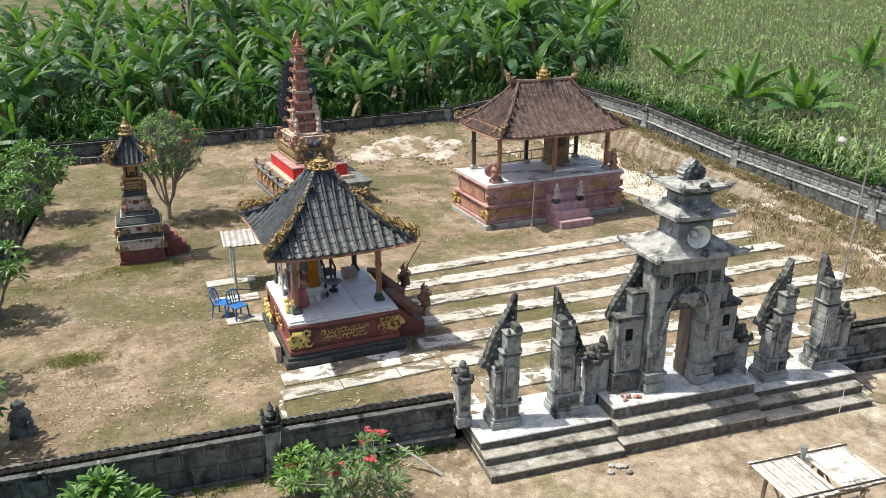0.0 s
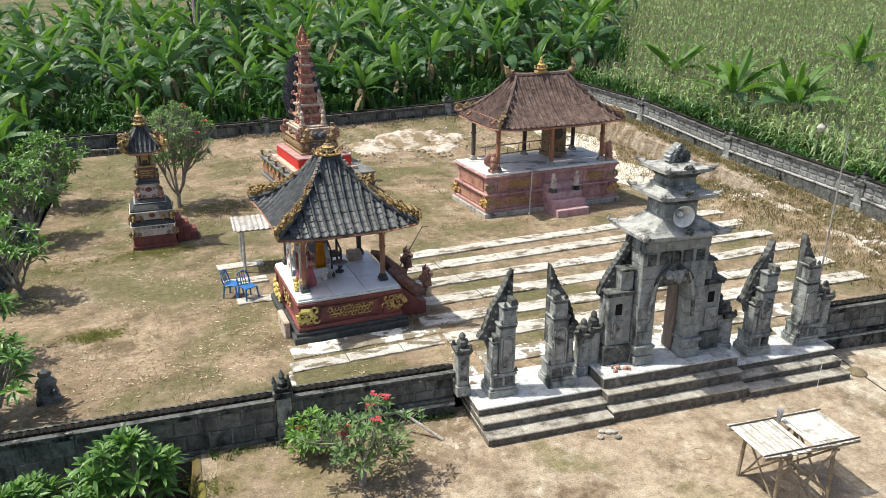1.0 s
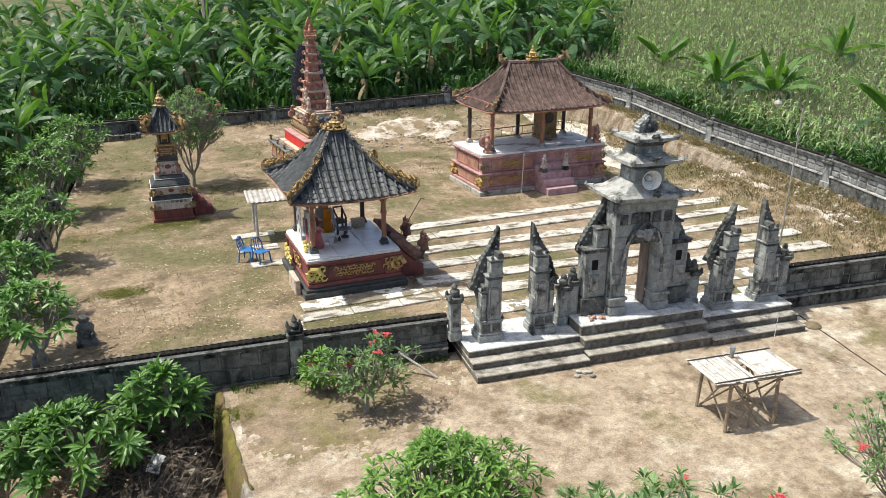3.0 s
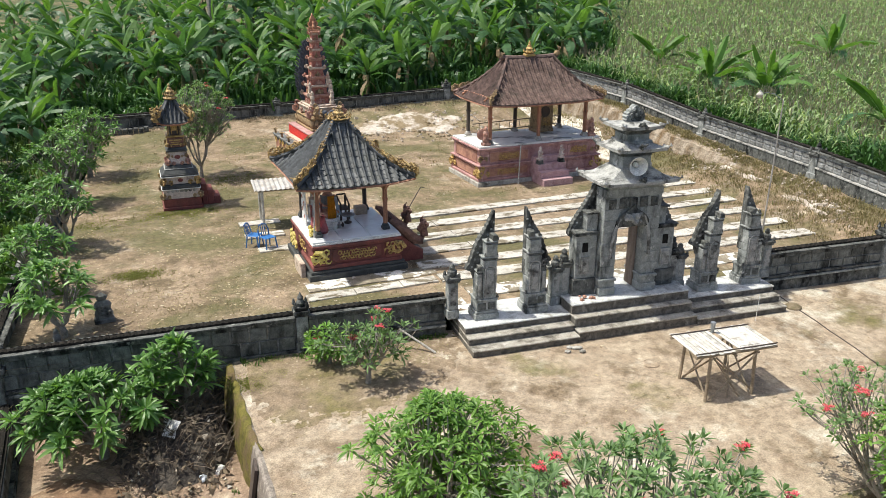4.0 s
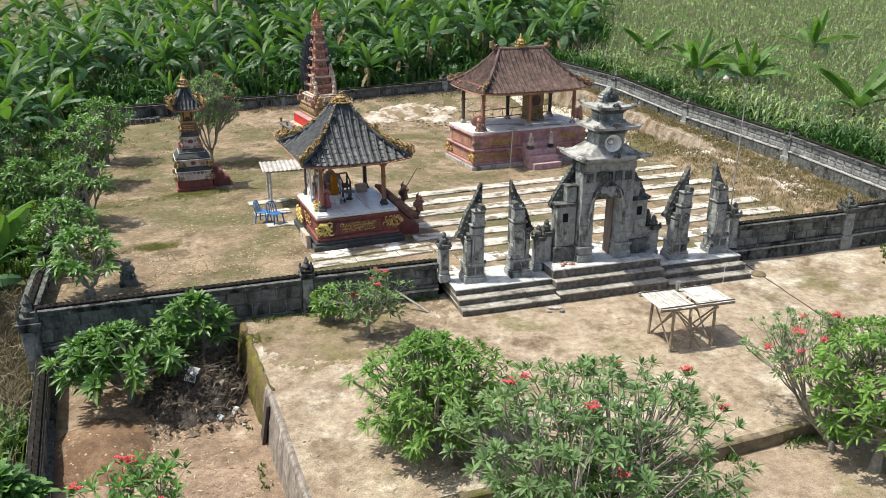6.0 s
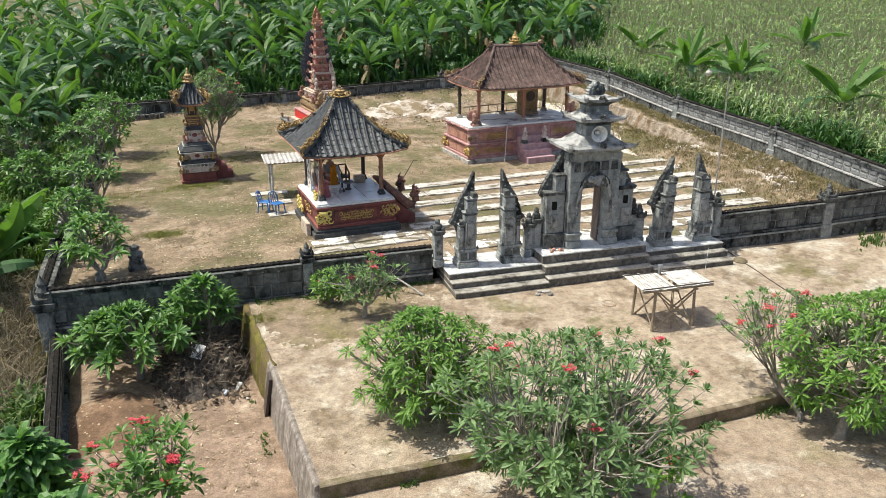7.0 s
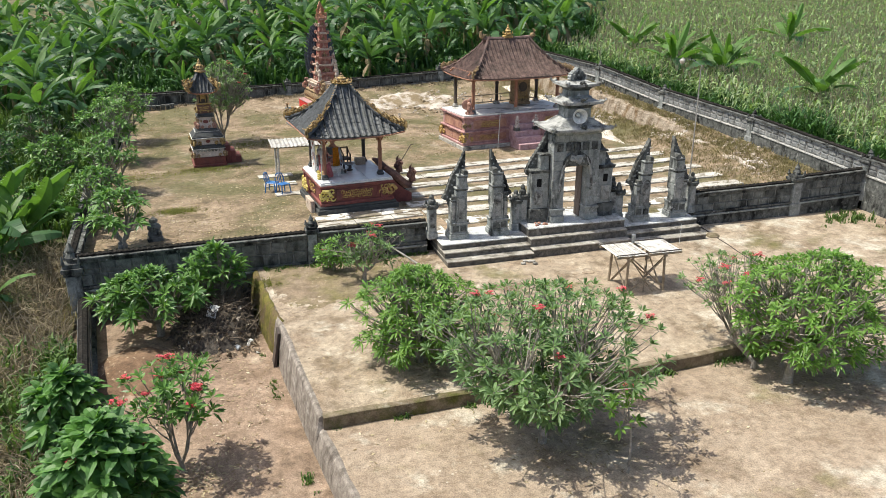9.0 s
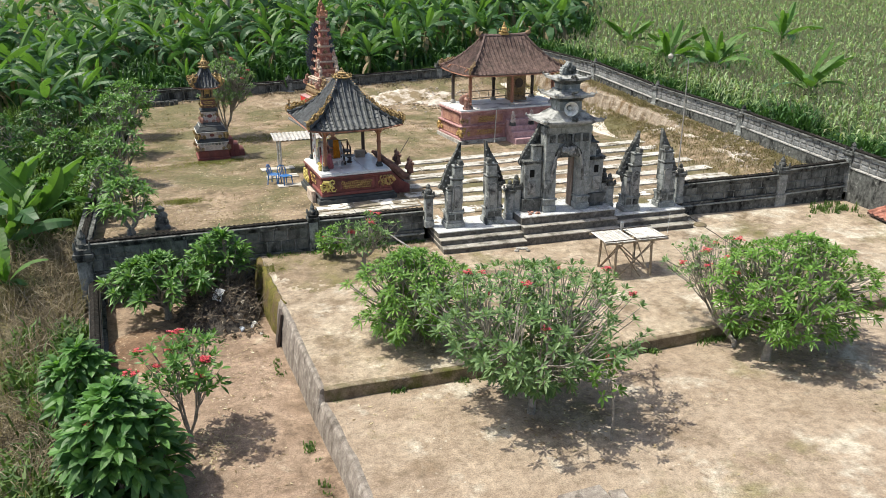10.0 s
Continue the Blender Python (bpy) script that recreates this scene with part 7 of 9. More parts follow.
    zs, ws = (2.5, 2.9, 3.4, 3.9, 4.4, 4.8), (0.50, 0.66, 0.70, 0.62, 0.50, 0.28)
    out = [(-float(np.interp(q, zs, ws)) * 0.9, q) for q in np.linspace(2.5, 4.8, 12)]
    out = out + [(-x, q) for x, q in out[::-1]]
    extruded(w, out, yt + 0.50, yt + 0.58)
    bmesh.ops.recalc_face_normals(w, faces=w.faces[:])
    screen = part("wing_screen", w, M_BLUECARVE, t, "dark blue-grey carved wings behind the tower")
    fe = bmesh.new()
    bmesh.ops.create_icosphere(fe, subdivisions=1, radius=1.0, matrix=Matrix.Diagonal((0.055, 0.035, 0.16, 1)))
    fm = meshed("feather", fe, M_BLUECARVE)
    for k in range(15):
        q = lerp(2.5, 4.75, k / 14)
        e = float(np.interp(q, zs, ws))
        for s in (-1, 1):
            for j in range(4):
                part("feather", fm, None, screen, "", pose(s * e * (1.0 - 0.2 * j), yt + 0.53 - 0.02 * j, q + 0.04 * j, 0, s * (38 - 8 * j), 0))


lotus_throne()


# ---- loose things in the yard ----
def plastic_chair(m, label):
    t = thing("plastic_chair", m @ Matrix.Scale(0.8, 4), label, "chair", "blue plastic chairs")
    for sx in (-1, 1):
        for sy in (-1, 1):
            l = bmesh.new()
            tube(l, [(sx * 0.24, sy * 0.24, 0), (sx * 0.20, sy * 0.19, 0.44)], [0.024, 0.03], 6)
            part("leg", l, M_BLUE, t)
    s = bmesh.new()
    box(s, -0.225, 0.225, -0.22, 0.22, 0.43, 0.46, 0.014)
    part("seat", s, M_BLUE, t)
    b = bmesh.new()
    tube(b, [(-0.20, 0.20, 0.45), (-0.22, 0.26, 0.66), (-0.15, 0.30, 0.84), (0, 0.31, 0.88), (0.15, 0.30, 0.84), (0.22, 0.26, 0.66), (0.20, 0.20, 0.45)], 0.026, 6)
    part("back_frame", b, M_BLUE, t)
    for x in (-0.08, 0.0, 0.08):
        b = bmesh.new()
        tube(b, [(x, 0.21, 0.46), (x, 0.265, 0.66), (x, 0.30, 0.86)], 0.016, 5)
        part("back_slat", b, M_BLUE, t)


plastic_chair(pose(0.14, 18.14, IN, 0, 0, 62), "blue plastic chair standing beside the pavilion")
plastic_chair(pose(0.50, 17.84, IN, 0, 0, 30), "blue plastic chair standing beside the pavilion")


def lean_to():
    t = thing("shelter", pose(1.32, 20.1, IN - 0.05, 0, 0, 2), "low open shelter with a pale corrugated roof on thin posts", "shelter")
    r = bmesh.new()
    n = 44
    a = [r.verts.new((-1.0 + 2.1 * i / n, -0.45, 1.30 + 0.020 * math.sin(i * math.pi / 1.6))) for i in range(n + 1)]
    b = [r.verts.new((-1.0 + 2.1 * i / n, 0.60, 1.40 + 0.020 * math.sin(i * math.pi / 1.6))) for i in range(n + 1)]
    for i in range(n):
        r.faces.new((a[i], a[i + 1], b[i + 1], b[i]))
    q = bmesh.ops.extrude_face_region(r, geom=r.faces[:])
    bmesh.ops.translate(r, verts=[v for v in q["geom"] if isinstance(v, bmesh.types.BMVert)], vec=(0, 0, 0.012))
    bmesh.ops.recalc_face_normals(r, faces=r.faces[:])
    part("roof_sheet", r, M_ZINC, t)
    for x in (-0.78, 0.9):
        for y, z in ((-0.35, 1.28), (0.48, 1.37)):
            p = bmesh.new()
            tube(p, [(x, y, -0.05), (x + 0.01, y, z)], 0.045, 7)
            part("post", p, M_BAMBOO, t)
    for y, z in ((-0.35, 1.27), (0.48, 1.36)):
        p = bmesh.new()
        tube(p, [(-0.9, y, z), (1.0, y, z)], 0.03, 6)
        part("purlin", p, M_BAMBOO_LEG, t)


lean_to()
yard_statue(-3.62, 13.9, IN, 0.74, M_STATUE, "weathered dark stone guardian standing in the yard", 10, 1.5)
# Added figure: a dark shape where a trunk stands in the yard corner.
yard_statue(-4.45, 12.75, IN - 0.02, 0.5, M_STATUE, "small dark figure added near the wall in place of a trunk", 0)


def block_row():
    rng = random.Random(8)
    for k in range(9):
        b = bmesh.new()
        box(b, -0.10, 0.10, -0.12, 0.12, 0, rng.uniform(0.24, 0.34), 0.012)
        solo("stacked_block", b, M_STONE_DARK, "dark building block standing near the back wall", "block", group="row of blocks", m=pose(-5.5 + 0.24 * k, 35.45 + rng.uniform(-0.05, 0.05), yard_z(-5.5 + 0.24 * k, 35.45) - 0.01, 0, 0, rng.uniform(-8, 8)))


block_row()


def bamboo_table():
    t = thing("bamboo_table", pose(8.86, 7.95, -0.03, 0, 0, -1), "bleached bamboo slat table on crossed brown legs", "table")
    H = 1.04
    sl = bmesh.new()
    box(sl, -0.043, 0.043, -0.52, 0.52, 0, 0.016, 0.006)
    sm = meshed("slat", sl, M_BAMBOO)
    rng = random.Random(2)
    for k in range(19):
        if k == 9:
            continue
        part("slat", sm, None, t, "", pose(-0.89 + 1.78 * k / 18, rng.uniform(-0.03, 0.03), H + 0.006 + rng.uniform(0, 0.006), 0, rng.uniform(-2, 2), rng.uniform(-1, 1)))
    b = bmesh.new()
    box(b, 0.14, 0.62, -0.36, 0.40, H + 0.03, H + 0.036, 0.002)
    part("sheet", b, M_BAMBOO, t, "thin pale board laid on the slats")
    for y in (-0.46, 0.46):
        b = bmesh.new()
        tube(b, [(-0.95, y, H - 0.03), (0.97, y, H - 0.03)], 0.032, 6)
        part("bearer", b, M_BAMBOO_LEG, t)
        b = bmesh.new()
        tube(b, [(-0.95, y, H + 0.04), (0.97, y, H + 0.04)], 0.014, 5)
        part("binding_rod", b, M_DARKWOOD, t)
    for x in (-0.6, -0.04, 0.5):
        b = bmesh.new()
        tube(b, [(x, -0.52, H - 0.08), (x, 0.52, H - 0.08)], 0.028, 6)
        part("crosspiece", b, M_BAMBOO_LEG, t)
    for x in (-0.58, 0.47):
        for y in (-0.45, 0.42):
            b = bmesh.new()
            tube(b, [(x * 1.06, y * 1.08, -0.02), (x, y, H - 0.05)], 0.036, 7)
            part("leg", b, M_BAMBOO_LEG, t)
    for y in (-0.48, 0.45):
        for s in (-1, 1):
            b = bmesh.new()
            tube(b, [(s * 0.56, y + 0.03 * s, 0.02), (-s * 0.46, y + 0.03 * s, H - 0.1)], 0.022, 6)
            part("brace", b, M_BAMBOO_LEG, t)
    for x in (-0.56, 0.46):
        for q in (-1, 1):
            b = bmesh.new()
            tube(b, [(x + 0.03 * q, q * 0.46, 0.03), (x + 0.03 * q, -q * 0.42, H - 0.12)], 0.02, 6)
            part("brace", b, M_BAMBOO_LEG, t)
    for x0, y0, x1, y1 in ((-0.10, -0.50, 0.44, 0.40), (0.16, -0.52, -0.5, -0.42)):
        b = bmesh.new()
        tube(b, [(x0, y0, -0.01), (x1, y1, H - 0.10)], 0.02, 6)
        part("prop", b, M_BAMBOO_LEG, t)
    c = bmesh.new()
    lathe(c, [(0.03, 0), (0.035, 0.02), (0.06, 0.24), (0.055, 0.25)], 9)
    solo("tin_can", c, M_GREYMETAL, "dull metal tin standing on the bamboo table", "can", m=pose(8.83, 8.28, H + 0.0))


bamboo_table()


def lamp_pole():
    t = thing("street_lamp", pose(13.2, 12.3, IN), "thin leaning metal lamp pole with a round lamp", "lamp")
    b = bmesh.new()
    tube(b, [(0, 0, -0.05), (-0.12, -0.20, 1.31), (-0.26, -0.38, 3.0), (-0.42, -0.57, 4.72)], [0.024, 0.022, 0.019, 0.015], 7)
    part("pole", b, M_ZINC, t)
    b = bmesh.new()
    tube(b, [(-0.42, -0.57, 4.70), (-0.62, -0.45, 4.86), (-0.90, -0.31, 4.90)], 0.008, 5)
    part("arm", b, M_GREYMETAL, t)
    b = bmesh.new()
    lathe(b, [(0.02, 0.04), (0.03, 0.015), (0.075, -0.025), (0.09, -0.06), (0.06, -0.12), (0.015, -0.15)], 12, pose(-0.92, -0.30, 4.89))
    part("lamp_head", b, surf("lamp_glass", (0.40, 0.37, 0.33), (0.50, 0.47, 0.42), 6, bump=0, rough=0.3), t)


lamp_pole()


def tile_shed():
    t = thing("tiled_shed", pose(18.95, 8.0, fore_z(18.5, 8.7) - 0.1, 0, 0, -8), "low shed roofed with red clay tiles at the court's edge", "shed")
    b = bmesh.new()
    box(b, 0.1, 3.0, -1.4, 1.1, -0.4, 0.18, 0.0)
    part("wall", b, M_STEP, t)
    r = bmesh.new()
    slab(r, -0.35, 3.3, -1.9, 1.5, (0.20, 0.26), (1.05, 1.11))
    rf = part("roof", r, M_CLAY, t)
    red = surf("red_clay_tile", (0.33, 0.135, 0.095), (0.46, 0.235, 0.18), 7, 0.3, 0.7, 0.85, 0.3, 40, 0.008, (0.20, 0.10, 0.08), 2, 0.5, 0.65, rnd=0.2)
    tm = tile_mesh(0.24, 0.30, red)
    for i in range(12):
        for j in range(14):
            part("roof_tile", tm, None, rf, "", pose(-0.35 + 0.28 * i, -1.78 + 0.24 * j, 0.262 + 0.28 * i * 0.233, 0, 0, -90) @ pose(0, 0, 0, 13))


tile_shed()


def rubbish_heap():
    rng = random.Random(5)
    v, f = sheet(-3.4, -1.15, 8.9, 11.6, 0.12, lambda x, y: LEFT - 0.05 + max(0, 0.75 * (1 - ((x + 2.1) / 1.25) ** 2 - ((y - 10.6) / 1.6) ** 2)) + 0.09 * wob(x, y, 4.0))
    ob = part("rubbish_heap", raw("rubbish_heap", v, f, M_DEBRIS), None)
    tagged(ob, "dark heap of dead branches, leaves and litter against the wall", "heap", "", "stuff")
    for k in range(420):
        b = bmesh.new() if k == 0 else b
        x, y = rng.uniform(-3.2, -1.2), rng.uniform(9.2, 11.5)
        z = LEFT + max(0, 0.75 * (1 - ((x + 2.1) / 1.25) ** 2 - ((y - 10.6) / 1.6) ** 2))
        d = Vector((rng.uniform(-1, 1), rng.uniform(-1, 1), rng.uniform(-0.1, 0.9))).normalized() * rng.uniform(0.25, 0.8)
        tube(b, [(x, y, z), Vector((x, y, z)) + d * 0.5 + Vector((0, 0, 0.05)), Vector((x, y, z)) + d], [0.009, 0.007, 0.003], 3)
    tagged(part("dead_twigs", b, M_TWIG, None), "tangle of bare brown dead twigs on the heap", "twigs", "", "stuff")
    v, f = sheet(-5.2, -2.7, 7.2, 10.1, 0.10, lambda x, y: LEFT - 0.06 + max(0, 0.36 * (1 - ((x + 4.05) / 1.15) ** 2 - ((y - 8.7) / 1.35) ** 2)) + 0.09 * wob(x, y, 2.0) + 0.05 * wob(x, y, 6.0))
    tagged(part("soil_heap", raw("soil_heap", v, f, M_HEAP, True), None), "low heap of reddish soil and dry leaves", "soil", "", "stuff")
    V, F = [], []
    for k in range(520):
        x, y = rng.uniform(-3.2, -1.15), rng.uniform(8.7, 11.4)
        z = LEFT + max(0, 0.75 * (1 - ((x + 2.1) / 1.25) ** 2 - ((y - 10.6) / 1.6) ** 2)) + 0.03
        q = len(V)
        c = Vector((x, y, z))
        for _ in range(4):
            V.append(tuple(c + Vector((rng.uniform(-1, 1), rng.uniform(-1, 1), rng.uniform(-0.5, 1))) * rng.uniform(0.03, 0.10)))
        F += [(q, q + 1, q + 2), (q, q + 2, q + 3), (q, q + 3, q + 1), (q + 1, q + 3, q + 2)]
    tagged(part("scraps", raw("scraps", V, F, M_SCRAP), None), "small torn scraps and dead leaves over the heap", "litter", "", "stuff")
    w = bmesh.new()
    for j in range(6):
        for i in range(6):
            w.verts.new((-0.20 + 0.08 * i + rng.uniform(-0.02, 0.02), -0.28 + 0.11 * j, 0.05 * rng.random() + 0.06 * math.sin(i + j)))
    w.verts.ensure_lookup_table()
    for j in range(5):
        for i in range(5):
            w.faces.new([w.verts[j * 6 + i], w.verts[j * 6 + i + 1], w.verts[j * 6 + i + 7], w.verts[j * 6 + i + 6]])
    solo("white_sack", w, M_WHITE, "crumpled white plastic sack on the rubbish heap", "sack", m=pose(-2.17, 9.98, LEFT + 0.76, 42, 8, -25) @ Matrix.Scale(0.62, 4))
    for k, (x, y, mm, lab) in enumerate(((-1.7, 9.15, M_PALECLOTH, "scrap of pale blue plastic litter on the ground"), (-3.9, 9.2, M_WHITE, "scrap of white litter on the ground"), (-1.4, 9.35, M_WHITE, "scrap of white litter on the ground"))):
        s = bmesh.new()
        lumps(s, (0, 0, 0.03), (0.20, 0.16, 0.06), 5, k, (0.6, 1.2))
        solo("litter", s, mm, lab, "litter", m=pose(x, y, LEFT + 0.01))


rubbish_heap()


def forecourt_bits():
    b = bmesh.new()
    lathe(b, [(0.20, -0.02), (0.20, 0.012), (0.16, 0.02), (0.155, 0.006)], 16)
    solo("drain_cover", b, M_FORE, "round concrete drain cover set in the forecourt", "drain cover", m=pose(8.0, 9.15, fore_z(8.0, 9.15)))
    b = bmesh.new()
    lathe(b, [(0.22, -0.02), (0.21, 0.03), (0.15, 0.07), (0.07, 0.09), (0.01, 0.095)], 14)
    solo("concrete_lump", b, M_KERB, "small rounded lump of concrete on the forecourt", "stone", m=pose(13.18, 10.69, fore_z(13.18, 10.69)))
    b = bmesh.new()
    tube(b, [(0, 0, 0.02), (0.62, 0.62, 0.50)], [0.03, 0.022], 6)
    solo("broken_stick", b, M_BAMBOO, "pale broken bamboo stick leaning by the wall", "stick", m=pose(3.55, 11.0, 0.0, 0, 0, 100))
    b = bmesh.new()
    tube(b, [(0, 0, 0), (0.02, 0.0, 0.7)], 0.007, 5)
    solo("thin_stake", b, M_WHITEMETAL, "thin pale stake standing by the side steps", "stake", m=pose(11.7, 10.3, fore_z(11.7, 10.3)))
    b = bmesh.new()
    box(b, 0, 0.86, -0.85, 0, -0.05, 0.12, 0.025, (0.96, 0.97))
    solo("broken_slab", b, M_RETAIN, "broken concrete slab lying on the lower court", "slab", m=pose(2.98, -0.14, LOW, 0, 0, 4))
    b = bmesh.new()
    box(b, 0, 0.30, -0.6, 0, -0.05, 0.08, 0.02, (0.9, 0.95))
    solo("broken_slab", b, M_RETAIN, "small broken piece of concrete slab beside a larger one", "slab", m=pose(3.90, -0.22, LOW, 0, 0, -8))
    b = bmesh.new()
    tube(b, [(lerp(13.32, 12.62, k / 14) + 0.015 * math.sin(k * 2.1), lerp(11.6, 5.2, k / 14), fore_z(13, lerp(11.6, 5.2, k / 14)) + 0.012) for k in range(15)], 0.014, 5)
    solo("cable", b, M_DARKWOOD, "thin dark cable lying across the forecourt", "cable")
    rng = random.Random(12)
    st = bmesh.new()
    for k in range(6):
        bmesh.ops.create_icosphere(st, subdivisions=1, radius=0.07, matrix=Matrix.Translation((rng.uniform(-0.25, 0.25), rng.uniform(-0.2, 0.2), 0.03)) @ Matrix.Diagonal((1.2, 1, 0.6, 1)))
    tagged(part("stones", st, M_STEP, None, "", pose(6.7, 10.2, fore_z(6.7, 10.2))), "few small grey stones at the foot of the steps", "stones", "", "stuff")
    c = bmesh.new()
    tube(c, [(8.05, 11.55, 0.775), (8.2, 11.50, 0.79), (8.35, 11.58, 0.775)], 0.02, 5)
    lumps(c, (7.45, 11.25, 0.79), (0.34, 0.20, 0.05), 9, 15, (0.5, 1.0))
    solo("offering_scraps", c, M_BRICK_AND_LIT, "scattered orange offering leaves on the gate platform", "offering")


forecourt_bits()


# carvings too fine to pick apart
for ob in list(bpy.data.objects):
    if ob.type == "MESH" and ob.name.split(".")[0] in {"corner_mask", "upper_mask", "corner_scroll", "gilded_plaque", "side_scroll", "finial", "corner_carving", "cell_carving", "hip_carving", "stair_carving", "guardian_carving", "turtle_base",
                                                      "ridge_end", "blossoms", "roof_mask", "carved_mask", "frieze", "door_arch", "crest", "carving"}:
        tagged(ob, kind="stuff")


# ---- plants ----
def leaf_cloud(tips, rng, length, width, count, droop, material, name, cup=0.18):
    """Whorls of pointed leaves at branch tips: tips are (place, outward direction)."""
    V, F = [], []
    for p, d in tips:
        d = d.normalized()
        u = d.cross(Vector((0.3, 0.2, 1))).normalized() if abs(d.z) < 0.98 else Vector((1, 0, 0))
        w = d.cross(u)
        n = rng.randint(count - 2, count + 2)
        for i in range(n):
            a = 2.4 * i + rng.uniform(-0.3, 0.3)
            tilt = lerp(0.35, 1.55, (i + 0.5) / n) + rng.uniform(-0.15, 0.15)
            r = (u * math.cos(a) + w * math.sin(a))
            out = (d * math.cos(tilt) + r * math.sin(tilt)).normalized()
            L = length * rng.uniform(0.75, 1.15)
            W = width * rng.uniform(0.8, 1.15)
            side = out.cross(d if abs(out.dot(d)) < 0.95 else u).normalized()
            nrm = side.cross(out)
            if nrm.z < 0:
                nrm = -nrm
            sag = Vector((0, 0, -droop * L * rng.uniform(0.6, 1.5)))
            b = p + out * 0.02
            m1 = p + out * L * 0.5 + sag * 0.25
            tip = p + out * L + sag
            k = len(V)
            V += [tuple(b), tuple(m1 + side * W * 0.5 + nrm * cup * W), tuple(m1), tuple(m1 - side * W * 0.5 + nrm * cup * W), tuple(tip),
                  tuple(p + out * L * 0.8 + sag * 0.62 + side * W * 0.36 + nrm * cup * W * 0.7), tuple(p + out * L * 0.8 + sag * 0.62), tuple(p + out * L * 0.8 + sag * 0.62 - side * W * 0.36 + nrm * cup * W * 0.7)]
            F += [(k, k + 2, k + 1), (k, k + 3, k + 2), (k + 1, k + 2, k + 6, k + 5), (k + 2, k + 3, k + 7, k + 6), (k + 5, k + 6, k + 4), (k + 6, k + 7, k + 4)]
    return raw(name, V, F, material)


def frangipani(x, y, z, crown, seed, label, tips=70, leaf=0.24, width=0.075, count=11, droop=0.25, material=None, flowers=0, lean=(0, 0), trunk=0.09, shell=0.5, forks=5, name="frangipani_tree", fork_at=0.22, fan=0.0):
    """crown: half width, half depth, floor and top of the crown above the foot."""
    material = material or M_LEAF
    rng = random.Random(seed)
    rx, ry, c0, c1 = crown
    t = thing(name, pose(x, y, z, 0, 0, 0), label, "tree" if c1 > 1.2 else "shrub")
    pts = []
    while len(pts) < tips:
        a, q = rng.uniform(0, 2 * math.pi), math.sqrt(rng.random())
        hgt = rng.random()
        bulge = math.sqrt(max(0.05, 1 - (2 * abs(hgt - 0.42)) ** 2.2 * 0.8))
        bulge = lerp(bulge, min(1.0, 0.30 + 1.0 * hgt) * math.sqrt(max(0.1, 1 - max(0, hgt - 0.75) * 2.6)), fan)
        lump = 1 + 0.22 * noise.noise(Vector((math.cos(a) * 1.6 + seed, math.sin(a) * 1.6, hgt * 2)))
        if q < shell and hgt < 0.72:
            continue
        pts.append(Vector((lean[0] + rx * q * bulge * lump * math.cos(a), lean[1] + ry * q * bulge * lump * math.sin(a), lerp(c0, c1, hgt) * (1 - 0.10 * q * q))))
    bm = bmesh.new()
    fork = Vector((lean[0] * 0.2, lean[1] * 0.2, c1 * fork_at))
    tube(bm, [(0, 0, -0.08), (0.02, 0.01, c1 * fork_at * 0.5), fork], [trunk * 1.25, trunk, trunk * 0.85], 8)
    groups = [[] for _ in range(forks)]
    for p in pts:
        groups[int((math.atan2(p.y - lean[1], p.x - lean[0]) / (2 * math.pi) + 0.5) * forks * 0.9999)].append(p)
    ends = []
    for g in groups:
        if not g:
            continue
        mean = sum(g, Vector()) / len(g)
        node = fork.lerp(mean, 0.48) + Vector((rng.uniform(-0.06, 0.06), rng.uniform(-0.06, 0.06), -0.06 * c1))
        mid = fork.lerp(node, 0.5) + Vector((0, 0, -0.04)) + Vector((node.x - fork.x, node.y - fork.y, 0)) * 0.12
        tube(bm, [fork - Vector((0, 0, 0.02)), mid, node], [trunk * 0.72, trunk * 0.55, trunk * 0.46], 6)
        g.sort(key=lambda p: (p - mean).x * math.cos(seed) + (p - mean).z)
        n = max(1, min(len(g) // 4, 7))
        for i in range(0, len(g), n):
            sub = g[i:i + n]
            m2 = sum(sub, Vector()) / len(sub)
            n2 = node.lerp(m2, 0.62) + Vector((rng.uniform(-0.05, 0.05), rng.uniform(-0.05, 0.05), -0.03))
            tube(bm, [node, node.lerp(n2, 0.55) + Vector((0, 0, -0.03)), n2], [trunk * 0.36, trunk * 0.27, trunk * 0.2], 5)
            for p in sub:
                q = n2.lerp(p, 0.6) + Vector((0, 0, -0.05 * (p - n2).length))
                tube(bm, [n2, q, p], [trunk * 0.19, trunk * 0.15, trunk * 0.11], 4)
                ends.append((p, (p - q).normalized() + Vector((0, 0, 0.7))))
    part("trunk", bm, M_BARK, t)
    part("crown", leaf_cloud(ends, rng, leaf, width, count, droop, material, "crown"), None, t)
    for k in range(flowers):
        p, _ = rng.choice([e for e in ends if e[0].z > lerp(c0, c1, 0.35)])
        f = bmesh.new()
        for i in range(9):
            c = p + Vector((rng.uniform(-0.07, 0.07), rng.uniform(-0.07, 0.07), 0.10 + rng.uniform(-0.03, 0.05)))
            for j in range(5):
                a = j * 1.257 + i
                v = [f.verts.new(c + Vector(q)) for q in ((0, 0, 0), (0.035 * math.cos(a - 0.4), 0.035 * math.sin(a - 0.4), 0.02), (0.05 * math.cos(a), 0.05 * math.sin(a), 0.012), (0.035 * math.cos(a + 0.4), 0.035 * math.sin(a + 0.4), 0.02))]
                f.faces.new(v)
        part("blossom", f, M_FLOWER, t, "bright red blossom cluster")
    return t


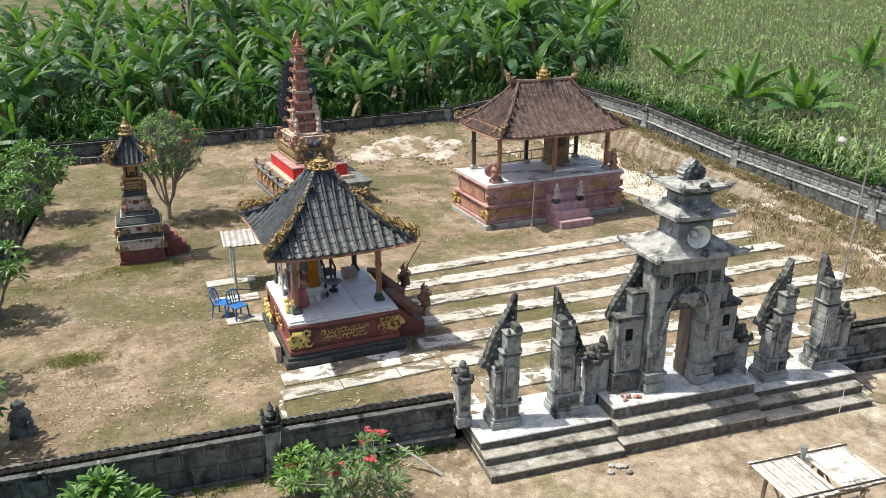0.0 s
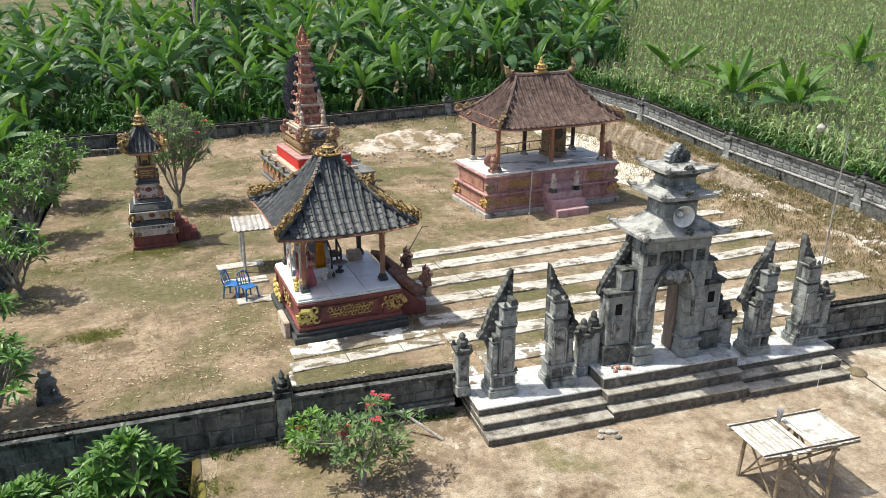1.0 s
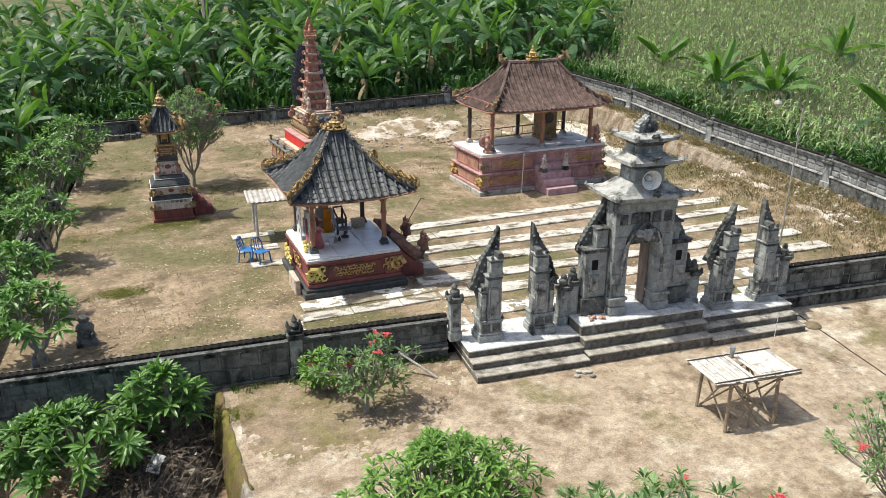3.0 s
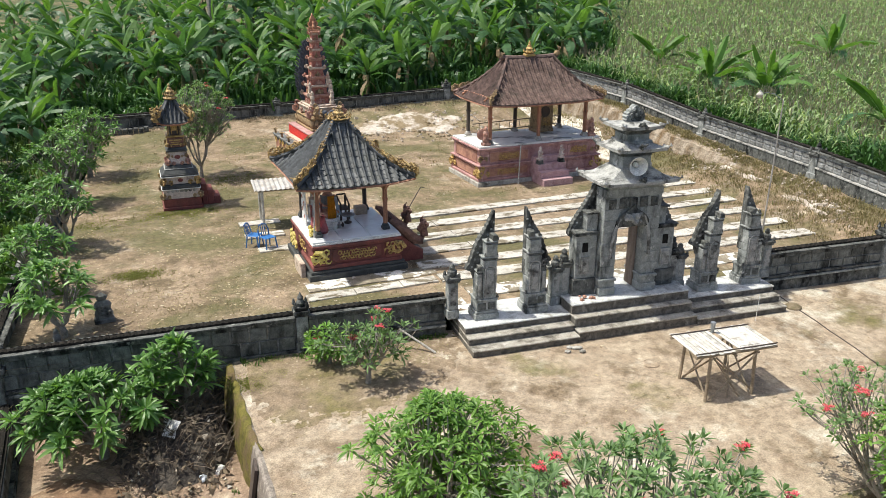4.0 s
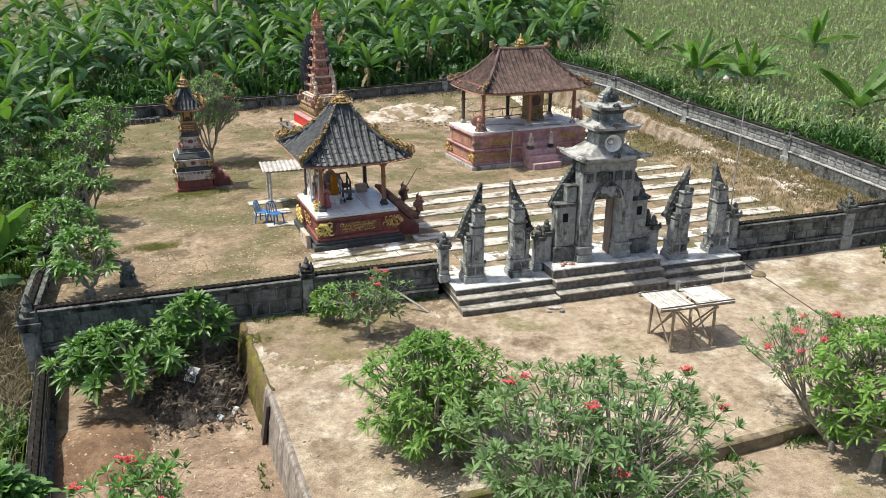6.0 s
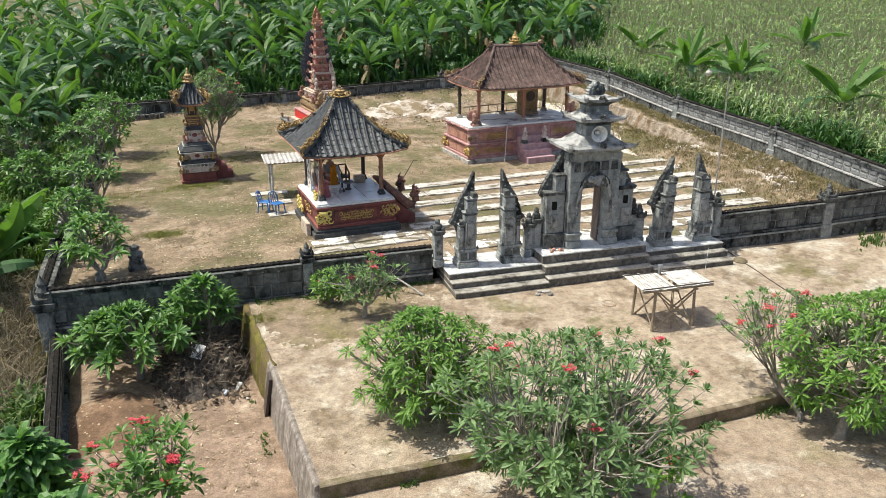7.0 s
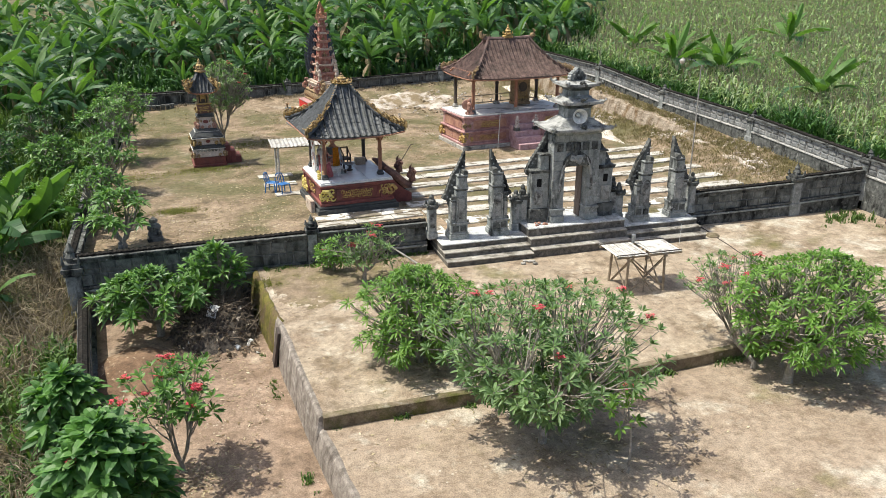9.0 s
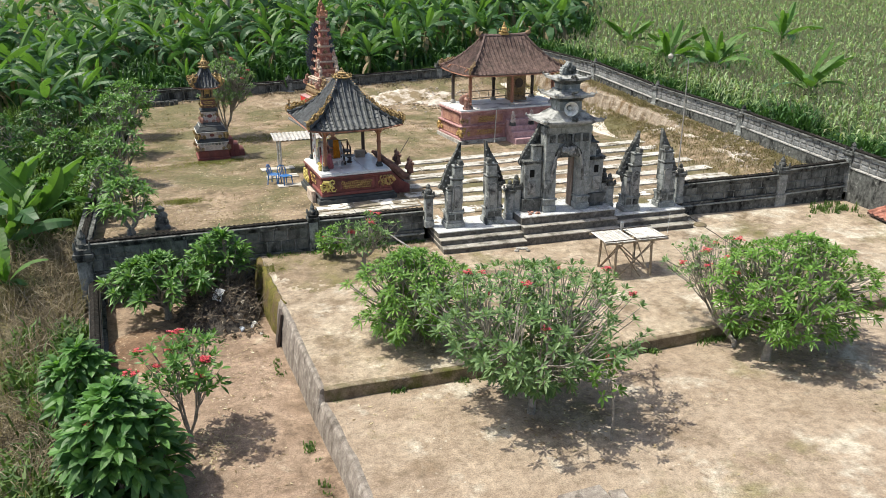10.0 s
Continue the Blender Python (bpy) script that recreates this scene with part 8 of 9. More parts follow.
frangipani(3.65, 2.46, LOW, (2.45, 2.15, 0.72, 3.0), 3, "broad red-flowering frangipani with many grey branches", 560, 0.22, 0.055, 11, 0.2, M_LEAF_PALE, 9, (0.05, 0.25), 0.075, 0.0, 11, fan=0.92)
frangipani(9.66, 2.97, LOW, (2.05, 1.8, 0.75, 2.85), 5, "dense bright green frangipani on a forked grey trunk", 480, 0.23, 0.055, 12, 0.38, M_LEAF, 0, (0.75, 0.25), 0.09, 0.1, 7, fan=0.15)
frangipani(9.35, 3.72, LOW, (1.35, 1.0, 1.45, 2.5), 17, "spindly frangipani with bare stems and pink-red blossoms", 150, 0.14, 0.045, 7, 0.12, M_LEAF_PALE, 9, (-0.2, 0.85), 0.06, 0.15, 7, fan=0.6, fork_at=0.1)
frangipani(2.10, 5.65, -0.14, (1.55, 1.35, 0.40, 2.2), 7, "rounded bright green frangipani bush in the forecourt", 360, 0.23, 0.05, 12, 0.40, M_LEAF, 0, (0.0, 0.1), 0.09, 0.1, 7, fan=0.3)
frangipani(1.80, 10.15, 0.0, (1.10, 0.75, 0.55, 1.55), 9, "thin red-flowering frangipani against the front wall", 95, 0.19, 0.052, 8, 0.12, M_LEAF_PALE, 7, (0.15, 0.1), 0.06, 0.2, 7, fan=0.5)
frangipani(1.15, 11.2, 0.0, (0.55, 0.45, 0.2, 0.95), 10, "low green frangipani shoot in a kerb at the wall", 40, 0.20, 0.06, 9, 0.2, M_LEAF, 1, (0, 0), 0.05, 0.2, 4)
frangipani(-3.55, 10.55, LEFT, (1.50, 1.0, 0.9, 1.85), 11, "spreading frangipani with long leaves in the sunken court", 100, 0.37, 0.085, 13, 0.30, M_LEAF_MID, 0, (-0.15, -0.1), 0.09, 0.2, 6)
frangipani(-2.05, 10.95, LEFT, (0.80, 0.65, 1.15, 2.25), 12, "young frangipani rising beside the front wall", 44, 0.37, 0.085, 13, 0.30, M_LEAF_MID, 0, (0, 0), 0.06, 0.2, 4)
frangipani(-2.95, 4.35, LEFT, (1.10, 1.0, 1.15, 2.3), 13, "slender frangipani with bright red blossoms and bare forks", 95, 0.23, 0.07, 8, 0.16, M_LEAF_MID, 14, (0.05, 0.05), 0.05, 0.1, 4, fan=0.7, fork_at=0.08)
frangipani(-4.1, 2.9, LEFT, (0.9, 0.95, 0.1, 2.2), 15, "dense dark green tree with broad glossy leaves", 150, 0.46, 0.17, 10, 0.35, M_LEAF_DARK, 3, (0.05, 0.0), 0.09, 0.25, 6)
frangipani(-4.99, 5.6, LEFT, (0.62, 0.62, 0.4, 1.8), 16, "small dark green tree with broad glossy leaves", 62, 0.42, 0.155, 10, 0.35, M_LEAF_DARK, 0, (0, 0), 0.07, 0.3, 5)
frangipani(-4.42, 13.30, IN, (0.95, 0.85, 0.75, 1.75), 19, "frangipani with drooping leaves in the yard corner", 42, 0.36, 0.085, 13, 0.4, M_LEAF_MID, 0, (-0.1, 0.1), 0.075, 0.35, 4, fork_at=0.16)
frangipani(-5.10, 16.0, IN, (0.9, 0.85, 0.9, 1.8), 21, "frangipani growing beside the yard wall", 40, 0.34, 0.08, 11, 0.35, M_LEAF_MID, 0, (-0.2, 0), 0.075, 0.35, 5, fork_at=0.15)
frangipani(-5.05, 19.6, IN, (1.15, 1.0, 1.1, 2.2), 23, "frangipani with twisted pale limbs beside the yard wall", 58, 0.32, 0.075, 11, 0.35, M_LEAF_MID, 0, (-0.15, 0), 0.085, 0.4, 5, fork_at=0.14, fan=0.5)
frangipani(-5.45, 24.4, IN, (1.35, 1.2, 1.35, 2.6), 25, "frangipani with twisted pale limbs beside the yard wall", 80, 0.30, 0.075, 11, 0.35, M_LEAF_MID, 0, (-0.1, 0), 0.095, 0.4, 5, fork_at=0.14, fan=0.5)
frangipani(-5.40, 28.2, IN, (1.35, 1.2, 1.3, 2.7), 27, "frangipani shading the far corner of the yard", 85, 0.30, 0.075, 11, 0.3, M_LEAF_MID, 0, (0.1, 0), 0.10, 0.4, 5, fork_at=0.14, fan=0.5)
frangipani(-1.22, 26.9, IN, (1.55, 1.4, 1.75, 3.7), 29, "tall thin frangipani with sparse leaves and upright grey stems", 380, 0.17, 0.048, 10, 0.18, M_LEAF_PALE, 5, (0.15, 0), 0.065, 0.0, 7, fork_at=0.12, fan=0.45)


# The farther shrubs take M_THICKET: deep shade put into their leaf colour.
for bx_, by_, bs_, k in ((-7.5, 22.7, 0.9, 0), (-7.4, 18.0, 0.6, 1), (-9.9, 19.6, 1.2, 3), (-10.2, 23.4, 1.4, 4), (-8.4, 26.4, 1.2, 5)):
    frangipani(bx_, by_, outer_z(bx_, by_), (1.1 * bs_, 1.1 * bs_, 0.2, 1.9 * bs_), 60 + k, "leafy thicket shrub outside the wall", 110, 0.30, 0.085, 9, 0.3, M_LEAF_MID if k < 3 else M_THICKET, 0, (0, 0), 0.06, 0.2, 5, name="shrub")


frangipani(4.72, 1.15, LOW, (0.45, 0.4, 1.05, 1.75), 41, "thin sapling with a bare stem and few leaves", 12, 0.20, 0.065, 8, 0.2, M_LEAF, 0, (-0.12, 0.15), 0.022, 0.0, 3, name="sapling", fork_at=0.6)


# banana plants
def banana_leaf(rng, L, W, lift, bend, tatter):
    """An arching blade folded along its midrib; the wind has torn its margins into hanging strips."""
    V, F = [], []
    n = 14
    rib, px, pz = [], 0.0, 0.0
    sway = rng.uniform(-0.25, 0.25)
    for i in range(n + 1):
        u = i / n
        rib.append((px, sway * L * u * u * 0.5, pz, lift - bend * u ** 1.4))
        px, pz = px + L / n * math.cos(rib[-1][3]), pz + L / n * math.sin(rib[-1][3])

    def reach(u):
        return 0.02 if u < 0.14 else W * 0.5 * max(0.05, math.sin(math.pi * min(1, (u - 0.06) ** 0.85)) ** 0.55)
    V = [(a, b, c) for a, b, c, _ in rib]
    for sgn in (-1, 1):
        hang, shed = rng.uniform(-0.5, 0.2), 0.0
        for i in range(n):
            if i < 1:
                continue
            torn = rng.random() < tatter
            if torn:
                hang, shed = rng.uniform(-1.0, 0.05), rng.uniform(0.12, 0.34)
            else:
                shed = 0.0
            ends = []
            for j, q in ((i, shed * 0.5), (i + 1, -shed * 0.5)):
                a, b, c, ang = rib[j]
                w = reach(j / n) * (1 - (0.25 * rng.random() if torn else 0.05))
                fold = w * (0.42 - 0.6 * j / n + hang * 0.5)
                step = L / n * q
                ends.append((a - fold * math.sin(ang) + 0.3 * w + step * math.cos(ang), b + sgn * w * 0.88, c + fold * math.cos(ang) + step * math.sin(ang)))
            k = len(V)
            V += ends
            F.append((i, i + 1, k + 1, k) if sgn > 0 else (i, k, k + 1, i + 1))
    return V, F


def banana_kind(seed, h, leaves, low, scale_leaf=1.0, label="tall banana plant with wind-torn green leaves", group="banana grove", torn=0.65, wide=1.0, droop=1.0, fresh=0.75):
    rng = random.Random(seed)
    t = thing("banana_plant", pose(0, 0, -50), label, "banana plant", group)
    s = bmesh.new()
    tube(s, [(0, 0, -0.15), (0.02, 0, h * 0.5), (0.05, 0.02, h)], [0.13, 0.11, 0.075], 8)
    part("stem", s, M_STEM, t)
    for k in range(leaves):
        u = (k + 0.5) / leaves
        lift = lerp(low, 1.42, u ** 0.9) + rng.uniform(-0.12, 0.12)
        L, W = rng.uniform(1.5, 2.3) * scale_leaf, rng.uniform(0.42, 0.62) * scale_leaf * wide
        V, F = banana_leaf(rng, L, W * (0.6 if k == leaves - 1 else 1), lift, droop * lerp(2.3, 0.75, u) * rng.uniform(0.7, 1.3), torn * (0.25 if u > 0.75 else 1))
        part("leaf", raw("leaf", V, F, M_BANANA if u < fresh else M_BANANA_NEW), None, t, "", pose(0.05, 0.02, h - 0.14 + 0.03 * k, 0, 0, k * 137.5 + rng.uniform(-25, 25)) @ pose(0, 0, 0, rng.uniform(-40, 40)))
    for k in range(2):
        V, F = banana_leaf(rng, 1.2 * scale_leaf, 0.30 * scale_leaf, -0.7, 0.8, 0.7)
        part("dead_leaf", raw("dead_leaf", V, F, M_DRYLEAF), None, t, "brown hanging dead leaf", pose(0.03, 0.02, h - 0.25, 0, 0, k * 117 + 40))
    return t


KINDS = [banana_kind(i, hh, n, lo, sc) for i, (hh, n, lo, sc) in enumerate(((2.0, 11, 0.35, 1.0), (2.4, 12, 0.25, 1.08), (1.4, 10, 0.5, 0.95), (2.7, 12, 0.2, 1.1), (0.8, 8, 0.7, 0.85), (1.7, 11, 0.4, 1.02), (1.1, 9, 0.6, 0.9), (2.2, 11, 0.1, 1.05)))]


def edge_of_corn(y):
    """Where the grove ends and the corn begins."""
    return steps_of(y, [(36, 21.6), (42, 25.3), (62, 35.0), (90, 48.0)])


def banana_grove():
    rng = random.Random(40)
    y = 37.4
    while y < 66:
        x = -24 - 0.25 * (y - 37)
        while x < edge_of_corn(y) - 0.6:
            px, py = x + rng.uniform(-0.8, 0.8), y + rng.uniform(-0.7, 0.7)
            gap = wob(px, py, 0.16, 17) < -0.28 and px < 2
            if py > 37.0 and not gap:
                k = rng.choice((0, 1, 3, 5, 2, 7, 7) if py > 38.8 else (2, 4, 5, 6, 6, 0))
                s = rng.uniform(0.8, 1.2)
                copy_thing(KINDS[k], pose(px, py, outer_z(px, py) - 0.1, rng.uniform(-7, 7), rng.uniform(-7, 7), rng.uniform(0, 360))).scale = (s, s, s * rng.uniform(0.9, 1.1))
            x += 1.85 + 0.035 * (y - 37)
        y += 1.7 + 0.05 * (y - 37)
    # left flank, outside the yard wall
    for px, py, k in ((-8.4, 35.0, 0), (-9.5, 32.0, 1), (-7.8, 31.0, 5), (-10.8, 29.0, 3), (-8.6, 27.6, 0), (-12.5, 24.0, 3), (-12.0, 20.5, 0), (-12.8, 28.5, 1), (-13.0, 33.0, 0), (-11.2, 35.3, 3),
                      (-7.9, 33.4, 2), (-10.0, 36.2, 1), (-14.5, 26.0, 7), (-15.5, 30.5, 1), (-9.8, 33.8, 7), (-14.2, 35.6, 0)):
        copy_thing(KINDS[k], pose(px, py, outer_z(px, py) - 0.1, rng.uniform(-4, 4), rng.uniform(-4, 4), rng.uniform(0, 360)))


banana_grove()
TUFT = banana_kind(78, 0.8, 10, 0.8, 1.05, "young banana plant with whole bright green leaves", "lone banana plants", 0.3, 1.05, 0.6, 0.3)
BIG = banana_kind(77, 1.3, 10, 0.6, 1.1, "young banana plant with whole bright green leaves", "lone banana plants", 0.45, 1.05, 0.75, 0.2)
LONE = ((-7.35, 15.3, 1.15), (-7.9, 14.4, 0.85), (24.4, 19.3, 1.15), (22.3, 27.7, 1.12), (23.1, 28.5, 1.0), (23.8, 25.5, 1.1), (24.7, 26.3, 1.0), (23.8, 34.4, 1.05), (33.2, 32.0, 1.2), (-7.7, 12.2, 0.7), (-8.6, 16.2, 1.1))
for i, (px, py, s) in enumerate(LONE):
    c = copy_thing(TUFT if px < 0 else BIG, pose(px, py, outer_z(px, py) - 0.05, 0, 0, 73 * i + 20))
    c.scale = (s, s, s)
for k in KINDS + [BIG, TUFT]:
    for o in list(k.children_recursive) + [k]:
        bpy.data.objects.remove(o)


# corn
def corn_patch(name, spots, seed, label, leaves, detail):
    rng = np.random.default_rng(seed)
    V, F, TV, TF = [], [], [], []
    for x, y, z, h in spots:
        a0 = rng.uniform(0, 6.28)
        for k in range(leaves):
            a = a0 + (k % 2) * 3.14 + rng.uniform(-0.5, 0.5)
            c, s = math.cos(a), math.sin(a)
            zb = h * (0.25 + 0.68 * k / leaves)
            L = rng.uniform(0.55, 0.9) * (1.0 - 0.35 * (k / leaves))
            w = rng.uniform(0.032, 0.048) * (1.0 if detail else 1.15)
            up = rng.uniform(0.2, 0.6)
            prof = ((0.0, 0.0, 0.6), (0.28, up * 0.75, 1.0), (0.66, up * 0.75, 0.85), (1.0, up * rng.uniform(-0.6, 0.3), 0.06))
            b = len(V)
            for r, dz, ww in prof:
                px, py, pz = x + c * r * L, y + s * r * L, z + zb + dz * L
                V.append((px - s * w * ww, py + c * w * ww, pz))
                V.append((px + s * w * ww, py - c * w * ww, pz - 0.01))
            for j in range(3):
                F.append((b + 2 * j, b + 2 * j + 1, b + 2 * j + 3, b + 2 * j + 2))
        for k in range(4):
            a = a0 + k * 1.6
            b = len(TV)
            e = 0.11 if k else 0.02
            th = rng.uniform(0.14, 0.30)
            TV += [(x - 0.008, y, z + h * 0.95), (x + 0.008, y, z + h * 0.95), (x + e * math.cos(a) + 0.015, y + e * math.sin(a), z + h + th), (x + e * math.cos(a) - 0.015, y + e * math.sin(a), z + h + th)]
            TF.append((b, b + 1, b + 2, b + 3))
        b = len(V)
        V += [(x - 0.018, y, z - 0.1), (x + 0.018, y, z - 0.1), (x + 0.01, y, z + h), (x - 0.01, y, z + h)]
        F.append((b, b + 1, b + 2, b + 3))
    ob = tagged(part(name, raw(name, V, F, M_CORN), None), label, "corn", "", "stuff")
    tagged(part("tassels", raw("tassels", TV, TF, M_TASSEL), None, ob), kind="stuff")


def corn_field():
    rng = random.Random(60)
    near, mid = [], []
    y = -2.0
    while y < 80:
        step = 0.31 + 0.004 * max(0, y)
        x0 = right_x(min(max(y, 3), 36.2)) + 1.5 + 0.6 * wob(0, y, 0.25) if y < 37 else edge_of_corn(y) + 0.4
        x = x0
        while x < 30 + 0.62 * max(0, y):
            px, py = x + rng.uniform(-0.12, 0.12), y + rng.uniform(-0.10, 0.10)
            h = rng.uniform(1.35, 1.8) * (0.85 + 0.15 * min(1, (x - x0) / 1.2)) + 0.25 * wob(px, py, 0.3, 3)
            (near if py < 34 and px < 32 else mid).append((px, py, outer_z(px, py), h))
            x += step
        y += step * 1.5
    corn_patch("corn_field", near, 1, "tall green corn with arching leaves and pale tassels", 9, True)
    corn_patch("corn_field", mid, 2, "distant olive-green corn field climbing the slope", 7, False)


corn_field()


# weeds, grass, litter
def tufts(name, spots, seed, material, label, category, blades, h, w, spread):
    rng = np.random.default_rng(seed)
    V, F = [], []
    for x, y, z, s in spots:
        for k in range(blades):
            a = rng.uniform(0, 6.28)
            L = h * s * rng.uniform(0.5, 1.2)
            bx, by = x + rng.normal(0, spread), y + rng.normal(0, spread)
            dx, dy = math.cos(a) * L * 0.5, math.sin(a) * L * 0.5
            ww = w * rng.uniform(0.7, 1.3)
            b = len(V)
            V += [(bx - math.sin(a) * ww, by + math.cos(a) * ww, z), (bx + math.sin(a) * ww, by - math.cos(a) * ww, z), (bx + dx * 0.45 + math.sin(a) * ww * 0.8, by + dy * 0.45 - math.cos(a) * ww * 0.8, z + L * 0.75), (bx + dx * 0.45 - math.sin(a) * ww * 0.8, by + dy * 0.45 + math.cos(a) * ww * 0.8, z + L * 0.75), (bx + dx, by + dy, z + L * rng.uniform(0.6, 1.0))]
            F += [(b, b + 1, b + 2, b + 3), (b + 3, b + 2, b + 4)]
    tagged(part(name, raw(name, V, F, material), None), label, category, "", "stuff")


def ground_cover():
    rng = random.Random(70)
    sp = []
    for _ in range(1500):
        y = rng.uniform(3, 37)
        x = right_x(max(3, min(y, 36))) + rng.uniform(0.3, 3.0)
        sp.append((x, y, outer_z(x, y), rng.uniform(0.5, 1.3) * (1 + 1.1 * max(0, wob(x, y, 0.5, 6)) + 0.5 * (y > 22))))
    for _ in range(1500):
        x, y = rng.uniform(-9, 17), rng.uniform(36.9, 39.5)
        sp.append((x, y, outer_z(x, y), rng.uniform(0.4, 1.1)))
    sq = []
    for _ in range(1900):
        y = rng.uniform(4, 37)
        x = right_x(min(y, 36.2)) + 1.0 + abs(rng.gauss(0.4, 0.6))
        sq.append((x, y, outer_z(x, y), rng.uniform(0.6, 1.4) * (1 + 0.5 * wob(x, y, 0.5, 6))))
    # Bushes at the corn's edge; dark leaves carry the shade of its near side.
    tufts("bushes", sq, 21, M_THICKET, "leafy bushes coloured dark as the shaded edge of the corn", "weeds", 16, 0.95, 0.045, 0.22)
    tufts("weeds", sp, 1, M_WEED, "bushy green weeds outside the walls", "weeds", 14, 0.36, 0.03, 0.14)
    sp = []
    for _ in range(2600):
        y = 37.4 + 20 * rng.random() ** 1.5
        x = rng.uniform(-22, edge_of_corn(y))
        sp.append((x, y, outer_z(x, y), rng.uniform(0.5, 1.5) * (1.5 if wob(x, y, 0.16, 17) < -0.2 else 1)))
    tufts("undergrowth", sp, 7, M_THICKET, "rank dark green undergrowth between the banana plants", "weeds", 14, 0.75, 0.075, 0.45)
    sp = []
    for _ in range(420):
        x = rng.uniform(-0.1, 18)
        if wob(x, 0, 0.7, 21) > 0.0:
            sp.append((x, kerb_y(x) - 0.12 - abs(rng.gauss(0, 0.07)), LOW, rng.uniform(0.3, 1.2)))
    for _ in range(45):
        x, y = rng.gauss(18.3, 0.5), rng.gauss(10.5, 0.3)
        if x < 19.2:
            sp.append((x, y, fore_z(x, y), rng.uniform(0.6, 2.2)))
    for _ in range(150):
        y = rng.uniform(-4, 9)
        if wob(5, y, 0.8, 22) > 0.05:
            sp.append((ret_x(y) - 0.42 - abs(rng.gauss(0, 0.06)), y, LEFT, rng.uniform(0.3, 1.1)))
    for _ in range(90):
        x = rng.uniform(-0.7, 4.0)
        sp.append((x, 11.85 - abs(rng.gauss(0, 0.1)), fore_z(x, 11.8), rng.uniform(0.3, 1.0)))
    tufts("kerb_weeds", sp, 9, M_WEED, "small weeds along kerb and wall foot", "weeds", 12, 0.13, 0.012, 0.05)
    sp = []
    for _ in range(1700):
        x, y = rng.uniform(-13, -6.0), rng.uniform(-6, 36)
        if y < 16 and wob(x, y, 0.45, 44) > -0.28:
            continue
        sp.append((x, y, outer_z(x, y), rng.uniform(0.5, 1.4)))
    tufts("verge_weeds", sp, 2, M_WEED, "rank green weeds along the verge", "weeds", 18, 0.45, 0.03, 0.16)
    sp = []
    for _ in range(230):
        y = rng.uniform(-5, 11.5)
        x = sunk_x(y) - 0.3 - abs(rng.gauss(0, 0.7))
        if wob(x, y, 0.5, 12) > -0.2:
            sp.append((x, y, max(LEFT, outer_z(min(x, -5.75), y)), rng.uniform(0.5, 1.4)))
    tufts("wall_weeds", sp, 8, M_WEED, "fresh green weeds growing over the low wall", "weeds", 22, 0.62, 0.035, 0.16)
    sp = []
    for _ in range(1500):
        x, y = rng.uniform(-12, -5.2), rng.uniform(-6, 14)
        if wob(x, y, 0.6, 31) > -0.12 and x < sunk_x(min(y, 11.9)) - 0.4:
            sp.append((x, y, LEFT if x > -5.8 else outer_z(x, y), rng.uniform(0.3, 1.4)))
    tufts("dry_stalks", sp, 3, M_DRYGRASS, "dry straw-coloured grass stalks on the verge", "grass", 10, 0.75, 0.009, 0.22)
    V, F = [], []
    for _ in range(6500):
        y = rng.uniform(-1.0, 15.0)
        x = sunk_x(min(y, 11.9)) - 0.5 - abs(rng.gauss(0, 1.2))
        if wob(x, y, 0.45, 44) < -0.2 or x < -9.5:
            continue
        p = Vector((x, y, (LEFT if x > -5.8 else outer_z(x, y)) + rng.uniform(0, 0.5)))
        d = Vector((rng.uniform(-1, 1), rng.uniform(-1, 1), rng.uniform(-0.1, 1.0))).normalized() * rng.uniform(0.25, 0.8)
        side = d.cross(Vector((0, 0, 1))).normalized() * 0.008
        k = len(V)
        mid = p + d * 0.5 + Vector((0, 0, 0.06))
        V += [tuple(p - side), tuple(p + side), tuple(mid + side), tuple(mid - side), tuple(p + d), tuple(p + Vector((0, 0, 0.014))), tuple(mid + Vector((0, 0, 0.014)))]
        F += [(k, k + 1, k + 2, k + 3), (k + 3, k + 2, k + 4), (k + 1, k + 5, k + 6, k + 2), (k + 5, k, k + 3, k + 6), (k + 2, k + 6, k + 4), (k + 6, k + 3, k + 4)]
    tagged(part("dry_brush", raw("dry_brush", V, F, M_BRUSH), None), "tangle of dry brown twigs and stalks on the verge", "brush", "", "stuff")
    sp = []
    for _ in range(4600):
        y = rng.uniform(12.4, 35.5)
        x = right_x(y) - 0.3 - abs(rng.gauss(0, 1.3))
        sp.append((x, y, yard_z(x, y) - 0.01, rng.uniform(0.3, 1.0)))
    for _ in range(900):
        x, y = rng.uniform(-5, 14), rng.uniform(25, 35.8)
        if wob(x, y, 0.35, 9) > 0.0:
            sp.append((x, y, yard_z(x, y) - 0.01, rng.uniform(0.2, 0.6)))
    tufts("bank_grass", sp, 4, M_DRYGRASS, "dry yellow-brown grass on the bank by the side wall", "grass", 10, 0.17, 0.008, 0.11)
    sp = []
    for _ in range(5200):
        x, y = rng.uniform(-5.3, 16.8), rng.uniform(12.4, 31)
        if wob(x, y, 0.30, 2) > -0.08 and not (3.9 < x < 17 and 12.5 < y < 21) and not (0.9 < x < 4.6 and 14 < y < 18.2):
            sp.append((x, y, yard_z(x, y) - 0.008, rng.uniform(0.2, 0.6)))
    tufts("yard_grass", sp, 5, M_DRYGRASS, "short worn grass in the yard", "grass", 8, 0.12, 0.006, 0.10)
    sp = []
    for _ in range(500):
        x, y = rng.uniform(-5.8, 17.0), 36.05 - abs(rng.gauss(0, 0.35))
        sp.append((x, y, yard_z(x, y) - 0.01, rng.uniform(0.4, 1.2)))
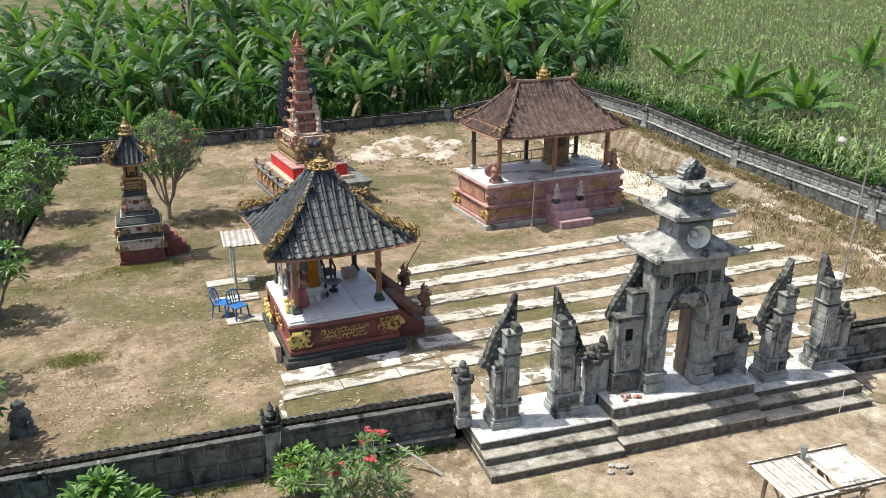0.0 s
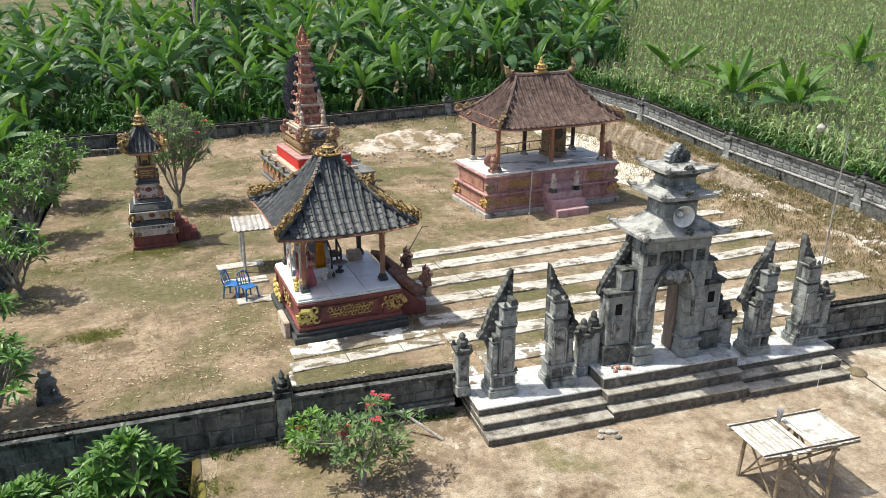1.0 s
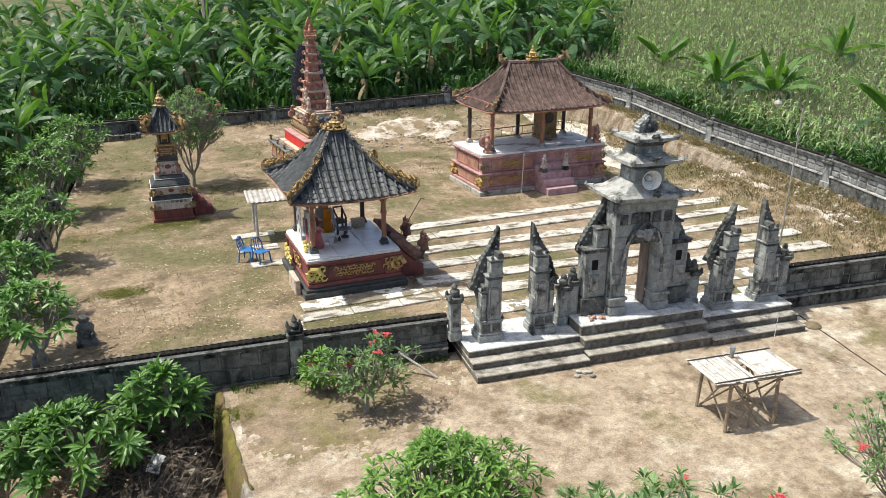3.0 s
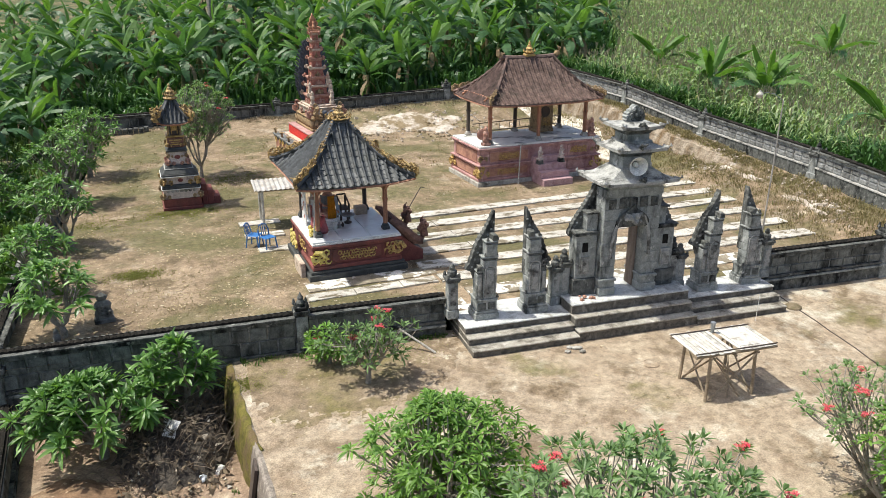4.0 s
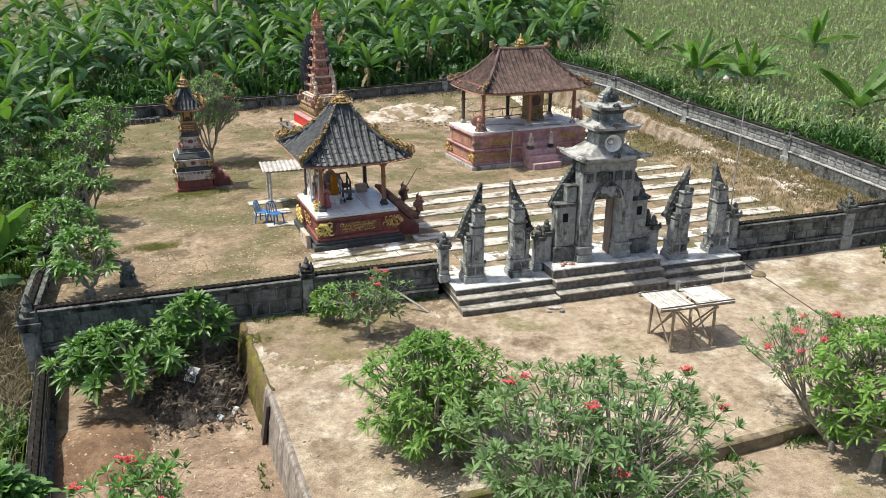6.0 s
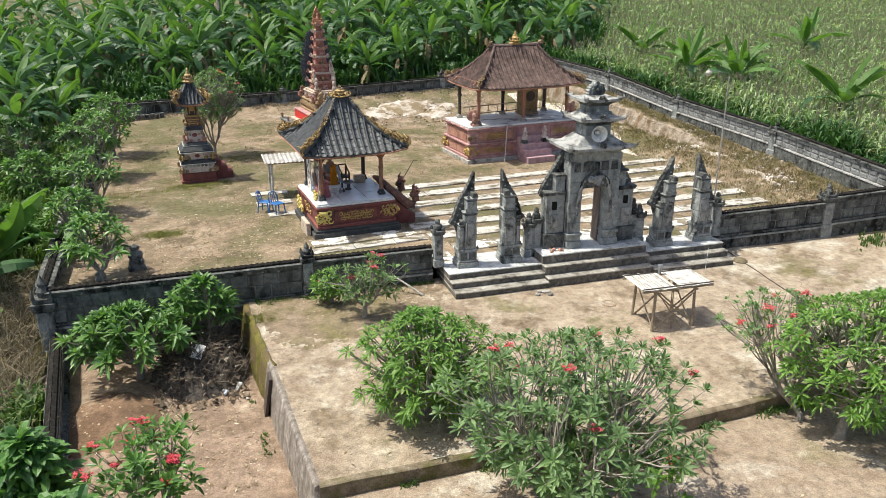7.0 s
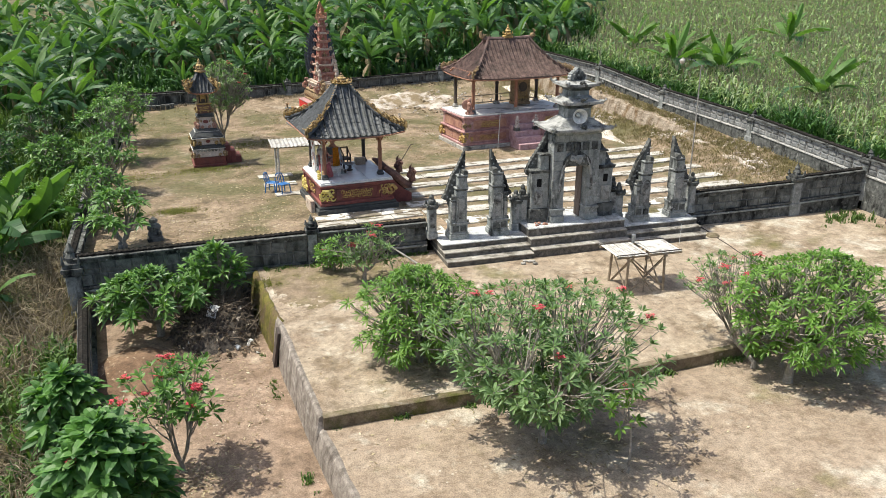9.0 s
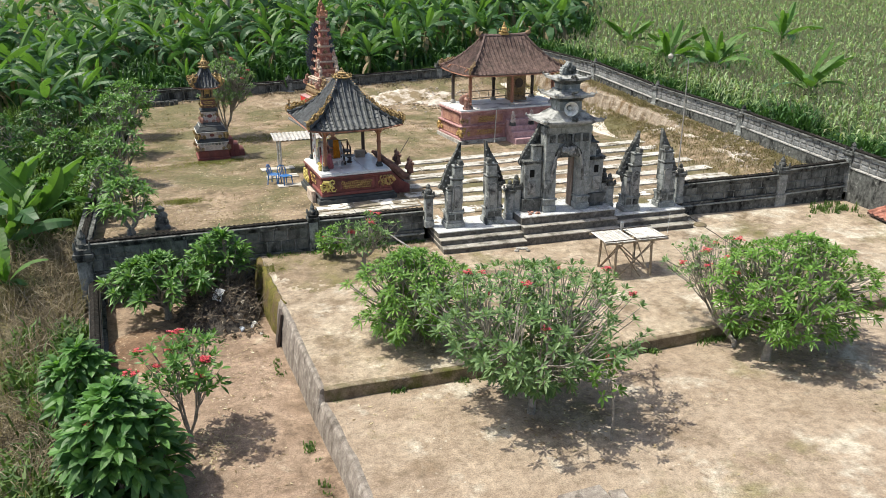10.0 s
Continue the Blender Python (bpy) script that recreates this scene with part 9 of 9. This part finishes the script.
    # Brown weeds added to darken the band where the back wall's shadow falls.
    tufts("foot_weeds", sp, 25, M_BRUSH, "dry brown weeds added to darken the shadowed foot of the back wall", "weeds", 10, 0.14, 0.012, 0.12)
    sp = []
    for cx, cy, r, n in ((-2.3, 22.2, 0.5, 260), (-1.2, 22.35, 0.35, 120), (-3.05, 16.75, 0.32, 260), (-0.2, 26.2, 0.9, 260), (-4.4, 21.6, 0.7, 120), (0.9, 11.2, 0.5, 160), (-0.45, 10.9, 0.3, 160), (2.4, 11.5, 0.7, 200)):
        for _ in range(n):
            x, y = rng.gauss(cx, r), rng.gauss(cy, r * 0.55)
            sp.append((x, y, (yard_z(x, y) if y > 12.3 else fore_z(x, min(y, 11.8))) - 0.005, rng.uniform(0.3, 1.0)))
    tufts("turf", sp, 15, M_TURF, "low mossy green turf in patches", "grass", 16, 0.03, 0.014, 0.09)
    # fallen leaves
    V, F = [], []
    for _ in range(8800):
        q = rng.random() * 1.2
        if q > 1.0:
            cx, cy, r = ((2.5, 5.5, 0.75), (4.3, 2.2, 1.1), (-3.4, 8.6, 0.9), (-2.6, 4.0, 0.8), (10.6, 2.9, 1.0))[int((q - 1.0) * 24.99)]
            x, y = rng.gauss(cx, r * 0.55), rng.gauss(cy, r * 0.5)
            z = LEFT + 0.03 * wob(x, y, 0.9) if cx < -1 else (fore_z(x, y) if cy > 4.4 else LOW)
            if (cx > 0 and abs(y - 4.2) < 0.3) or (cx < -1 and x > -1.0) or (cx > 0 and (y > 4.2) != (cy > 4.2)):
                continue
        elif q < 0.62:
            x, y = rng.uniform(-5.2, 4.6), 12.3 + abs(rng.gauss(0, 7.0))
            if y > 34 or wob(x, y, 0.5, 5) < -0.15:
                continue
            z = yard_z(x, y)
        elif q < 0.82:
            x, y = rng.uniform(-4.6, -1.0), rng.uniform(-2, 11.8)
            if y < 6 and rng.random() < 0.6:
                continue
            z = LEFT + 0.03 * wob(x, y, 0.9)
        else:
            x, y = rng.uniform(-0.2, 14), rng.uniform(-6, 10.3)
            if wob(x, y, 0.4, 6) < 0.05:
                continue
            z = fore_z(x, y) if y > 4.4 else LOW
            if 3.9 < y < 4.5:
                continue
        a, L = rng.uniform(0, 6.28), rng.uniform(0.025, 0.065)
        c, s, k = math.cos(a) * L, math.sin(a) * L, len(V)
        h = 0.012
        V += [(x - c, y - s, z + h), (x + s * 0.35, y - c * 0.35, z + h + 0.012 * rng.random()), (x + c, y + s, z + h + 0.015 * rng.random()), (x - s * 0.35, y + c * 0.35, z + h)]
        F.append((k, k + 1, k + 2, k + 3))
    tagged(part("fallen_leaves", raw("fallen_leaves", V, F, M_DRYLEAF), None), "scattered brown fallen leaves on the courts", "leaves", "", "stuff")


ground_cover()


def rubble():
    """Broken pale soil and stones: a patch at the back of the yard and a scar in the bank."""
    rng = random.Random(80)
    v, f = sheet(4.5, 15.5, 30.4, 35.4, 0.16, lambda x, y: yard_z(x, y) - 0.09 + max(0, 0.20 - 0.06 * ((x - 9.0) / 2.2) ** 2 - 0.09 * (y - 33.2) ** 2) + 0.16 * wob(x, y, 0.8, 3) + 0.07 * wob(x, y, 2.4) + 0.03 * wob(x, y, 6))
    tagged(part("pale_soil", raw("pale_soil", v, f, M_RUBBLE, True), None), "patch of broken chalky soil near the back wall", "soil", "", "structure")
    v, f = sheet(-0.6, 5.2, 8.0, 11.95, 0.07, lambda x, y: fore_z(x, y) + 0.002 + 0.022 * (1 - ((x - 0.8) / 3.1) ** 2 - ((11.8 - y) / 2.6) ** 2) + 0.012 * wob(x, y, 1.3, 4) + 0.016 * wob(x, y, 3.7) + 0.014 * wob(x, y, 9.0, 3))
    tagged(part("mossy_soil", raw("mossy_soil", [q if q[0] > ret_x(q[1]) + 0.2 else (ret_x(q[1]) + 0.2, q[1], q[2] - 0.1) for q in v], f, M_MOSSY, True), None), "damp brown soil and moss at the foot of the wall", "soil", "", "structure")
    sv, sf = [], []
    N = 110
    for i in range(N + 1):
        y = lerp(14.8, 20.6, i / N)
        xc = right_x(y) - lerp(1.75, 0.75, min(1, (y - 14.6) / 12)) + 0.25 * wob(0, y, 0.8, 3)
        w = 0.16 + 0.5 * max(0, 0.55 + wob(1, y, 0.45, 8)) * min(1, i / 8, (N - i) / 8)
        for j in range(7):
            x = xc + w * (j / 6 - 0.5)
            e = 0.05 if 0 < j < 6 else -0.06
            sv.append((x, y, yard_z(x, y) + e * (1 + 1.2 * wob(x, y, 3.0)) - (0.14 if j in (1, 2) else 0)))
    for i in range(N):
        for j in range(6):
            k = i * 7 + j
            sf.append((k, k + 1, k + 8, k + 7))
    tagged(part("earth_scar", raw("earth_scar", sv, sf, M_RUBBLE), None), "raw pale earth face cut into the bank", "soil", "", "structure")
    tv, tf = [], []
    N = 60
    for i in range(N + 1):
        y = lerp(21.5, 34.5, i / N)
        xc = right_x(y) - lerp(3.3, 2.1, min(1, (y - 21.5) / 9)) + 0.3 * wob(2, y, 0.5, 3)
        w = (0.9 + 0.5 * wob(1, y, 0.6, 8)) * min(1, i / 14)
        for j in range(7):
            x = xc + w * (j / 6 - 0.5) * 2
            tv.append((x, y, yard_z(x, y) + (0.035 if 0 < j < 6 else -0.05) + 0.02 * wob(x, y, 2.0, 5)))
    for i in range(N):
        for j in range(6):
            k = i * 7 + j
            tf.append((k, k + 1, k + 8, k + 7))
    tagged(part("sand_track", raw("sand_track", tv, tf, M_SAND, True), None), "pale sandy track along the foot of the bank", "soil", "", "structure")
    cv, cf = [], []
    N = 130
    for i in range(N + 1):
        y = lerp(20.0, 33.5, i / N)
        foot, head = yard_z(cut_x(y) - 0.5, y), yard_z(cut_x(y) + 0.35, y)
        fade = min(1, i / 12, (N - i) / 12)
        for j in range(7):
            u = j / 6
            x = cut_x(y) - 0.34 + 0.30 * u + 0.07 * wob(u * 3, y, 2.6, 2) + (0.16 if j == 6 else 0) + 0.2 * (1 - fade)
            cv.append((x, y, lerp(foot - 0.08, head + 0.02, u) + (0.05 * wob(x, y, 3.0, 6) if j < 6 else -0.03)))
    for i in range(N):
        for j in range(6):
            k = i * 7 + j
            cf.append((k, k + 7, k + 8, k + 1))
    tagged(part("earth_cliff", raw("earth_cliff", cv, cf, M_CLIFF), None), "low cliff of raw pinkish earth cut into the bank", "soil", "", "structure")
    V, F = [], []
    for _ in range(900):
        if rng.random() < 0.45:
            y = rng.uniform(12.6, 28)
            x = right_x(y) - 1.1 + rng.gauss(0, 0.35) - 0.3 * math.sin(y)
            if wob(x, y, 0.4, 11) < -0.05:
                continue
        else:
            x, y = rng.gauss(9, 2.4), rng.gauss(33, 0.9)
        if y > 35.8:
            continue
        z = yard_z(x, y)
        r = rng.uniform(0.03, 0.12)
        k = len(V)
        for i in range(5):
            a = 1.257 * i + rng.uniform(-0.3, 0.3)
            V.append((x + r * math.cos(a), y + r * math.sin(a), z - 0.03))
        for i in range(5):
            a = 1.257 * i + rng.uniform(-0.3, 0.3)
            V.append((x + 0.7 * r * math.cos(a), y + 0.7 * r * math.sin(a), z + r * rng.uniform(0.3, 0.8)))
        F += [(k + i, k + (i + 1) % 5, k + 5 + (i + 1) % 5, k + 5 + i) for i in range(5)] + [tuple(k + 5 + i for i in range(5))]
    tagged(part("rubble", raw("rubble", V, F, M_RUBBLE), None), "loose pale stones scattered on the bank and soil", "stones", "", "stuff")


rubble()


def far_trunks():
    """Dark palm trunks rising at the back of the grove."""
    for x, y, h in ((0.3, 52.0, 9.0), (-15.0, 47.0, 8.0)):
        t = thing("palm_tree", pose(x, y, outer_z(x, y)), "tall bare grey palm trunk behind the banana grove", "tree")
        b = bmesh.new()
        tube(b, [(0, 0, -0.2), (0.05, 0, h * 0.5), (0.1, 0.1, h)], [0.26, 0.21, 0.18], 9)
        part("trunk", b, M_BARK, t)
        rng = random.Random(int(h))
        for k in range(11):
            V, F = banana_leaf(rng, 2.6, 0.7, 0.5 + 0.08 * k, 1.5, 0.9)
            part("frond", raw("frond", V, F, M_LEAF_DARK), None, t, "", pose(0.1, 0.1, h, 0, 0, k * 137))


far_trunks()
